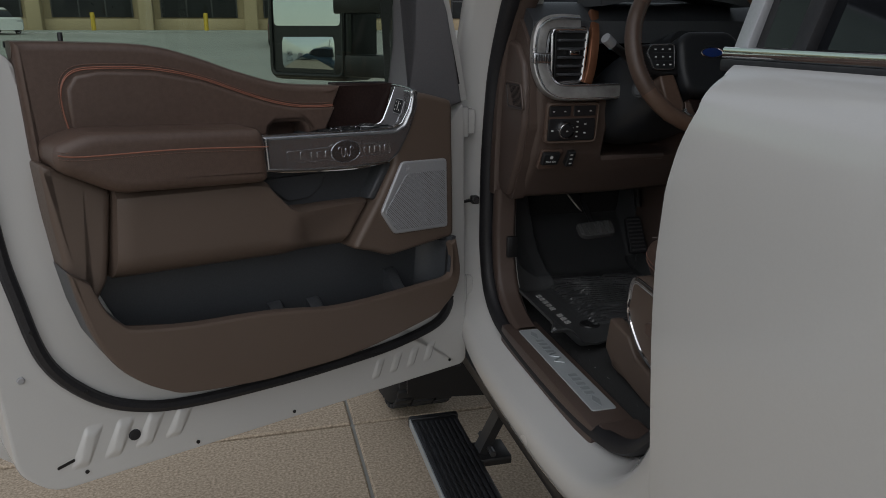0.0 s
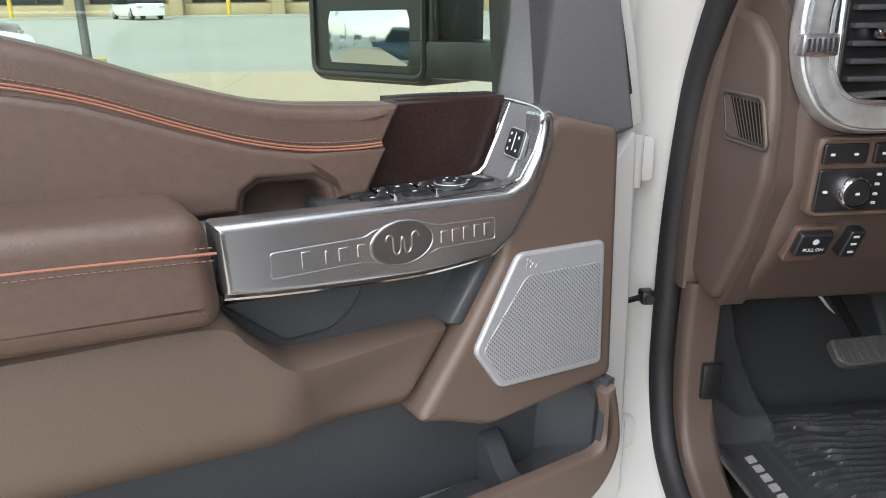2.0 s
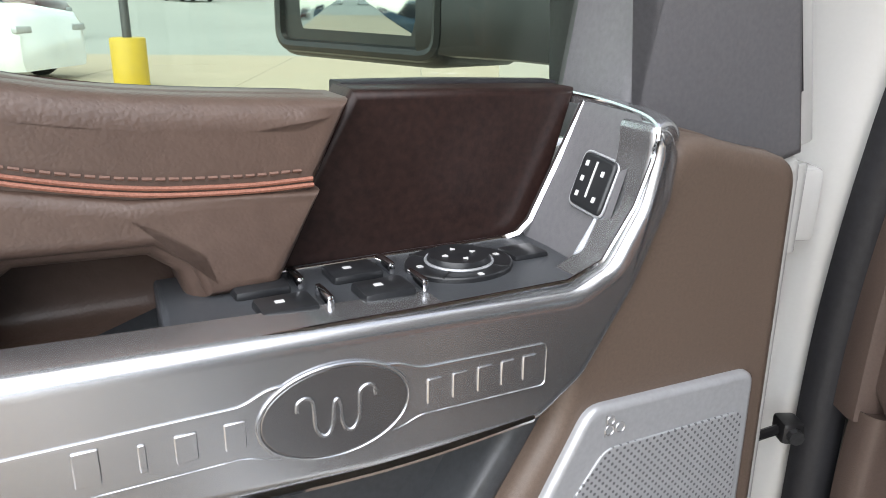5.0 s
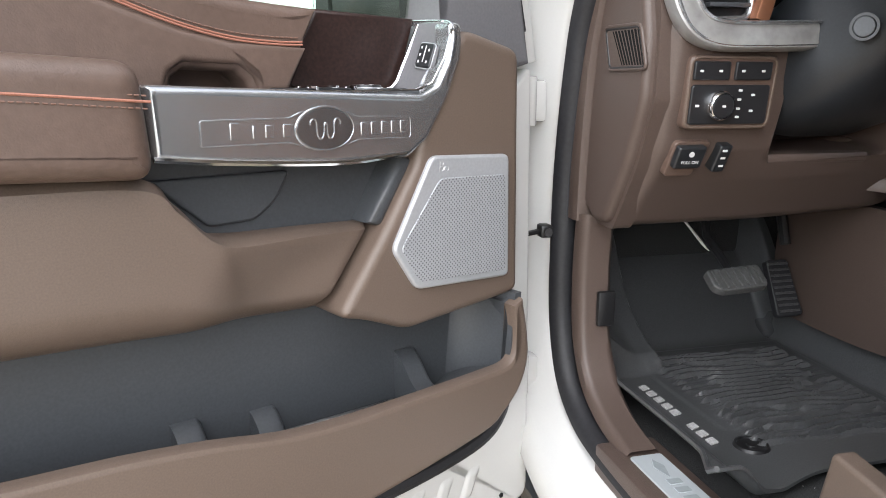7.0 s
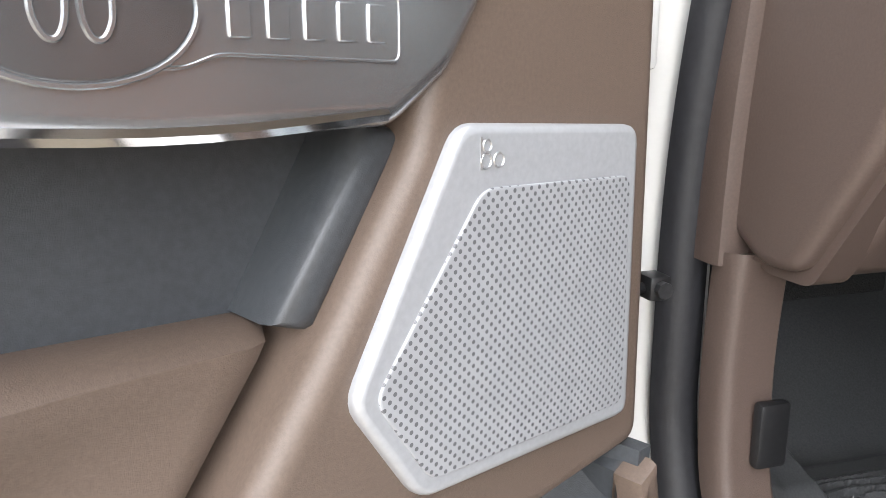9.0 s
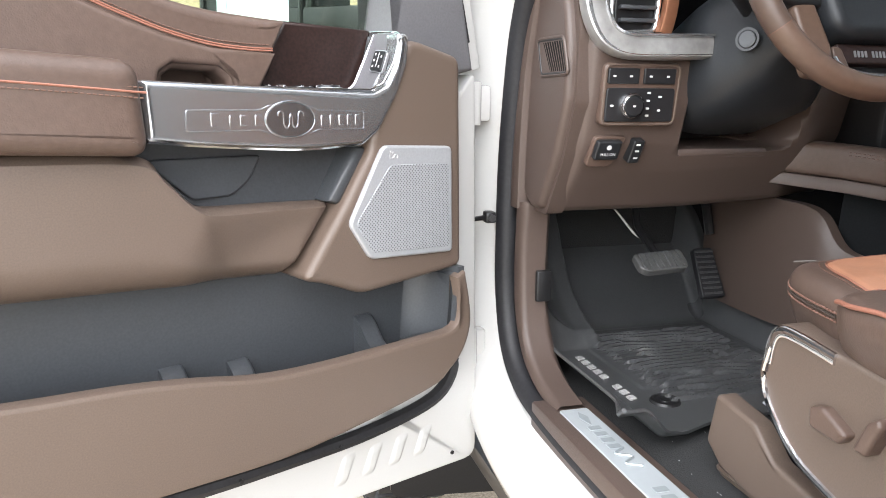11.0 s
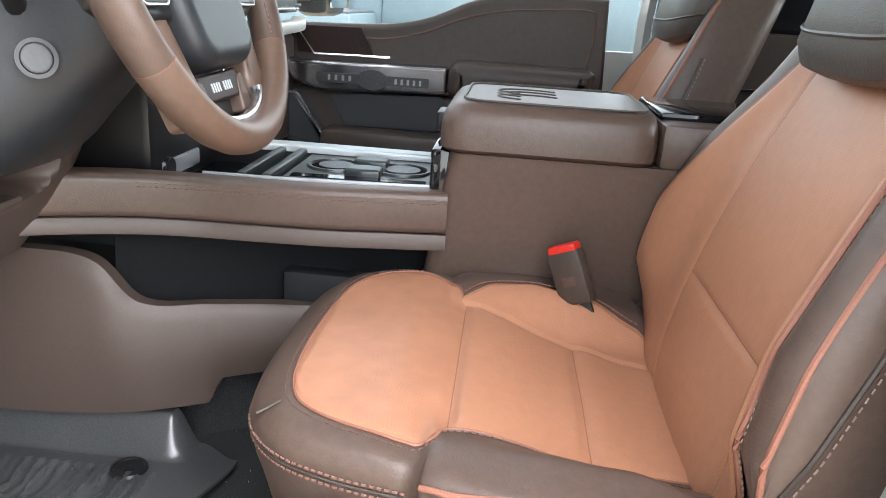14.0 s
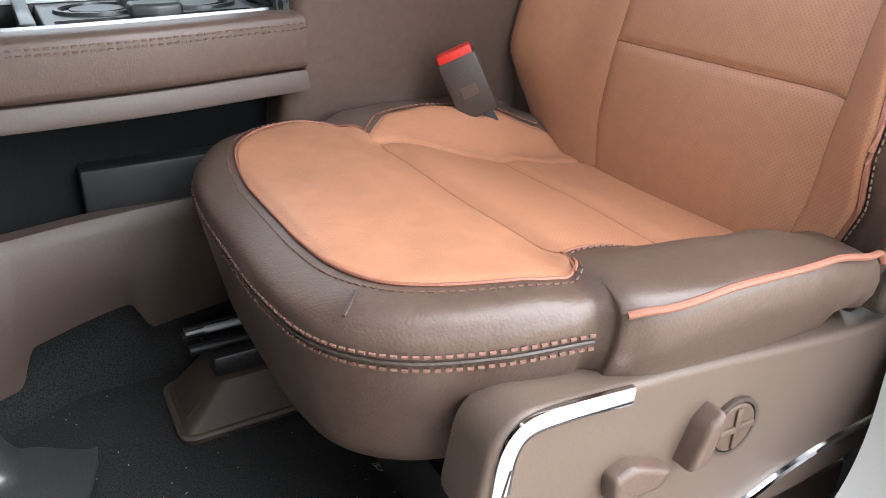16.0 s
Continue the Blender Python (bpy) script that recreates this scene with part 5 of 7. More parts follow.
word.parent, word.matrix_basis = pb, PB @ Matrix.Translation((0.001, -0.008, 0.0125))
txt.materials.append(MARK)
part("icon", disc(0.004, 0.0006, PB @ Matrix.Translation((0.001, 0.006, 0.0121)), 16), MARK, pb)
TB = tilted(0.835, 1.286, 1.624, 20)
tb = part("trailer_switch", prism(rounded([(-0.012, -0.022), (0.008, -0.022), (0.013, 0.018), (-0.007, 0.018)], 0.004), -0.006, 0.012, TB, 0.003), SWITCH, dash, "slim black rocker switch")
for y in (-0.012, 0.0, 0.011):
    part("icon", block(-0.003, 0.004, y - 0.0015, y + 0.0015, 0.0115, 0.0128, 0.0, TB), MARK, tb)
part("pocket_floor", block(0.925, 1.10, 1.636, 1.76, 1.268, 1.283, 0.004), SHADEBROWN, dash, "open storage ledge")
# instrument binnacle
clus = part("cluster_glass", prism(rounded([(0.885, 1.46), (1.235, 1.46), (1.245, 1.62), (0.88, 1.62)], 0.015), 1.705, 1.690, XZ, 0.002), GLOSS, dash, "black glass instrument display")
for x, z, w in ((0.915, 1.50, 0.02), (0.975, 1.535, 0.04), (1.10, 1.53, 0.05), (1.185, 1.50, 0.02), (1.02, 1.50, 0.012), (0.93, 1.575, 0.03)):
    part("readout", block(x - w / 2, x + w / 2, 1.6885, 1.6895, z - 0.0015, z + 0.0015, 0.0), glowing("display_blue", (0.25, 0.5, 0.6), 0.25), clus)
part("readout", block(1.0, 1.006, 1.6885, 1.6895, 1.515, 1.53, 0.0), glowing("display_red", (0.9, 0.08, 0.05), 0.6), clus)
part("cluster_hood", surface(24, 6, lambda s, t: Vector((0.875 + 0.385 * s, 1.58 + 0.13 * t, 1.632 + 0.02 * math.sin(math.pi * s))), (0, 0, 0.02)), CHAR, dash)
part("cluster_floor", block(0.87, 1.25, 1.60, 1.72, 1.435, 1.462, 0.008), BLACK, dash)

# steering column and wheel
colm = thing("steering_column", "dark grey plastic steering column shroud", "steering column")
CA = Vector((0, 0.94, -0.342)).normalized()          # down the column
CU = Vector((0, 0.342, 0.94)).normalized()
CB = Vector((1.046, 1.412, 1.545))                    # rim centre
CF = axes(CB, (1, 0, 0), CU, -CA)


def col_ring(d, a, b, z=0.0):
    return [CF @ Vector((-0.020 + a * math.copysign(abs(math.cos(t)) ** 0.6, math.cos(t)), z + b * math.copysign(abs(math.sin(t)) ** 0.6, math.sin(t)), -d)) for t in [i * math.pi / 16 for i in range(32)]]


part("shroud", rings_loft([col_ring(0.035, 0.045, 0.05), col_ring(0.05, 0.056, 0.062, -0.01), col_ring(0.10, 0.066, 0.075, -0.02), col_ring(0.14, 0.078, 0.085, -0.03), col_ring(0.175, 0.102, 0.095, -0.036), col_ring(0.21, 0.117, 0.098, -0.045), col_ring(0.32, 0.118, 0.09, -0.05)]), SHADECHAR, colm, "dark grey column shroud")
TBN = axes((0.944, 1.505, 1.452), (0.62, -0.78, 0), (0.1, 0.1, 1), (-0.78, -0.62, 0.1))
part("tilt_button", disc(0.013, 0.005, TBN @ Matrix.Translation((0, 0, 0.0)), 24, 0.002), CHAR, colm)
part("button_ring", lathe([(0.0135, 0.0), (0.017, 0.0), (0.017, 0.003), (0.0135, 0.003)], TBN), BLACK, colm)
stalk = part("stalk", tube(curve([(0.965, 1.53, 1.488), (0.905, 1.505, 1.527), (0.862, 1.492, 1.552)], 5), 0.0095, 10), BLACK, colm, "black stalk with a pale end")
part("stalk_end", tube([(0.864, 1.492, 1.551), (0.844, 1.485, 1.565)], 0.0115, 12), SILVER, stalk)

wheel = thing("steering_wheel", "brown leather steering wheel with black hub", "steering wheel")
RR = 0.174


def rim_line(a0, a1, n):
    return [CF @ Vector((RR * math.cos(a0 + (a1 - a0) * i / n), RR * math.sin(a0 + (a1 - a0) * i / n), 0)) for i in range(n + 1)]


WHIDE = mat("wheel_leather", (0.120, 0.075, 0.054), 0.40, 0, 120, 0.08, 0.05, 800, 0.2, kind="leather")
WDARK = mat("wheel_stitched_leather", (0.085, 0.055, 0.042), 0.42, 0, 120, 0.08, 0.10, 800, 0.2, kind="leather")
for a0, a1, m_, lab in ((-148, -32, WHIDE, "smooth brown lower rim"), (-32, 32, WDARK, "perforated darker side grip"), (32, 148, WHIDE, "smooth brown upper rim"), (148, 212, WDARK, "perforated darker side grip")):
    part("rim", sweep(rim_line(radians(a0), radians(a1), 24), circle(0.0165, 14, 0.019), up=-CA), m_, wheel, lab)
for a in (-148, -32, 32, 148):
    q = rim_line(radians(a - 0.25), radians(a + 0.25), 2)
    part("rim_joint", sweep(q, circle(0.0168, 14, 0.0193), up=-CA), BROWNTHREAD, wheel)
for sgn in (1, -1):
    part("rim_stitch", dashes([CF @ Vector((0.160 * math.cos(a) * sgn, 0.160 * math.sin(a), 0.010)) for a in [radians(-30 + 60 * i / 20) for i in range(21)]], 0.004, 0.003, 0.0011), BROWNTHREAD, wheel)
hub = part("hub", prism(rounded([(-0.074, 0.012), (-0.076, -0.050), (-0.068, -0.090), (-0.048, -0.104), (0.048, -0.104), (0.068, -0.090), (0.076, -0.050), (0.074, 0.012), (0.050, 0.034), (-0.050, 0.034)], 0.02), -0.04, 0.014, CF, 0.016, 5), SHADECHAR, wheel, "black airbag hub")
part("emblem", prism([(0.025 * math.cos(a), -0.015 + 0.0105 * math.sin(a)) for a in [i * math.pi / 18 for i in range(36)]], 0.012, 0.0155, CF, 0.001), BLUE, hub, "plain blue oval emblem")
part("emblem_rim", tube([CF @ Vector((0.025 * math.cos(a), -0.015 + 0.0105 * math.sin(a), 0.0155)) for a in [i * math.pi / 18 for i in range(36)]], 0.0012, 6, True, up=-CA), CHROME, hub)
for sgn in (-1, 1):
    part("side_spoke", prism(rounded([(sgn * 0.066, 0.014), (sgn * 0.165, 0.010), (sgn * 0.166, -0.040), (sgn * 0.120, -0.058), (sgn * 0.066, -0.060)], 0.012), -0.030, -0.002, CF, 0.008, 3), BLACK, wheel)
    PAD = rounded([(sgn * 0.080, 0.006), (sgn * 0.134, 0.006), (sgn * 0.146, -0.010), (sgn * 0.134, -0.046), (sgn * 0.086, -0.046)], 0.007)
    pad = part("button_pad", prism(PAD, -0.004, 0.005, CF, 0.003), SWITCH, wheel, "black wheel switch pad")
    part("pad_edge", tube([CF @ Vector((p[0], p[1], 0.0040)) for p in PAD], 0.0015, 6, True, up=-CA), SATIN, pad)
    for k in (1, 2):
        part("pad_groove", block(sgn * 0.109 - 0.022, sgn * 0.109 + 0.022, 0.006 - 0.0173 * k - 0.0004, 0.006 - 0.0173 * k + 0.0004, 0.0045, 0.0054, 0.0, CF), CHAR, pad)
    for bx, by in ((0.093, -0.004), (0.109, -0.004), (0.126, -0.004), (0.094, -0.020), (0.110, -0.020), (0.127, -0.020), (0.095, -0.037), (0.110, -0.037), (0.125, -0.037)):
        part("icon", block(sgn * bx - 0.0022, sgn * bx + 0.0022, by - 0.0013, by + 0.0013, 0.0045, 0.0057, 0.0, CF), MARK, pad)
    part("lower_spoke", prism(rounded([(sgn * 0.118, -0.056), (sgn * 0.082, -0.050), (sgn * 0.064, -0.118), (sgn * 0.072, -0.152), (sgn * 0.104, -0.148)], 0.008), -0.030, -0.004, CF, 0.007, 3), WHIDE, wheel, "brown lower spoke")
    part("frame_arm", prism(rounded([(sgn * 0.060, -0.110), (sgn * 0.046, -0.112), (sgn * 0.034, -0.150), (sgn * 0.062, -0.152)], 0.005), -0.030, -0.010, CF, 0.003), WDARK, wheel, "dark brown badge frame")
part("badge_plate", prism(rounded([(-0.052, -0.106), (0.052, -0.106), (0.046, -0.134), (-0.046, -0.134)], 0.005), -0.028, -0.012, CF, 0.003), WOOD, wheel, "dark wood badge plate")
for i in range(9):
    if i == 4:
        continue
    part("letter", prism(rounded([(-0.024 + 0.0060 * i - 0.0018, -0.125), (-0.024 + 0.0060 * i + 0.0018, -0.125), (-0.024 + 0.0060 * i + 0.0018, -0.116), (-0.024 + 0.0060 * i - 0.0018, -0.116)], 0.0006, 1), -0.0125, -0.0112, CF), RIM, wheel)
# Black plate standing for the shaded opening below the badge.
part("opening_shade", prism(rounded([(-0.060, -0.128), (0.060, -0.128), (0.050, -0.160), (-0.050, -0.160)], 0.010), -0.034, -0.024, CF, 0.003), BLACK, wheel)
part("bridge_edge", sweep([CF @ Vector((0.070 * math.cos(a), -0.130 - 0.026 * math.sin(a), -0.004)) for a in [math.pi * i / 20 for i in range(21)]], rounded([(-0.004, -0.006), (0.004, -0.006), (0.004, 0.006), (-0.004, 0.006)], 0.003, 2), up=-CA), SATIN, wheel, "satin edge below the badge")

# centre of the dash: screen, climate panel, passenger side
scr = part("touch_screen", prism(rounded([(1.275, 1.448), (1.575, 1.448), (1.575, 1.73), (1.275, 1.73)], 0.012), 1.60, 1.562, XZ, 0.003), GLOSS, dash, "tall centre screen")
part("screen_page", prism([(1.295, 1.482), (1.54, 1.482), (1.54, 1.715), (1.295, 1.715)], 1.563, 1.5605, XZ), glowing("screen_page", (0.42, 0.44, 0.36), 0.55), scr, "pale lit screen page")
part("screen_icon", block(1.375, 1.395, 1.558, 1.561, 1.458, 1.474, 0.0), glowing("screen_blue", (0.05, 0.18, 0.8), 0.8), scr)
part("screen_edge", sweep([(1.585, 1.558, 1.44), (1.588, 1.555, 1.60), (1.588, 1.56, 1.74)], rounded([(-0.006, -0.008), (0.006, -0.008), (0.006, 0.008), (-0.006, 0.008)], 0.003, 2), up=(0, -1, 0)), SATIN, dash, "satin upright edge")
part("band", sweep(curve([(1.26, 1.555, 1.428), (1.55, 1.545, 1.425), (1.63, 1.545, 1.435), (1.70, 1.56, 1.446), (2.0, 1.575, 1.450), (2.12, 1.60, 1.455)], 6), rounded([(-0.016, -0.012), (0.016, -0.012), (0.016, 0.012), (-0.016, 0.012)], 0.005, 2), up=(0, 0, 1)), PALEBAND, dash, "pale grey trim band")
clim = part("climate_panel", prism(rounded([(1.30, 1.30), (1.61, 1.30), (1.62, 1.405), (1.29, 1.405)], 0.010), 1.62, 1.568, XZ, 0.004), BLACK, dash, "black climate control panel")
for x, z in ((1.43, 1.385), (1.535, 1.388), (1.425, 1.335), (1.575, 1.345), (1.335, 1.345)):
    kf = axes((x, 1.57, z), (1, 0, 0), (0, 0, 1), (0, -1, 0))
    kn = part("rotary_knob", disc(0.015, 0.022, kf, 24, 0.003), GLOSS, clim)
    part("knob_ring", lathe([(0.0155, 0.0), (0.018, 0.0), (0.018, 0.012), (0.0155, 0.014)], kf), CHROME, kn, "chrome knob ring")
part("bright_bar", block(1.44, 1.53, 1.560, 1.57, 1.383, 1.389, 0.002), SATIN, clim)
part("bright_bar", block(1.44, 1.56, 1.560, 1.57, 1.345, 1.352, 0.002), SATIN, clim)
part("readout", block(1.475, 1.505, 1.563, 1.568, 1.322, 1.335, 0.0), glowing("climate_blue", (0.25, 0.4, 0.9), 1.0), clim)
part("console_tower", block(1.27, 1.64, 1.565, 1.72, 1.22, 1.445, 0.012), BLACK, dash, "black centre stack")
part("power_socket", disc(0.016, 0.006, axes((1.315, 1.564, 1.275), (1, 0, 0), (0, 0, 1), (0, -1, 0)), 24, 0.002), BLACK, dash)
part("glovebox", prism(rounded([(1.64, 1.19), (2.10, 1.19), (2.11, 1.43), (1.64, 1.43)], 0.02), 1.74, 1.605, XZ, 0.015, 4), DARKHIDE, dash, "dark glovebox front")
part("glovebox_handle", block(1.675, 1.755, 1.592, 1.606, 1.365, 1.38, 0.004), BLACK, dash)
part("passenger_pad", prism(rounded([(1.645, 1.475), (2.02, 1.475), (2.02, 1.60), (1.64, 1.62)], 0.02), 1.70, 1.575, XZ, 0.02, 4), CHAR, dash, "padded black passenger dash")
part("pad_strip", block(1.66, 2.0, 1.566, 1.578, 1.482, 1.488, 0.002), SATIN, dash)
pv = part("air_vent", prism(rounded([(2.04, 1.475), (2.11, 1.475), (2.11, 1.60), (2.03, 1.60)], 0.01), 1.70, 1.60, XZ, 0.004), BLACK, dash)
for i in range(5):
    part("louvre", block(2.045, 2.105, 1.590, 1.603, 1.489 + 0.021 * i, 1.495 + 0.021 * i, 0.001), CHAR, pv)
mv = part("air_vent", prism(rounded([(1.595, 1.48), (1.635, 1.48), (1.635, 1.70), (1.595, 1.70)], 0.008), 1.70, 1.58, XZ, 0.004), BLACK, dash)
for i in range(8):
    part("louvre", block(1.60, 1.63, 1.572, 1.583, 1.492 + 0.022 * i, 1.498 + 0.022 * i, 0.001), CHAR, mv)

tag = thing("airbag_warning_tag", "white and yellow warning tag hanging from the glovebox", "warning tag")
TG = axes((1.915, 1.597, 1.362), (0.94, -0.2, 0.0), (0.02, -0.05, 1.0), (-0.2, -0.94, 0))
part("card", prism(rounded([(-0.040, -0.055), (0.040, -0.055), (0.040, 0.045), (-0.040, 0.045)], 0.004), 0.0, 0.0015, TG), PAPER, tag)
part("header", prism([(-0.040, 0.022), (0.040, 0.022), (0.040, 0.045), (-0.040, 0.045)], 0.0015, 0.002, TG), YELLOW, tag, "yellow header")
part("hook", tube([TG @ Vector(p) for p in ((-0.012, 0.045, 0.0), (-0.016, 0.07, 0.0), (-0.012, 0.095, 0.0))], 0.006, 6), PAPER, tag)
wt = bpy.data.curves.new("word", "FONT")
wt.body, wt.size, wt.align_x, wt.extrude = "WARNING", 0.0135, "CENTER", 0.0002
wo = new("word", wt)
wo.parent, wo.matrix_basis = tag, TG @ Matrix.Translation((0.004, 0.028, 0.0023))
wt.materials.append(BLACK)
for i in range(6):
    part("text_line", block(-0.033, 0.033 - 0.01 * (i % 3), 0.012 - 0.009 * i - 0.0012, 0.012 - 0.009 * i + 0.0012, 0.0012, 0.0018, 0.0, TG), STEEL, tag)

# ---------------------------------------------------------------- driver's seat (built round its own origin, then a second one)
SX, SY = 1.05, 0.93                    # middle of the cushion, its back edge


def ramp(pts, v):
    """Smooth value through (key, value) pairs."""
    if v <= pts[0][0]:
        return pts[0][1]
    for (k0, v0), (k1, v1) in zip(pts, pts[1:]):
        if v <= k1:
            return v0 + (v1 - v0) * smooth01(k0, k1, v)
    return pts[-1][1]


def lin(pts, v):
    """Straight value through (key, value) pairs."""
    for (k0, v0), (k1, v1) in zip(pts, pts[1:]):
        if v <= k1:
            return v0 + (v1 - v0) * (v - k0) / (k1 - k0)
    return pts[-1][1]


def cush_z(x, y):
    """Height of the cushion's top over its own plan (x from the middle, y from the back)."""
    base = ramp([(-0.06, 1.112), (0.0, 1.118), (0.066, 1.129), (0.20, 1.160), (0.26, 1.172), (0.34, 1.171), (0.40, 1.160)], y)
    side = ramp([(-0.06, 1.128), (-0.02, 1.150), (0.05, 1.166), (0.12, 1.173), (0.20, 1.174)], y)
    z = base + (side - base) * smooth01(0.125, 0.20, abs(x)) * smooth01(0.25, 0.20, y)
    inner = smooth01(0.17, 0.12, abs(x))
    for ys in (0.20, 0.066, -0.04):
        z -= 0.0035 * math.exp(-((y - ys) / 0.010) ** 2) * inner
    z -= 0.003 * math.exp(-((y - 0.222) / 0.007) ** 2) * (1 - inner)
    return z + 0.0012 * math.sin(31 * x + 2) * math.sin(23 * y) * inner


def make_seat():
    seat = thing("bucket_seat", "tan and brown leather driver's seat with orange piping", "car seat", pose(SX, SY, 0), "front bucket seats")
    o = [(p.x, p.y) for p in curve([(a, b, 0) for a, b in [(-0.226, 0.222), (-0.212, 0.287), (-0.188, 0.343), (-0.145, 0.379), (-0.08, 0.392), (0, 0.394), (0.10, 0.392), (0.17, 0.380), (0.222, 0.345), (0.242, 0.29), (0.246, 0.225), (0.254, 0.15), (0.254, 0.05), (0.24, -0.03), (0.15, -0.06), (0, -0.06), (-0.15, -0.06), (-0.215, -0.058), (-0.246, -0.03), (-0.253, 0.03), (-0.254, 0.10), (-0.250, 0.17), (-0.238, 0.212)]], 10, True)]

    def edge_z(x, y):
        return 1.155 if y > 0.24 else ramp([(-0.06, 1.120), (-0.035, 1.142), (-0.015, 1.156), (0.05, 1.167), (0.14, 1.170), (0.20, 1.164), (0.24, 1.155)], y)

    def ring_at(kx, ky, z=None, f=0.0, dz=0.0, bulge=0.0):
        out = []
        for x, y in o:
            px, py = x * kx, 0.17 + (y - 0.17) * ky
            px += math.copysign(bulge, x) * smooth01(0.10, 0.2, abs(x)) * smooth01(0.225, 0.19, y)
            groove = math.exp(-((y - 0.226) / 0.006) ** 2) * smooth01(0.1, 0.2, abs(x)) * 0.004
            px -= math.copysign(groove, x)
            if z is None:
                e = edge_z(x, y)
                zz = e + dz if f == 0.0 and dz else e + (cush_z(px, py) - e) * f
            else:
                zz = z
            out.append(Vector((px, py, zz)))
        return out

    rings = [ring_at(0.76, 0.84, 1.036), ring_at(0.80, 0.885, 1.030), ring_at(0.835, 0.915, 1.036), ring_at(0.86, 0.94, 1.052), ring_at(0.885, 0.957, 1.072), ring_at(0.925, 0.975, 1.095), ring_at(0.965, 0.990, None, 0, -0.042, 0.004), ring_at(0.985, 0.997, None, 0, -0.028, 0.006), ring_at(0.995, 1.002, None, 0, -0.016, 0.005), ring_at(1.0, 1.003, None, 0, -0.007, 0.002), ring_at(0.996, 0.997, None, 0, -0.001), ring_at(0.990, 0.991, None, 0.10)]
    rings += [ring_at(kx, ky, None, f) for kx, ky, f in ((0.982, 0.985, 0.38), (0.968, 0.972, 0.62), (0.95, 0.956, 0.80), (0.925, 0.934, 0.93), (0.895, 0.908, 0.985))]
    rings += [ring_at(0.87 - 0.025 * i, 0.885 - 0.025 * i, None, 1.0) for i in range(34)] + [ring_at(0.01, 0.02, None, 1.0)]
    cushion = part("cushion", rings_loft(rings), HIDE, seat, "brown leather seat cushion", 60)

    def over(x, y, h):
        return Vector((x, y, cush_z(x, y) + h))

    def insert(xl, xr, y0, y1, material, name, label, h=0.0026, nx=40, ny=36):
        """A leather panel over the cushion between two side lines, tucked in at its edges."""
        def f(s, t):
            y = y0 + (y1 - y0) * t
            a, b = lin(xl, y), lin(xr, y)
            x = a + (b - a) * s
            e = min(s * (b - a), (1 - s) * (b - a), t * (y1 - y0), (1 - t) * (y1 - y0))
            return over(x, y, 0.0006 + h * smooth01(0.0, 0.010, e))
        return part(name, surface(nx, ny, lambda s, t: f(smooth01(0, 1, s) * 0.5 + 0.5 * s, smooth01(0, 1, t) * 0.5 + 0.5 * t)), material, cushion, label, 60)

    FL = [(p.x, p.y) for p in curve([(0.200, -0.150, 0), (0.212, -0.184, 0), (0.24, -0.188, 0), (0.28, -0.177, 0), (0.315, -0.160, 0), (0.338, -0.138, 0), (0.352, -0.10, 0), (0.358, -0.05, 0)], 6)]
    FR = [(p.x, p.y) for p in curve([(0.200, 0.146, 0), (0.214, 0.184, 0), (0.24, 0.208, 0), (0.275, 0.216, 0), (0.31, 0.203, 0), (0.336, 0.17, 0), (0.351, 0.12, 0), (0.358, 0.06, 0)], 6)]
    insert(FL, FR, 0.200, 0.358, TAN, "front_insert", "smooth tan leather front insert", 0.0020, 60, 54)
    ML, MR = [(-0.05, -0.122), (-0.04, -0.124), (0.066, -0.134), (0.2, -0.150)], [(-0.05, 0.09), (-0.04, 0.094), (0.066, 0.117), (0.2, 0.142)]
    insert(ML, MR, 0.066, 0.200, TANHOLES, "middle_insert", "tan leather middle insert")
    insert(ML, MR, -0.04, 0.066, TANHOLES, "rear_insert", "tan leather rear insert")
    insert(ML, MR, -0.055, -0.04, TAN, "back_insert", "tan leather back strip", 0.0026, 30, 8)
    insert(MR, [(-0.05, 0.14), (-0.02, 0.17), (0.05, 0.198), (0.12, 0.208), (0.17, 0.196), (0.2, 0.165), (0.215, 0.15)], -0.05, 0.212, TANHOLES, "perforated_bolster", "perforated tan leather side bolster")
    # piping and stitching
    FRONT = [(x - 0.0008, y) for y, x in FL[4:]] + [(0.0, 0.3588)] + [(x + 0.0008, y) for y, x in reversed(FR[4:])]
    part("piping", tube([over(x, y, 0.0012) for x, y in FRONT], 0.0014, 6), THREAD, cushion, "orange piping round the insert")
    grow = [((x - 0.01) * 1.035 + 0.01, 0.2 + (y - 0.2) * 1.045) for x, y in FRONT]
    part("stitching", dashes([over(x, y, 0.0006) for x, y in grow], 0.0036, 0.0026, 0.0007), BROWNTHREAD, cushion)
    LS = [(-0.190, 0.216), (-0.160, 0.203), (-0.153, 0.19), (-0.144, 0.13), (-0.1365, 0.066), (-0.127, -0.04)]
    part("piping", tube([over(x, y, 0.0012) for x, y in plan(LS, 5)], 0.0012, 6), THREAD, cushion)
    part("stitching", dashes([over(x - 0.006, y, 0.0012) for x, y in plan(LS[1:], 5)], 0.0042, 0.0026, 0.0009), BROWNTHREAD, cushion)
    WS = [(0.15, 0.214), (0.168, 0.202), (0.198, 0.172), (0.211, 0.12), (0.201, 0.05), (0.173, -0.02)]
    part("stitching", dashes([over(x + 0.003, y, 0.0012) for x, y in plan(WS, 5)], 0.0042, 0.0026, 0.0010), THREAD, cushion)
    part("side_piping", tube([Vector((x - 0.002, y, edge_z(x, y) + 0.0005)) for x, y in o if x < -0.236 and -0.045 <= y < 0.216], 0.0027, 8), THREAD, cushion, "orange side piping")
    fr = [(x, y) for x, y in o if y > 0.226]
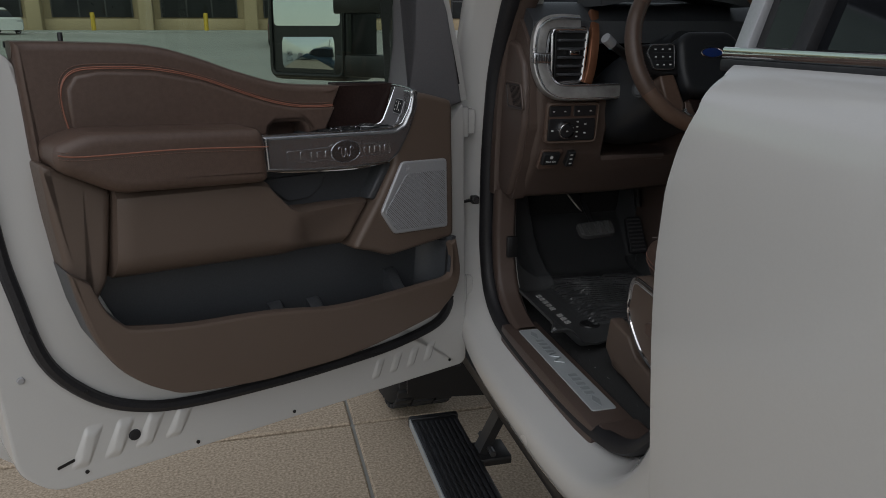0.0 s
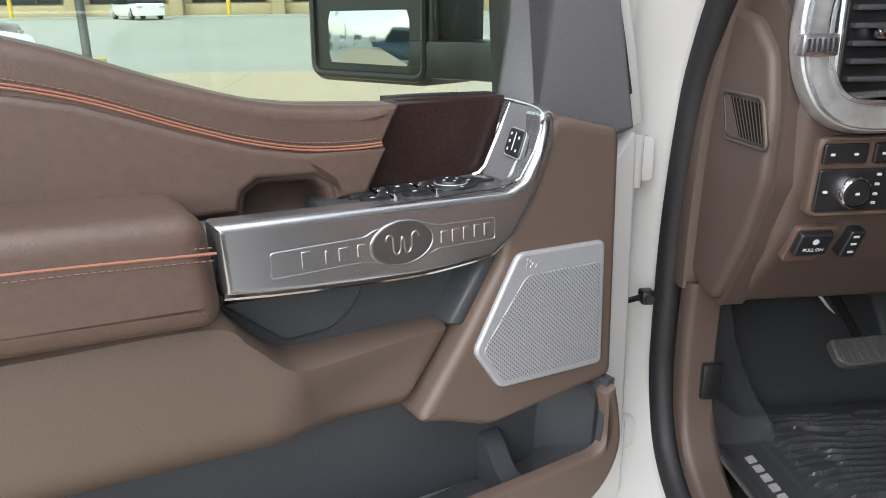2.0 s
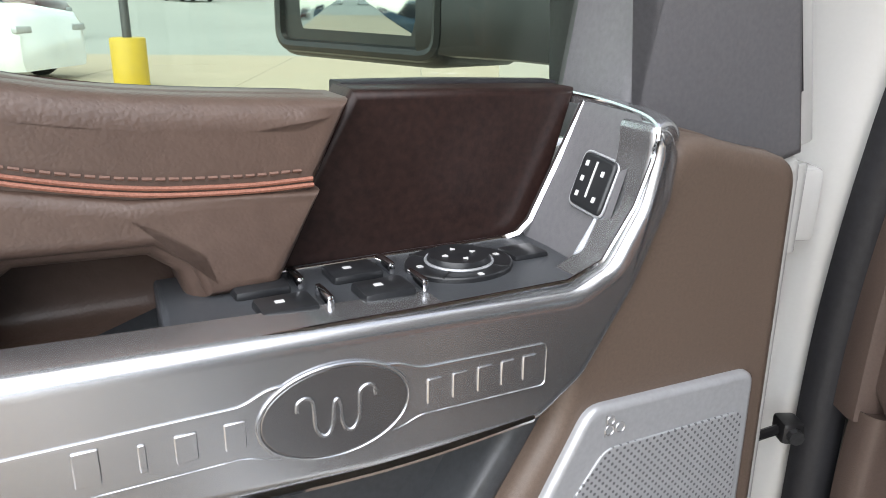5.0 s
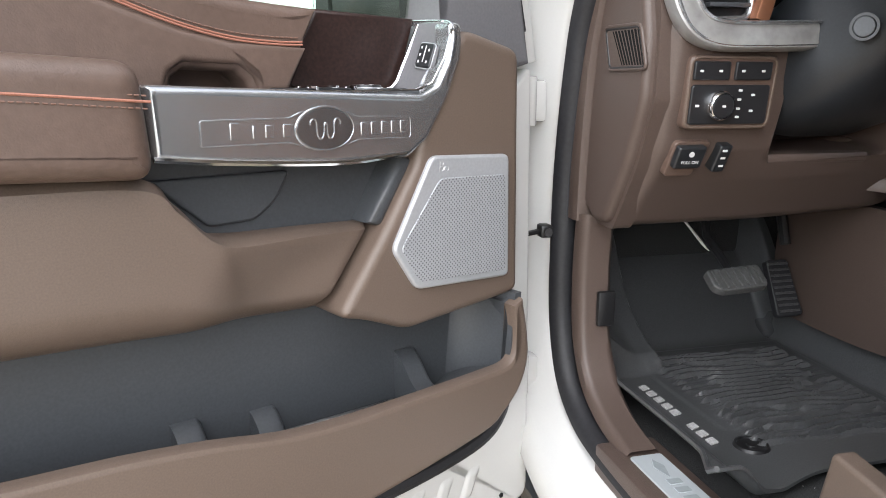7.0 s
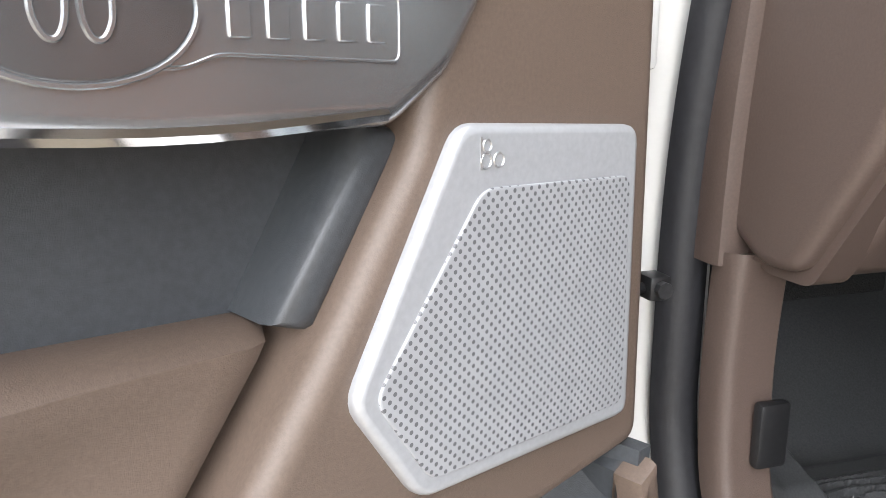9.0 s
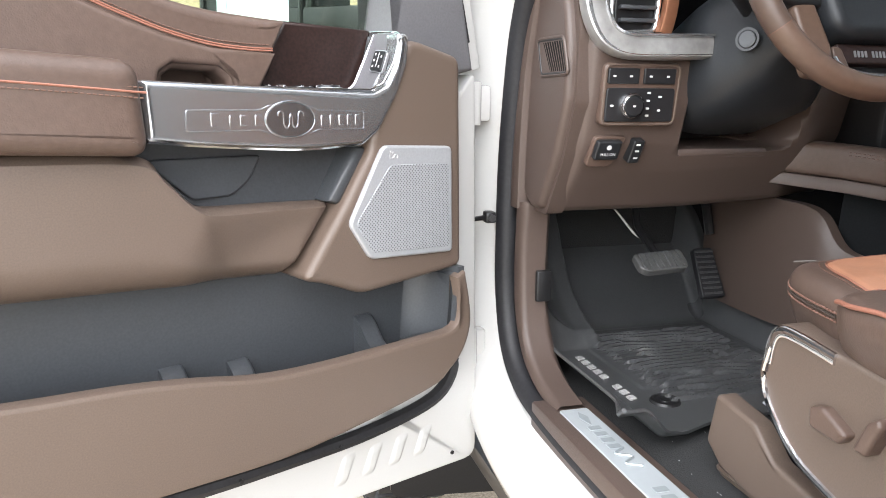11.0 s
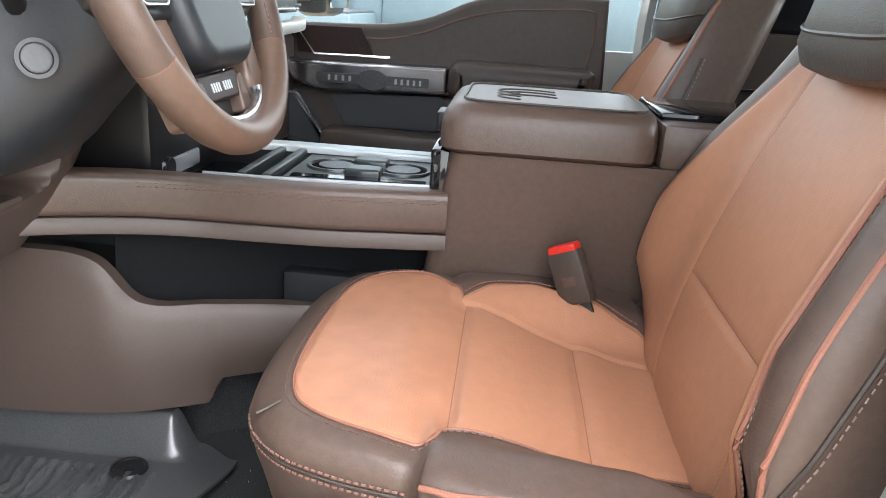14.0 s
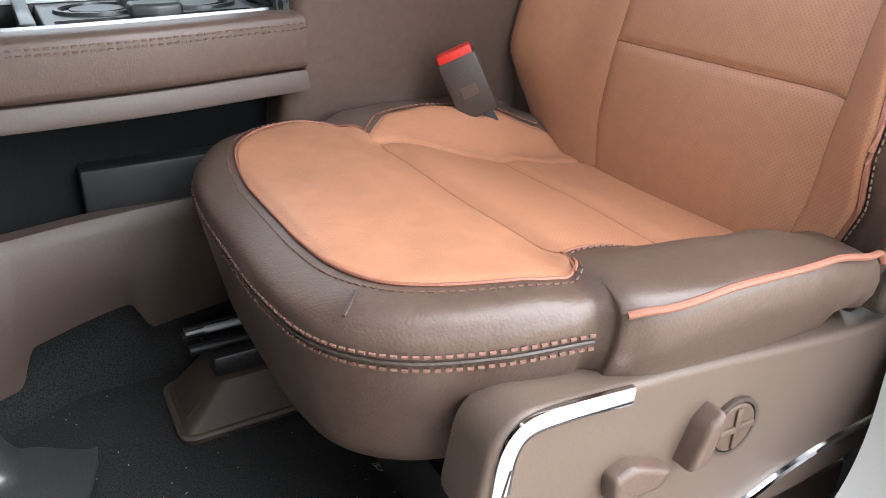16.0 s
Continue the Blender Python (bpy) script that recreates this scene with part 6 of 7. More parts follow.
    for dz, k in ((-0.0105, 1.0045), (-0.0205, 1.001)):
        part("front_stitching", dashes([Vector((x * k, 0.17 + (y - 0.17) * k * 1.001, 1.155 + dz)) for x, y in fr], 0.0040, 0.0026, 0.0012), ROSETHREAD, cushion)
    part("front_seam", tube([Vector((x * 1.000, 0.17 + (y - 0.17) * 1.0035, 1.1395)) for x, y in fr], 0.0015, 6), DARKHIDE, cushion)
    part("corner_seam", tube([over(x, y, 0.0006) for x, y in ((-0.145, 0.352), (-0.158, 0.362), (-0.164, 0.368))], 0.0014, 6), DARKHIDE, cushion)
    for pts in ([(-0.150, 0.2), (0.0, 0.2), (0.142, 0.2)], [(-0.134, 0.066), (0.0, 0.066), (0.117, 0.066)], [(-0.124, -0.04), (0.0, -0.04), (0.094, -0.04)], [(0.143, 0.2), (0.131, 0.14), (0.117, 0.066), (0.094, -0.04)]):
        part("cushion_seam", tube([over(x, y, 0.0002) for x, y in plan(pts, 12)], 0.0009, 6), SEAM, cushion)

    # backrest: rings up a reclined line, a little nearer the door than the cushion's middle
    LEAN_B, BX = 0.36, -0.045

    def ring(h, hw, front, side, sc=1.0):
        """h above the cushion; half width; how far the face and the side wings come forward."""
        y0, z0 = -0.012 - LEAN_B * h, 1.11 + h
        prof = [(-0.98, -0.10), (-1.03, -0.05), (-1.04, 0.0), (-1.02, side * 0.7), (-0.95, side), (-0.86, side - 0.002), (-0.74, front + 0.45 * (side - front)), (-0.58, front + 0.006), (-0.3, front), (0, front - 0.003),
                (0.3, front), (0.58, front + 0.006), (0.74, front + 0.45 * (side - front)), (0.86, side - 0.002), (0.95, side), (1.02, side * 0.7), (1.04, 0.0), (1.03, -0.05), (0.98, -0.10), (0.5, -0.12), (0, -0.125), (-0.5, -0.12)]
        return [Vector((BX + q.x * hw * sc * (wider(h) if q.x > 0 else nearer(h)), y0 + q.y * sc, z0 - q.y * LEAN_B * 0.8)) for q in curve([(p[0], p[1], 0) for p in prof], 3, True)]

    spec = [(-0.03, 0.20, -0.03, -0.025, 0.9), (0.0, 0.222, -0.02, -0.03, 1), (0.06, 0.238, -0.006, -0.004, 1), (0.12, 0.246, 0.004, 0.034, 1), (0.20, 0.242, 0.010, 0.050, 1), (0.29, 0.222, 0.010, 0.040, 1), (0.36, 0.196, 0.006, 0.028, 1), (0.42, 0.176, 0.0, 0.02, 1), (0.50, 0.15, -0.01, 0.0, 0.95), (0.55, 0.11, -0.03, -0.02, 0.8)]

    def wider(h):
        """The side by the console reaches further out than the one by the door."""
        return 1 + 0.28 * smooth01(0.40, 0.22, h)

    def nearer(h):
        """The side by the door is drawn in low down."""
        return 0.84 + 0.10 * smooth01(0.2, 0.45, h)

    backrest = part("backrest", rings_loft([ring(*s) for s in spec]), HIDE, seat, "brown leather backrest")
    def face(x, h, lift=0.004):
        """A point on the backrest's face; x from its own middle."""
        hw, fr_, sd = 0.24, 0.01, 0.05
        for (h0, w0, f0, s0, _), (h1, w1, f1, s1, _) in zip(spec, spec[1:]):
            if h0 <= h <= h1:
                k = (h - h0) / (h1 - h0)
                hw, fr_, sd = w0 + (w1 - w0) * k, f0 + (f1 - f0) * k, s0 + (s1 - s0) * k
        r = abs(x) / (hw * (wider(h) if x > 0 else nearer(h)))
        b = fr_ + 0.002 + (sd - fr_) * smooth01(0.56, 0.92, r) - 0.02 * smooth01(0.95, 1.05, r) + lift
        return Vector((BX + x, -0.012 - LEAN_B * h + b, 1.11 + h - b * LEAN_B * 0.8))

    def rim_pt(sg, h, out, fore):
        """A point round the backrest's outer side: out of its half width, fore of its wing."""
        hw, sd = 0.24, 0.05
        for (h0, w0, _, s0, _), (h1, w1, _, s1, _) in zip(spec, spec[1:]):
            if h0 <= h <= h1:
                k = (h - h0) / (h1 - h0)
                hw, sd = w0 + (w1 - w0) * k, s0 + (s1 - s0) * k
        b = sd * fore if sd > 0 else sd
        return Vector((BX + sg * hw * out * (wider(h) if sg > 0 else nearer(h)), -0.012 - LEAN_B * h + b, 1.11 + h - b * LEAN_B * 0.8))

    IN_ = [(-0.02, 0.115), (0.0, 0.119), (0.06, 0.1315), (0.145, 0.134), (0.25, 0.1315), (0.36, 0.1165), (0.39, 0.11)]
    OUT = [(-0.02, 0.165), (0.01, 0.188), (0.07, 0.213), (0.14, 0.219), (0.22, 0.207), (0.31, 0.177), (0.39, 0.14)]

    def panel(fa, fb, h0, h1, material, name, label, lift=0.005, nx=22, nh=30):
        """A panel over the face between two upright lines, tucked in at its edges."""
        def f(s, t):
            h = h0 + (h1 - h0) * t
            a_, b_ = fa(h), fb(h)
            w = abs(b_ - a_)
            e = min(s * w, (1 - s) * w, t * (h1 - h0), (1 - t) * (h1 - h0))
            puff = 0.004 * math.sin(math.pi * s) * math.sin(math.pi * t)
            return face(a_ + (b_ - a_) * s, h, 0.0042 + (lift - 0.0022) * smooth01(0.0, 0.006, e) + puff)
        return part(name, surface(nx, nh, lambda s, t: f(smooth01(0, 1, s) * 0.5 + 0.5 * s, smooth01(0, 1, t) * 0.5 + 0.5 * t)), material, backrest, label, 60)

    panel(lambda h: -lin(IN_, h), lambda h: lin(IN_, h), -0.015, 0.145, TANHOLES_UP, "lumbar_insert", "tan leather lumbar insert")
    panel(lambda h: -lin(IN_, h), lambda h: lin(IN_, h), 0.145, 0.385, TANHOLES_UP, "upper_insert", "perforated tan leather upper insert")
    for sg in (-1, 1):
        panel(lambda h: sg * lin(IN_, h), lambda h: sg * lin(OUT, h) * (wider(h) if sg > 0 else nearer(h) * 0.97), -0.015, 0.385, TANHOLES_UP, "side_bolster", "perforated tan leather bolster", 0.004, 22, 36)
        edge = [face(sg * (lin(OUT, h) * (wider(h) if sg > 0 else nearer(h) * 0.97) + 0.001), h, 0.0012) for h in [-0.015 + 0.01 * i for i in range(40)]]
        part("piping", tube(edge, 0.0028, 6), THREAD, backrest, "orange piping")
        part("stitching", dashes([p + Vector((sg * 0.005, -0.0008, -0.0004)) for p in edge], 0.0036, 0.0028, 0.0008), PALETHREAD, backrest)
        part("side_piping", tube([rim_pt(sg, 0.03 + 0.011 * i, 1.012, 0.72) for i in range(40)], 0.0030, 8), THREAD, backrest, "orange side piping")
        side_seam = [rim_pt(sg, 0.03 + 0.011 * i, 1.046, -0.10) for i in range(30)]
        part("side_seam", tube(side_seam, 0.0022, 6), DARKHIDE, backrest)
        part("side_stitching", dashes([p + Vector((sg * 0.0012, -0.006, 0.0)) for p in side_seam], 0.0045, 0.0032, 0.0008), PALETHREAD, backrest, "pale side stitching")
        part("seam", tube([face(sg * lin(IN_, h), h, 0.0030) for h in [-0.01 + 0.013 * i for i in range(31)]], 0.0014, 6), SEAM, backrest)
    part("seam", tube([face(x, 0.145, 0.0036) for x in [-0.134 + 0.0134 * i for i in range(21)]], 0.0014, 6), SEAM, backrest)
    side_bag = part("side_panel", prism(rounded([(-0.11, 1.09), (-0.05, 1.08), (-0.065, 1.2), (-0.12, 1.38), (-0.19, 1.40), (-0.17, 1.2)], 0.03), -0.225, -0.248, YZ, 0.008), DARKHIDE, backrest)
    # head restraint bolster at the top
    hr = []
    for h, hw, d in ((0.366, 0.10, 0.028), (0.372, 0.128, 0.044), (0.392, 0.142, 0.056), (0.44, 0.146, 0.062), (0.54, 0.142, 0.06), (0.62, 0.125, 0.052), (0.66, 0.07, 0.03)):
        hr.append([Vector((BX + hw * math.copysign(abs(math.cos(a)) ** 0.55, math.cos(a)), -0.012 - LEAN_B * h + d * math.copysign(abs(math.sin(a)) ** 0.7, math.sin(a)), 1.11 + h + 0.012 * (math.cos(a) ** 2))) for a in [i * math.pi / 14 for i in range(28)]])
    rest = part("head_restraint", rings_loft(hr), DARKHIDE, seat, "dark leather head restraint")
    part("restraint_seam", tube([Vector((BX + 0.1432 * math.copysign(abs(math.cos(t)) ** 0.55, math.cos(t)), -0.012 - LEAN_B * 0.405 + 0.0578 * abs(math.sin(t)) ** 0.7, 1.515 + 0.012 * math.cos(t) ** 2)) for t in [math.pi * i / 40 for i in range(41)]], 0.0022, 6), DARKHIDE, rest)

    # side shield with its switches
    sh = part("side_shield", prism(rounded([(0.322, 1.108), (0.334, 1.05), (0.30, 0.995), (0.235, 0.958), (0.14, 0.93), (0.0, 0.93), (-0.12, 0.94), (-0.17, 1.03), (-0.14, 1.10), (-0.09, 1.085), (-0.03, 1.084), (0.05, 1.095), (0.142, 1.108), (0.24, 1.118), (0.30, 1.124)], 0.012), -0.198, -0.240, YZ, 0.006, 4), BROWN, seat, "brown plastic side shield")
    sh.location = (0.0, -0.012, -0.007)
    part("chrome_strip", tube([Vector((-0.2405, y, z)) for y, z in plan([(0.312, 1.09), (0.320, 1.05), (0.305, 1.018), (0.262, 0.980), (0.21, 0.962), (0.15, 0.95), (0.08, 0.95), (0.03, 0.962), (-0.02, 0.97), (-0.10, 0.975)], 5)], 0.0042, 8), CHROME, sh, "chrome edge strip")
    part("chrome_cap", sweep([Vector((-0.2405, y, z)) for y, z in plan([(0.216, 1.1085), (0.27, 1.1145), (0.298, 1.1135), (0.311, 1.099), (0.316, 1.070)], 5)], rounded([(-0.0065, -0.004), (0.0065, -0.004), (0.0075, 0.003), (-0.0075, 0.003)], 0.003, 2), up=(-1, 0, 0.01)), CHROME, sh, "chrome corner cap")
    part("seat_switch", prism(rounded([(0.233, 1.051), (0.214, 1.057), (0.178, 1.040), (0.188, 1.026), (0.231, 1.028)], 0.005), -0.236, -0.254, YZ, 0.005), HIDE, sh, "brown slide switch")
    part("recline_switch", prism(rounded([(0.167, 1.032), (0.153, 1.067), (0.139, 1.077), (0.134, 1.069), (0.149, 1.031)], 0.005), -0.236, -0.258, YZ, 0.005), HIDE, sh, "brown recline switch")
    lum = axes((-0.2405, 0.108, 1.042), (0, 1, 0), (0, 0, 1), (-1, 0, 0))
    part("lumbar_dial", disc(0.021, 0.004, lum, 28, 0.002), HIDE, sh, "round lumbar switch")
    part("dial_ring", lathe([(0.022, 0.0), (0.0255, 0.0), (0.0255, 0.003), (0.022, 0.003)], lum), DARKHIDE, sh)
    part("dial_cross", block(-0.018, 0.018, -0.003, 0.003, 0.003, 0.006, 0.001, lum), HIDE, sh)
    part("dial_cross", block(-0.003, 0.003, -0.018, 0.018, 0.003, 0.006, 0.001, lum), HIDE, sh)
    # riser covers and tracks
    part("riser_cover", prism(rounded([(0.42, 0.975), (0.34, 0.965), (0.30, 0.93), (0.10, 0.905), (-0.12, 0.90), (-0.12, 0.852), (0.25, 0.852), (0.40, 0.875), (0.435, 0.90)], 0.008), -0.195, -0.222, YZ, 0.006), BROWN, seat, "brown riser cover")
    for sx in (-0.15, 0.215):
        part("track", block(sx - 0.022, sx + 0.022, -0.12, 0.33, 0.885, 0.925, 0.004), STEEL, seat, "black steel seat track")
        for dx_, dz_, r_ in ((-0.016, 0.945, 0.006), (0.004, 0.958, 0.005), (0.020, 0.942, 0.005)):
            part("track_rod", tube([(sx + dx_, 0.05, dz_), (sx + dx_, 0.405, dz_)], r_, 10), BLACK, seat, "black track rod")
        screw = part("track_screw", tube([(sx - 0.006, 0.30, 0.960), (sx - 0.006, 0.385, 0.960)], 0.0042, 8), SILVER, seat, "bright track screw")
        part("screw_tip", tube([(sx - 0.006, 0.385, 0.960), (sx - 0.006, 0.405, 0.960)], 0.0022, 8), SILVER, screw)
        part("track_bracket", block(sx - 0.034, sx + 0.034, 0.28, 0.385, 0.914, 0.938, 0.003), STEEL, seat)
        ft = part("track_cover", rings_loft([[Vector((sx + a_ * kx, 0.352 + b_ * ky + dy_, z_)) for a_, b_ in [(q.x, q.y) for q in rounded([(-0.05, -0.075), (0.05, -0.075), (0.05, 0.075), (-0.05, 0.075)], 0.014)]] for z_, kx, ky, dy_ in ((0.852, 1.10, 1.02, 0.0), (0.862, 1.10, 1.02, 0.0), (0.867, 1.06, 0.98, 0.0), (0.880, 0.96, 0.88, -0.006), (0.905, 0.82, 0.66, -0.016), (0.911, 0.78, 0.60, -0.018), (0.912, 0.60, 0.45, -0.018))]), BROWN, seat, "brown track end cover")
        part("cover_lip", tube([Vector((sx + p_.x, 0.352 + p_.y, 0.861)) for p_ in rounded([(-0.056, -0.078), (0.056, -0.078), (0.056, 0.078), (-0.056, 0.078)], 0.016)], 0.004, 6, True), BROWN, ft)
        part("cover_recess", prism(rounded([(-0.026, -0.030), (0.026, -0.030), (0.034, 0.030), (-0.034, 0.030)], 0.008), 0.0, 0.0022, axes((sx, 0.398, 0.8895), (1, 0, 0), (0, 0.80, -0.60), (0, 0.60, 0.80)), 0.001), SHADEBROWN, ft, "recessed cover panel")
    part("under_frame", block(-0.20, 0.20, -0.08, 0.30, 0.93, 1.01, 0.01), BLACK, seat)
    return seat


driver = make_seat()
passenger = copy_thing(driver, pose(1.86, 0.93, 0))
passenger["label"] = "tan and brown leather seat beyond the console"

buckle = thing("belt_buckle", "brown seat belt buckle with red release button", "belt buckle")
bu, bw = Vector((0.21, 0.36, 0.905)).normalized(), Vector((-0.45, -0.775, 0.413)).normalized()
BK = axes((1.243, 1.002, 1.204), bw, bu, bw.cross(bu))
part("body", block(-0.023, 0.023, -0.045, 0.026, -0.012, 0.012, 0.005, BK), DARKHIDE, buckle)
part("release_button", block(-0.020, 0.020, 0.020, 0.034, -0.010, 0.0105, 0.003, BK), RED, buckle, "red release button")
part("press_mark", block(-0.009, 0.009, -0.020, -0.008, 0.0115, 0.0127, 0.0, BK), HIDE, buckle)
part("stem", sweep([BK @ Vector((0.0, -0.04, 0.0)), BK @ Vector((0.004, -0.08, 0.0)), (1.262, 0.93, 1.10), (1.262, 0.90, 1.0)], rounded([(-0.014, -0.004), (0.014, -0.004), (0.014, 0.004), (-0.014, 0.004)], 0.003, 2), up=(-0.9, 0.4, 0.1)), BLACK, buckle)

# ---------------------------------------------------------------- centre console
cons = thing("center_console", "brown leather centre console with armrest and cup holders", "centre console")
part("bin", rings_loft([[Vector((x, y, z)) for x, y in rounded([(x0, y0), (1.545, y0), (1.545, y1), (x0, y1)], 0.02)] for z, x0, y0, y1 in ((0.86, 1.345, 0.60, 1.235), (1.05, 1.318, 0.60, 1.215), (1.25, 1.292, 0.60, 1.185), (1.335, 1.283, 0.60, 1.17))]), HIDE, cons, "brown padded console box")
part("front_plate", block(1.30, 1.53, 1.17, 1.196, 1.20, 1.335, 0.004), GLOSS, cons, "gloss black front plate")
lid = part("armrest_lid", rings_loft([[Vector((x, y, z)) for x, y in rounded([(1.272 + i, 0.905 + i * 0.3), (1.557 - i, 0.905 + i * 0.3), (1.557 - i, 1.185 - i), (1.272 + i, 1.185 - i)], 0.035)] for z, i in ((1.337, 0.006), (1.342, 0.0), (1.372, 0.0), (1.386, 0.004), (1.396, 0.012), (1.401, 0.024), (1.403, 0.045), (1.403, 0.10))]), HIDE, cons, "brown leather armrest lid")
part("lid_piping", tube([Vector((p.x, p.y, 1.4025)) for p in rounded([(1.298, 0.918), (1.530, 0.918), (1.530, 1.158), (1.298, 1.158)], 0.035)], 0.0022, 6, True), DARKHIDE, lid)
for i in range(3):
    part("embossed_mark", tube([(1.40 + 0.03 * math.cos(t) + 0.035 * (i - 1), 1.07 + 0.045 * math.sin(t), 1.4035) for t in [j * math.pi / 10 for j in range(-3, 10)]], 0.0015, 6), DARKHIDE, lid)
part("lid_latch", block(1.39, 1.45, 1.178, 1.20, 1.345, 1.372, 0.004), BLACK, lid)
part("lid_hinge_block", block(1.285, 1.545, 0.72, 0.903, 1.332, 1.392, 0.010), HIDE, cons, "hinged rear section")
part("rear_tray", block(1.33, 1.52, 0.70, 0.90, 1.390, 1.402, 0.006), GLOSS, cons, "gloss black rear tray")
tray = part("tray", block(1.295, 1.50, 1.19, 1.62, 1.225, 1.250, 0.004), BLACK, cons, "black console tray")
part("tray_frame", prism(rounded([(1.492, 1.175), (1.525, 1.175), (1.525, 1.45), (1.51, 1.62), (1.478, 1.62), (1.488, 1.45)], 0.008), 1.277, 1.288, I4, 0.004), SATIN_Y, tray, "bright tray rail")
part("tray_edge", sweep(curve([(1.318, 1.18, 1.281), (1.304, 1.28, 1.281), (1.292, 1.40, 1.281), (1.280, 1.50, 1.283)], 5), rounded([(-0.002, -0.02), (0.002, -0.02), (0.002, 0.001), (-0.002, 0.001)], 0.001, 2)), SILVER, tray, "thin bright tray edge")
part("tray_wall", block(1.489, 1.505, 1.19, 1.61, 1.24, 1.2765, 0.002), BLACK, tray)
cup = part("cup_plate", prism(rounded([(1.33, 1.195), (1.488, 1.195), (1.488, 1.405), (1.318, 1.405)], 0.006), 1.245, 1.276, I4, 0.003), TRAYGREY, tray, "grey cup holder plate")
for x, y, r in ((1.415, 1.248, 0.038), (1.412, 1.348, 0.038)):
    cf = axes((x, y, 1.2755), (1, 0, 0), (0, 1, 0), (0, 0, 1))
    part("cup_well", disc(r, 0.0016, cf, 32), GLOSS, cup, "dark cup well")
    part("cup_ring", lathe([(r - 0.001, 0.001), (r, 0.004), (r + 0.004, 0.004), (r + 0.006, 0.0)], cf), TRAYGREY, cup)
    part("cup_floor", disc(r * 0.7, 0.0006, axes((x + 0.006, y, 1.2772), (1, 0, 0), (0, 1, 0), (0, 0, 1)), 24), CHAR, cup)
for x0 in (1.372, 1.438):
    part("cup_bridge", prism(rounded([(x0 - 0.016, 1.272), (x0 + 0.016, 1.272), (x0 + 0.020, 1.298), (x0 + 0.016, 1.324), (x0 - 0.016, 1.324), (x0 - 0.020, 1.298)], 0.004), 1.270, 1.287, I4, 0.005), TRAYGREY, cup, "angular cup bridge")
part("slot", prism(rounded([(1.338, 1.205), (1.356, 1.205), (1.346, 1.395), (1.326, 1.395)], 0.004), 1.27, 1.2772, I4), GLOSS, cup)
for y in (1.418, 1.452):
    part("cross_bar", block(1.296, 1.49, y - 0.007, y + 0.007, 1.252, 1.284, 0.003), TRAYGREY, tray, "grey cross bar")
part("phone_bin", block(1.30, 1.48, 1.46, 1.56, 1.248, 1.254, 0.002), GLOSS, tray)
for y, x0, x1 in ((1.565, 1.30, 1.42), (1.588, 1.29, 1.40)):
    part("bright_bar", block(x0, x1, y - 0.005, y + 0.005, 1.262, 1.286, 0.003), SILVER, tray)
RAIL = [(1.305, 1.172, 1.252), (1.292, 1.25, 1.252), (1.279, 1.33, 1.252), (1.270, 1.42, 1.253), (1.258, 1.50, 1.256), (1.228, 1.575, 1.262), (1.19, 1.65, 1.266), (1.145, 1.71, 1.270), (1.09, 1.77, 1.272)]
rail = part("rail", sweep(curve(RAIL, 6), rounded([(-0.022, -0.030), (0.030, -0.030), (0.030, 0.018), (0.006, 0.030), (-0.022, 0.026)], 0.010, 3), up=(0, 0, 1)), HIDE, cons, "stitched brown leather rail")
part("rail_stitching", dashes([Vector(p) + Vector((-0.0228, -0.003, 0.012)) for p in curve(RAIL[:-3], 6)], 0.0045, 0.0028, 0.001), BROWNTHREAD, rail)
part("rail_stitching", dashes([Vector(p) + Vector((-0.0226, -0.003, 0.017)) for p in curve(RAIL[:-3], 6)], 0.0045, 0.0028, 0.001), BROWNTHREAD, rail)
part("ledge", sweep([Vector(p) + Vector((0.004, 0, -0.0425)) for p in curve(RAIL, 6)], rounded([(-0.026, -0.011), (0.030, -0.009), (0.030, 0.011), (-0.022, 0.012)], 0.005, 2), up=(0, 0, 1)), SHADEBROWN, cons, "brown ledge below the rail")
part("cubby_wall", sweep([(1.36, 1.17, 1.14), (1.36, 1.40, 1.14), (1.31, 1.52, 1.145), (1.26, 1.62, 1.15)], [(-0.01, -0.09), (0.01, -0.09), (0.01, 0.08), (-0.01, 0.08)]), LINING, cons, "charcoal cubby lining")
part("cubby_floor", prism([(1.38, 1.17), (1.335, 1.17), (1.33, 1.40), (1.28, 1.54), (1.23, 1.62), (1.33, 1.62)], 1.055, 1.066, I4), LINING, cons)
part("cubby_divider", block(1.322, 1.36, 1.19, 1.402, 1.07, 1.135, 0.004), SHADECHAR, cons, "charcoal cubby divider")
side_line = [(1.335, 1.16), (1.315, 1.28), (1.295, 1.40), (1.262, 1.49), (1.225, 1.575), (1.212, 1.635), (1.205, 1.75), (1.22, 1.95)]
top_h = [1.090, 1.090, 1.092, 1.097, 1.106, 1.168, 1.178, 1.18]
bot_h = [0.958, 0.957, 0.951, 0.944, 0.941, 0.939, 0.935, 0.930]
sl = curve([(a, b, 0) for a, b in side_line], 20)
th = [p.x for p in curve([(h, 0, 0) for h in top_h], 20)]
bh = [p.x for p in curve([(h, 0, 0) for h in bot_h], 20)]


def side_pt(s, t):
    i = min(len(sl) - 1, int(round(s * (len(sl) - 1))))
    p = sl[i]
    b = bh[i] + 0.038 * smooth01(1.497, 1.475, p.y) * smooth01(1.360, 1.382, p.y)
    return Vector((p.x - 0.012 * math.sin(math.pi * t) + 0.005 * smooth01(0.92, 1.0, t), p.y, b + (th[i] - b) * t))


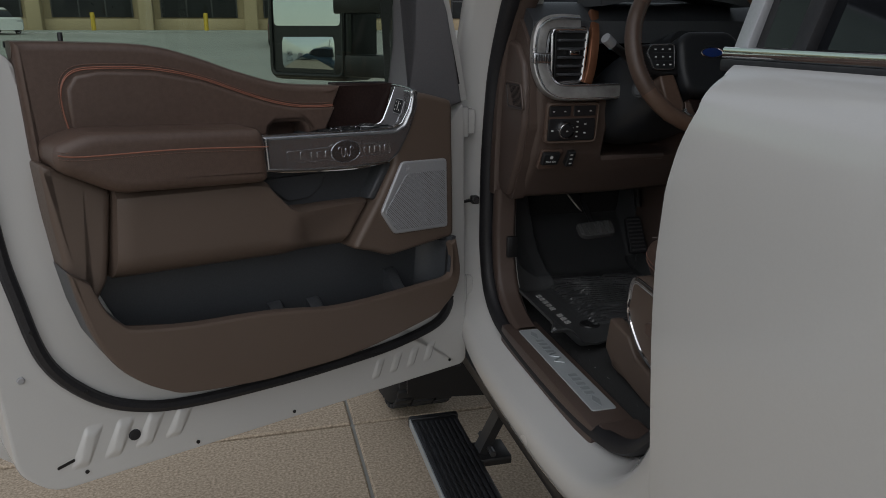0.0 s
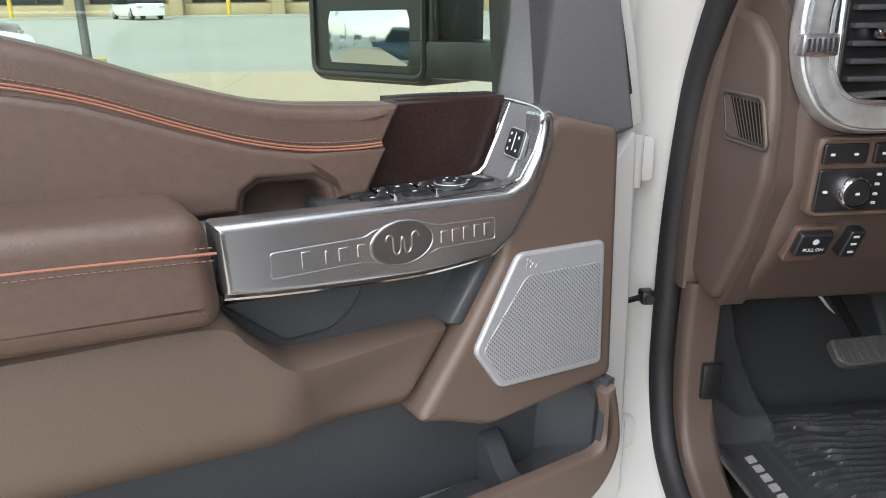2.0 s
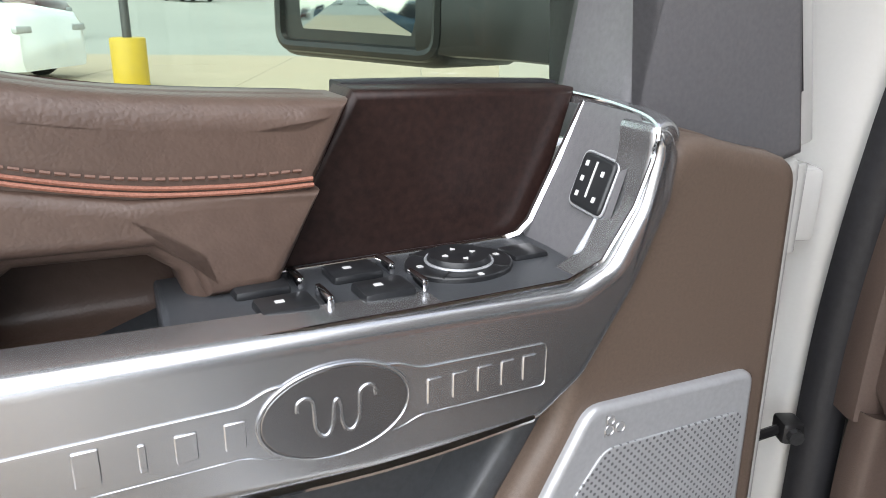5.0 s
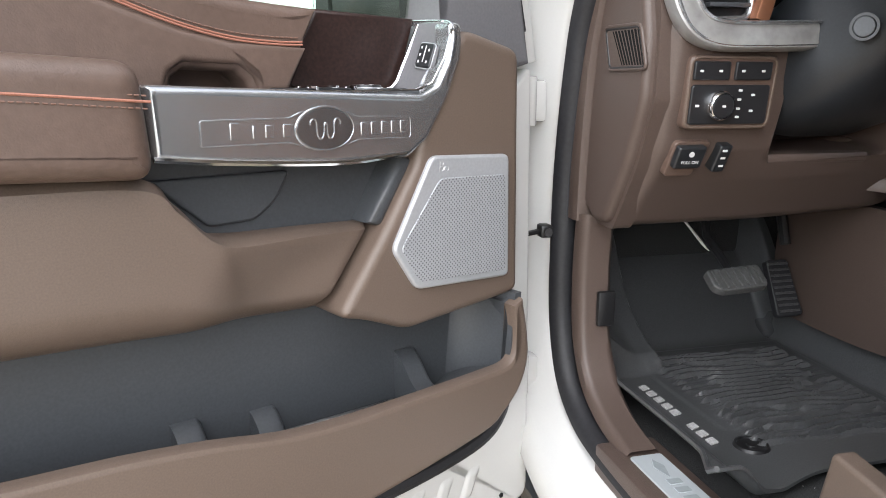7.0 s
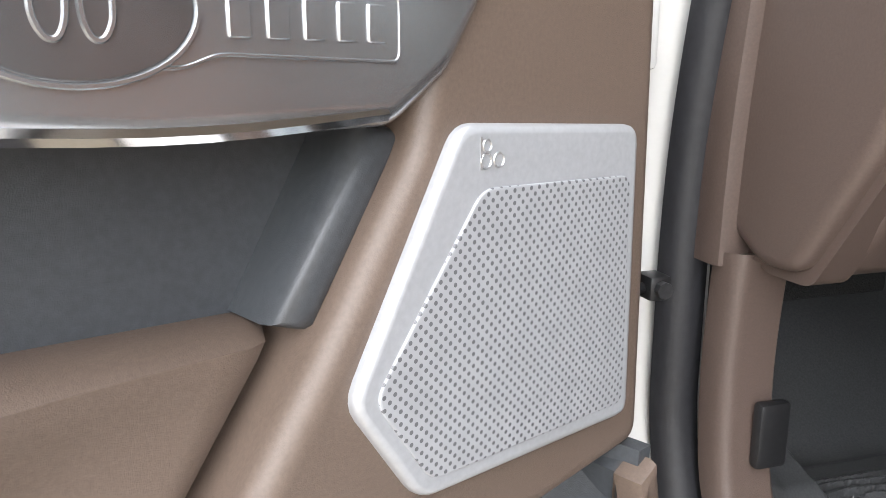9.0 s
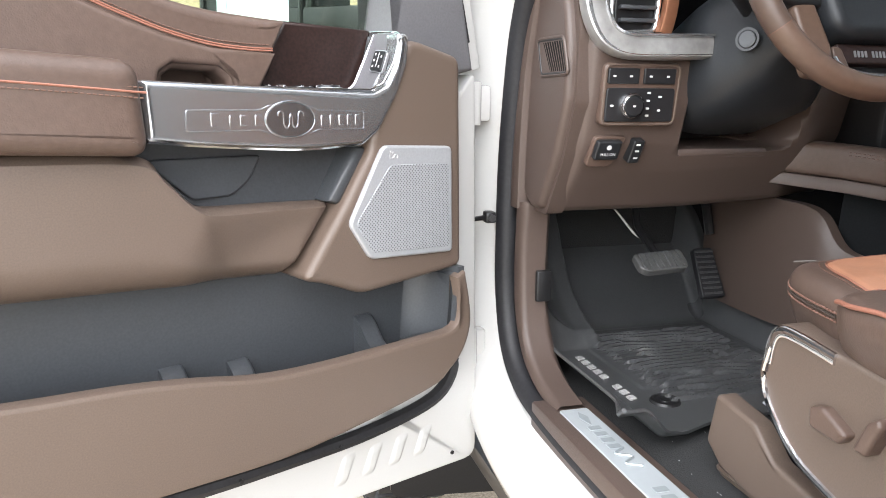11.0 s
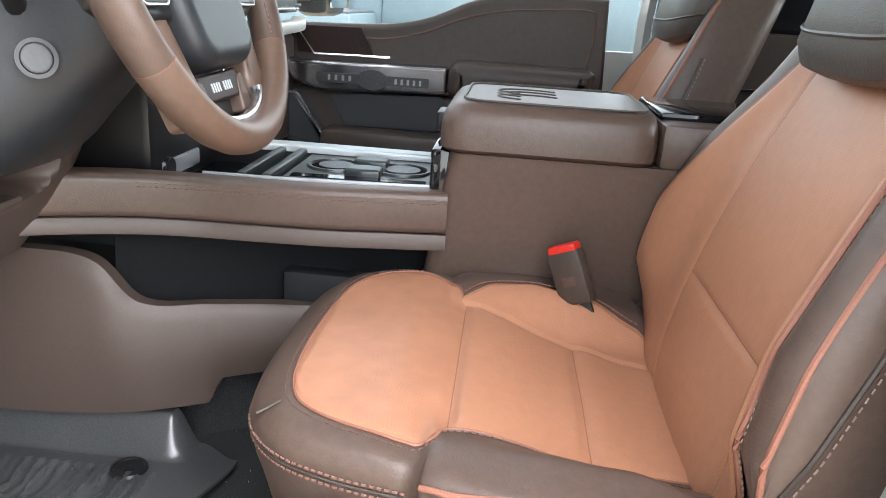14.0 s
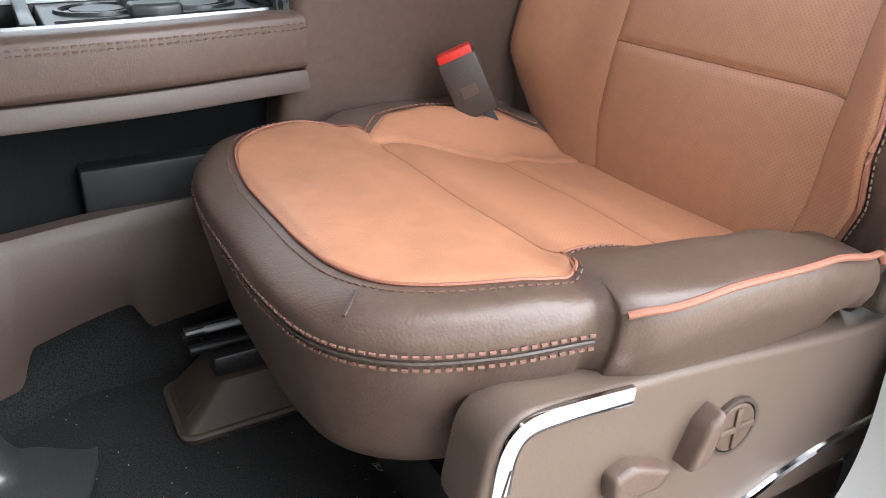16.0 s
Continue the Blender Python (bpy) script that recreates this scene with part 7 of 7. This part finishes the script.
part("side_panel", surface(len(sl) - 1, 14, side_pt, (0.02, 0.0, 0.0)), SHADEBROWN, cons, "brown lower side panel")
part("tunnel", prism([(1.36, 0.3), (1.36, 1.45), (1.30, 1.56), (1.275, 1.62), (1.27, 2.0), (1.60, 2.0), (1.60, 0.3)], 0.80, 1.05, I4), CARPET, cons, "carpeted tunnel")

rl = random.Random(5)
bm = bmesh.new()
for i in range(90):
    x, y = rl.uniform(0.80, 1.34), rl.uniform(1.08, 1.48)
    a0, k = rl.uniform(0, 6.28), rl.uniform(0.0006, 0.0028)
    tube([(x, y, 0.8565), (x + k * math.cos(a0), y + k * math.sin(a0), 0.8572)], 0.00028, 4, bm=bm)
for j in range(7):
    pts = [(1.083 - 0.008 * i + rl.uniform(-0.003, 0.003), 1.199 - 0.005 * i + rl.uniform(-0.004, 0.004), 0.8575 + rl.uniform(0, 0.003)) for i in range(4 + j)]
    tube(curve(pts, 4), 0.00022, 4, bm=bm)
whole("lint", bm, PAPER, "pale lint and thread scraps on the black carpet", "lint", kind="stuff")

# ---------------------------------------------------------------- passenger door, shut
pdoor = thing("passenger_door", "closed passenger door with brown trim", "car door")
PF = axes((2.13, 0, 0), (0, 1, 0), (0, 0, 1), (-1, 0, 0))
pb_ = [(0.89, 1.548), (1.03, 1.545), (1.15, 1.537), (1.21, 1.522), (1.285, 1.488), (1.36, 1.468), (1.44, 1.460), (1.62, 1.452)]
# Darker leather than the driver's door puts the far side's shade into colour.
part("upper_trim", prism([*plan(pb_, 4), (1.64, 1.30), (0.88, 1.30)], -0.05, 0.01, PF, 0.012, 3), DARKHIDE, pdoor, "brown leather upper trim, darkened for shade")
ps = plan([(0.925, 1.40), (0.915, 1.50), (0.935, 1.522), (1.03, 1.518), (1.13, 1.508), (1.22, 1.485), (1.30, 1.452), (1.38, 1.432), (1.44, 1.428)], 5)
part("piping", tube([PF @ Vector((y, z, 0.011)) for y, z in ps], 0.0022, 6), BROWNTHREAD, pdoor)
part("wood_inlay", prism([(1.45, 1.452), (1.61, 1.448), (1.60, 1.388), (1.415, 1.382)], 0.0, 0.014, PF, 0.003), WOOD, pdoor)
part("inlay_edge", tube([PF @ Vector(p) for p in ((1.38, 1.388, 0.018), (1.56, 1.386, 0.018), (1.60, 1.44, 0.018))], 0.003, 6), CHROME, pdoor)
# Same satin metal, darkened in colour to hold its dim reflections.
pbz = part("pull_bezel", prism(rounded([(1.24, 1.378), (1.60, 1.372), (1.66, 1.44), (1.64, 1.40), (1.60, 1.33), (1.53, 1.308), (1.24, 1.318)], 0.008), 0.0, 0.075, PF, 0.006, 3), brushed("dim_reflection_bezel", (0.34, 0.345, 0.36), 0.16, "y", 0.95), pdoor, "polished metal pull bezel")
part("badge_bar", prism(rounded([(1.28, 1.352), (1.54, 1.350), (1.54, 1.328), (1.28, 1.330)], 0.004), 0.074, 0.077, PF, 0.001), STEEL, pbz)
part("badge_oval", prism([(1.41 + 0.036 * math.cos(a), 1.340 + 0.023 * math.sin(a)) for a in [i * math.pi / 16 for i in range(32)]], 0.074, 0.079, PF, 0.001), STEEL, pbz)
for y in [1.30 + 0.014 * i for i in range(5)] + [1.462 + 0.016 * i for i in range(4)]:
    part("letter", prism(rounded([(y - 0.0028, 1.334), (y + 0.0028, 1.334), (y + 0.0028, 1.346), (y - 0.0028, 1.346)], 0.001, 1), 0.076, 0.0785, PF), RIM, pbz)
part("armrest", prism(rounded([(0.905, 1.395), (1.235, 1.395), (1.24, 1.315), (0.93, 1.305)], 0.025), 0.0, 0.10, PF, 0.03, 5), DARKHIDE, pdoor, "brown leather armrest, darkened for shade")
part("lower_trim", prism(rounded([(0.88, 1.31), (1.70, 1.31), (1.70, 0.90), (0.90, 0.90)], 0.03), -0.05, 0.03, PF, 0.012), DARKHIDE, pdoor, "brown lower trim, darkened for shade")
part("map_pocket", prism(rounded([(1.25, 1.31), (1.52, 1.30), (1.48, 1.225), (1.26, 1.225)], 0.01), 0.02, 0.034, PF, 0.002), CHAR, pdoor)
part("pocket_lip", block(-0.10 + 2.13 - 0.02, 2.10, 1.20, 1.52, 1.15, 1.225, 0.01), DARKHIDE, pdoor)
part("speaker_surround", prism(rounded([(1.50, 1.17), (1.66, 1.20), (1.66, 1.30), (1.585, 1.30)], 0.012), 0.02, 0.075, PF, 0.01), CHAR, pdoor)
part("speaker_rim", tube([PF @ Vector((p.x, p.y, 0.076)) for p in rounded([(1.50, 1.17), (1.66, 1.20), (1.66, 1.30), (1.585, 1.30)], 0.012)], 0.004, 6, True, up=(1, 0, 0)), SATIN, pdoor)
part("shell", block(2.165, 2.20, 0.90, 1.95, 0.80, 1.45, 0.01), PAINT, pdoor)
pm = thing("passenger_mirror", "black towing mirror outside the passenger window", "wing mirror")
part("housing", block(2.42, 2.66, 1.60, 1.70, 1.46, 1.86, 0.03), BLACK, pm)
part("glass", prism(rounded([(2.44, 1.485), (2.64, 1.485), (2.64, 1.60), (2.44, 1.60)], 0.015), 1.602, 1.597, XZ), MIRROR, pm)
part("glass", prism(rounded([(2.44, 1.62), (2.64, 1.62), (2.64, 1.84), (2.44, 1.84)], 0.015), 1.602, 1.597, XZ), MIRROR, pm)
part("arm", block(2.23, 2.44, 1.64, 1.69, 1.50, 1.57, 0.012), BLACK, pm)
# back seat and rear far door behind the front seats, shade put into colour
rb = thing("rear_bench", "leather rear bench, its shade put into a dark colour", "rear bench")
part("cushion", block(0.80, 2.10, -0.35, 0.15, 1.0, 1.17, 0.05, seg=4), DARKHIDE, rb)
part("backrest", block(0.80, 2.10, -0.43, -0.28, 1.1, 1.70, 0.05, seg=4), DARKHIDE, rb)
rd_ = thing("rear_far_door", "closed rear passenger door, trim darkened for shade", "car door")
part("trim", block(2.10, 2.17, -0.40, 0.68, 0.90, 1.50, 0.02), DARKHIDE, rd_)
part("chrome_strip", block(2.085, 2.10, 0.20, 0.60, 1.372, 1.38, 0.003), CHROME, rd_, "chrome strip")

# ---------------------------------------------------------------- outside, low down
stepb = thing("running_board", "extended power running board with ribbed rubber tread", "running board")
part("board", block(0.520, 0.672, -0.6, 2.03, 0.372, 0.398, 0.008), BLACK, stepb)
part("edge_strip", block(0.516, 0.5215, -0.6, 2.025, 0.374, 0.402, 0.002), SATIN_Y, stepb, "bright edge strip")
for i in range(9):
    x = 0.535 + 0.0155 * i
    part("tread_rib", block(x - 0.0045, x + 0.0045, -0.58, 2.0, 0.397, 0.403, 0.0015), RUBBER, stepb)
part("end_cap", block(0.516, 0.676, 2.022, 2.045, 0.368, 0.403, 0.006), BLACK, stepb)
for y in (1.80, 0.2):
    br = part("bracket", block(0.66, 0.76, y - 0.05, y + 0.05, 0.375, 0.40, 0.004), BLACK, stepb)
    part("swing_arm", sweep([(0.68, y, 0.40), (0.74, y, 0.52), (0.78, y, 0.64)], [(-0.025, -0.012), (0.025, -0.012), (0.025, 0.012), (-0.025, 0.012)]), BLACK, stepb)
    part("pivot_pin", tube([(0.70, y - 0.06, 0.42), (0.70, y + 0.06, 0.42)], 0.009, 8), STEEL, stepb)
flap = thing("mud_flap", "black rubber mud flap behind the front wheel", "mud flap")
part("sheet", prism(rounded([(0.555, 0.36), (0.93, 0.33), (0.95, 0.42), (0.95, 0.76), (0.56, 0.78)], 0.03), 2.24, 2.25, XZ, 0.002), BLACK, flap)
for i in range(4):
    part("blank_letter", block(0.66 + 0.05 * i, 0.695 + 0.05 * i, 2.236, 2.241, 0.46, 0.49, 0.002), RUBBER, flap)
wl = thing("front_wheel", "knobbly black tyre on the truck's front wheel", "wheel", pose(0.53, 2.78, 0.52, 0, 90, 0))
ty = part("tyre", lathe([(0.25, 0.0), (0.30, -0.005), (0.37, 0.005), (0.405, 0.03), (0.415, 0.06), (0.415, 0.22), (0.405, 0.25), (0.37, 0.275), (0.25, 0.28)], I4, 64), TYRE, wl)
for i in range(40):
    a = 2 * math.pi * i / 40
    for h0, h1, da in ((0.03, 0.09, 0.0), (0.10, 0.18, 0.08), (0.19, 0.25, 0.0)):
        part("tread_block", block(0.41, 0.428, -0.022, 0.022, h0, h1, 0.004, Matrix.Rotation(a + da, 4, "Z")), TYRE, ty)
part("rim", lathe([(0.05, 0.06), (0.18, 0.04), (0.24, 0.01), (0.25, 0.0), (0.25, 0.25)], I4, 40), RIM, wl)

# ---------------------------------------------------------------- distance: car park, shops, trees
shop = thing("shop_building", "long beige shop front with dark windows and columns", "shop building", pose(-6, 58, GZ + 0.95))
part("wall", block(-60, 60, 0.5, 14, 0, 7.5, 0.05), BEIGE, shop, "beige rendered wall")
part("parapet", block(-60.5, 60.5, -0.6, 1.0, 5.4, 8.2, 0.08), BEIGE, shop, "beige parapet")
part("plinth", block(-60, 60, 0.2, 0.5, 0, 0.9, 0.03), BEIGE, shop)
for i in range(17):
    x = -56 + 7.0 * i
    col = part("column", block(x - 0.45, x + 0.45, -0.6, 0.3, 0, 5.5, 0.06), BEIGE, shop, "beige square column")
    w = part("shop_window", block(x + 0.9, x + 6.1, 0.38, 0.52, 1.0, 4.9, 0.03), WINDOWS, shop, "dark shop window")
    for k in range(4):
        part("mullion", block(x + 0.9 + 1.7 * k, x + 1.0 + 1.7 * k, 0.34, 0.40, 1.0, 4.9, 0.01), STEEL, w)
    part("transom", block(x + 0.9, x + 6.1, 0.34, 0.40, 2.2, 2.3, 0.01), STEEL, w)
whole("shop_pavement", block(-70, 60, 54, 58.6, GZ + 0.9, GZ + 1.10, 0.03), LOT, "raised pale kerb before the shops", "pavement", kind="structure")
for i in range(12):
    x = -37.0 + 7.0 * i
    whole("bollard", disc(0.14, 1.15, axes((x, 55.0, GZ + 1.08), (1, 0, 0), (0, 1, 0), (0, 0, 1)), 20, 0.05), YELLOW, "yellow painted steel bollard before the shops", "bollard", "bollards before the shops")
base = thing("lamp_base", "yellow painted concrete lamp base in the car park", "lamp base", pose(-4.2, 13.6, GZ))
part("drum", disc(0.27, 0.75, I4, 32, 0.03), YELLOW, base)
part("pole", disc(0.07, 7.0, Matrix.Translation((0, 0, 0.7)), 16), STEEL, base)


def car(name, paint, label, m, long=4.8, wide=1.85, high=1.45, suv=False, group=""):
    """A parked car: body by rings along its length, windows, wheels, lamps."""
    c = thing(name, label, "parked car", m, group)
    hl, hw = long / 2, wide / 2
    hood = 0.62 if not suv else 0.70
    secs = [(-hl, 0.55 * high, 0.85), (-hl + 0.12, 0.62 * high, 0.95), (-hl * 0.55, hood * high, 1.0), (0, hood * high, 1.0), (hl * 0.6, (hood + 0.02) * high, 1.0), (hl - 0.12, 0.62 * high, 0.96), (hl, 0.5 * high, 0.88)]
    rings = []
    for y, top, k in secs:
        z0 = 0.22
        rings.append([Vector((hw * k * a, y, z0 + (top - z0) * b)) for a, b in ((-0.94, 0), (-1, 0.15), (-1, 0.6), (-0.96, 0.9), (-0.86, 1), (0.86, 1), (0.96, 0.9), (1, 0.6), (1, 0.15), (0.94, 0))])
    part("body", rings_loft(rings), paint, c)
    zc = hood * high - 0.02
    y0, y1 = (-hl * 0.48, hl * 0.62) if not suv else (-hl * 0.42, hl * 0.93)
    cab_r = [[Vector((hw * k * sx, y, z)) for sx, y in ((-1, ya), (1, ya), (1, yb), (-1, yb))] for z, k, ya, yb in ((zc, 0.93, y0, y1), (zc + 0.8 * (high - zc), 0.80, y0 + 0.55, y1 - (0.45 if not suv else 0.15)), (high, 0.70, y0 + 0.75, y1 - (0.65 if not suv else 0.25)))]
    part("window_band", rings_loft(cab_r[:2]), CARGLASS, c, "dark car windows")
    part("roof", rings_loft([[p + Vector((0, 0, 0.0)) for p in cab_r[1]], cab_r[2]]), paint, c)
    for ya in (-hl * 0.62, hl * 0.58):
        for sx in (-1, 1):
            wh = part("wheel", lathe([(0.0, 0.02), (0.20, 0.0), (0.22, 0.02), (0.33, 0.02), (0.34, 0.06), (0.34, 0.18), (0.2, 0.2)], axes((sx * hw * 1.01, ya, 0.34), (0, 1, 0), (0, 0, 1), (-sx, 0, 0)), 24), TYRE, c)
            part("rim", disc(0.21, 0.012, axes((sx * hw * 1.0 + sx * 0.012, ya, 0.34), (0, 1, 0), (0, 0, 1), (-sx, 0, 0)), 20), RIM, wh)
    for sx in (-1, 1):
        part("headlight", block(sx * hw * 0.72 - 0.18, sx * hw * 0.72 + 0.18, -hl - 0.01, -hl + 0.1, 0.50 * high - 0.08, 0.50 * high + 0.03, 0.02), SILVER, c)
        part("tail_light", block(sx * hw * 0.76 - 0.14, sx * hw * 0.76 + 0.14, hl - 0.1, hl + 0.01, 0.48 * high - 0.05, 0.48 * high + 0.08, 0.02), RED, c)
    return c


car("parked_sedan", CARWHITE, "white sedan parked before the shops", pose(-13.6, 50, lot_z(50), 0, 0, 35))
car("parked_suv", CARWHITE, "white sport utility car parked across the lot", pose(-8.0, 14.6, GZ, 0, 0, 80), 4.9, 1.95, 1.75, True)
car("parked_suv", CARDARK, "dark car parked far across the lot", pose(-12.5, 24.5, lot_z(24.5), 0, 0, 85), 5.0, 1.95, 1.75, True)
car("parked_pickup", CARDARK, "dark red pickup parked behind the mirror", pose(2.5, 38, lot_z(38), 0, 0, 175), 5.4, 2.0, 1.8, True)
car("parked_suv", CARBLUE, "blue grey boxy sport utility car parked to the side", pose(-17, -1.0, GZ, 0, 0, 200), 4.6, 1.95, 1.85, True)
for i in range(12):
    car("parked_car", (CARWHITE, CARBLUE, CARDARK, CARWHITE)[i % 4], "car in a distant parked row", pose(-46 + 2 * (i % 2), -22 + 3.6 * i, GZ, 0, 0, 88), 4.6, 1.85, 1.5 + 0.2 * (i % 2), i % 2 == 0, "distant parked row")
CARTGREY = mat("cart_blue_grey", (0.10, 0.14, 0.16), 0.45, 0.1, 60, 0.06, stain=0.2)
cart = thing("utility_truck", "blue grey flatbed utility truck with a boxy cab", "parked truck")
part("bed", block(5.85, 7.5, 2.25, 4.4, 0.75, 1.40, 0.03), CARTGREY, cart, "flat dark bed")
part("bed_cover", block(5.87, 7.48, 2.27, 4.38, 1.395, 1.412, 0.005), CHAR, cart)
part("cab", block(6.9, 8.4, -1.2, 2.5, 0.75, 1.76, 0.08, seg=3), CARTGREY, cart, "boxy blue grey cab")
for y0, y1 in ((0.9, 2.2), (-0.8, 0.6)):
    part("cab_panel", block(6.885, 6.91, y0, y1, 1.20, 1.66, 0.02), CARTGREY, cart, "pressed side panel")
for y in (3.6, -0.5):
    part("wheel", disc(0.36, 0.24, axes((5.95, y, GZ + 0.36), (0, 1, 0), (0, 0, 1), (1, 0, 0)), 28, 0.03), TYRE, cart)
    part("wheel", disc(0.36, 0.24, axes((7.4, y, GZ + 0.36), (0, 1, 0), (0, 0, 1), (1, 0, 0)), 28, 0.03), TYRE, cart)
part("chassis", block(6.0, 8.2, -1.0, 4.2, 0.42, 0.78, 0.03), BLACK, cart)
whole("yellow_tub", lathe([(0.0, 0.0), (0.055, 0.0), (0.06, 0.045), (0.0, 0.05)], axes((5.95, 3.18, 1.412), (1, 0, 0), (0, 1, 0), (0, 0, 1)), 20), YELLOW, "small yellow tub on the truck bed", "tub")
whole("red_cup", lathe([(0.0, 0.0), (0.035, 0.0), (0.042, 0.06), (0.0, 0.062)], axes((5.95, 2.88, 1.412), (1, 0, 0), (0, 1, 0), (0, 0, 1)), 20), RED, "small red cup on the truck bed", "cup")
whole("paper_packet", block(5.91, 5.97, 2.62, 2.80, 1.412, 1.445, 0.008), PAPER, "crumpled white paper packet on the truck bed", "packet")
car("parked_car", CARWHITE, "white car parked beyond the passenger window", pose(19.0, 2.0, GZ, 0, 0, 20), 4.8, 1.9, 1.6, True)
for x, y in ((-38, -8), (-44, 6), (-60, -20)):
    lp = thing("lot_lamp", "tall steel car park lamp post", "lamp post", pose(x, y, GZ), "car park lamps")
    part("post", disc(0.11, 9.0, I4, 12), STEEL, lp)
    part("lamp_head", block(-0.7, 0.7, -0.15, 0.15, 8.9, 9.1, 0.03), STEEL, lp)


def tree(x, y, h, r, seed):
    """A tapered trunk with limbs and a ragged crown of many small leaf clumps."""
    rnd = random.Random(seed)
    t = thing("tree", "broad green leafy tree beyond the car park", "tree", pose(x, y, GZ), "trees beyond the car park")
    bm = bmesh.new()
    trunk = [Vector((0.15 * math.sin(i), 0.12 * math.cos(2 * i), h * 0.55 * i / 6)) for i in range(7)]
    rings_loft([[p + Vector((math.cos(a) * 0.25 * (1 - i / 9), math.sin(a) * 0.25 * (1 - i / 9), 0)) for a in [j * math.pi / 4 for j in range(8)]] for i, p in enumerate(trunk)], bm)
    for k in range(6):
        a = k * 1.05 + rnd.random()
        tube([trunk[3 + k % 3], trunk[3 + k % 3] + Vector((math.cos(a) * r * 0.4, math.sin(a) * r * 0.4, h * 0.15)), trunk[3 + k % 3] + Vector((math.cos(a) * r * 0.75, math.sin(a) * r * 0.75, h * 0.28))], 0.07, 6, bm=bm)
    part("trunk", bm, BARK, t)
    verts, faces = [], []
    lumps = [(rnd.uniform(-0.75, 0.75) * r, rnd.uniform(-0.75, 0.75) * r, h * rnd.uniform(0.2, 0.9), r * rnd.uniform(0.25, 0.5)) for _ in range(16)]
    for k in range(2600):
        cx, cy, cz, cr = lumps[k % 16]
        d = Vector((rnd.gauss(0, 1), rnd.gauss(0, 1), rnd.gauss(0, 1))).normalized() * cr * (0.55 + 0.5 * rnd.random())
        c = Vector((cx, cy, cz)) + d
        a, b = Vector((rnd.gauss(0, 1), rnd.gauss(0, 1), rnd.gauss(0, 1))).normalized(), Vector((rnd.gauss(0, 1), rnd.gauss(0, 1), rnd.gauss(0, 1))).normalized()
        s = rnd.uniform(0.10, 0.22)
        i0 = len(verts)
        verts += [c - a * s, c + b * s * 0.5, c + a * s, c - b * s * 0.5]
        faces.append((i0, i0 + 1, i0 + 2, i0 + 3))
    me = bpy.data.meshes.new("crown")
    me.from_pydata(verts, [], faces)
    me.materials.append(LEAF)
    cr_ = new("crown", me)
    cr_.parent = t


for i, (x, y, h, r) in enumerate(((26, 22, 9, 4.5), (30, 14, 10, 5), (33, 28, 10, 5), (28, 6, 9, 4.5), (38, 18, 11, 5.5), (34, -2, 10, 5), (22, 31, 9, 4.2), (27, 9.5, 7, 4), (29, 12, 8, 4.4), (26, 3, 7, 4), (32, 8, 9, 5), (24, 14, 6, 3.6))):
    tree(x, y, h, r, i)
# ---------------------------------------------------------------- paving slabs near the truck, one by one
slab_bm = block(-1.494, 1.494, -1.494, 1.494, -0.05, 0.0, 0.006, seg=1)
slab_me = bpy.data.meshes.new("slab")
slab_bm.to_mesh(slab_me)
slab_bm.free()
slab_me.materials.append(CONC)
paving = thing("paving", "tan washed concrete slabs with open joints", "pavement", kind="structure")
for i in range(-6, 6):
    for j in range(-6, 8):
        s_ = new("slab", slab_me)
        s_.parent = paving
        s_.location = (0.405 + 1.5 + 3 * i, 2.575 + 1.5 + 3 * j, GZ + 0.0015 * ((i * 7 + j * 5) % 3 - 1))
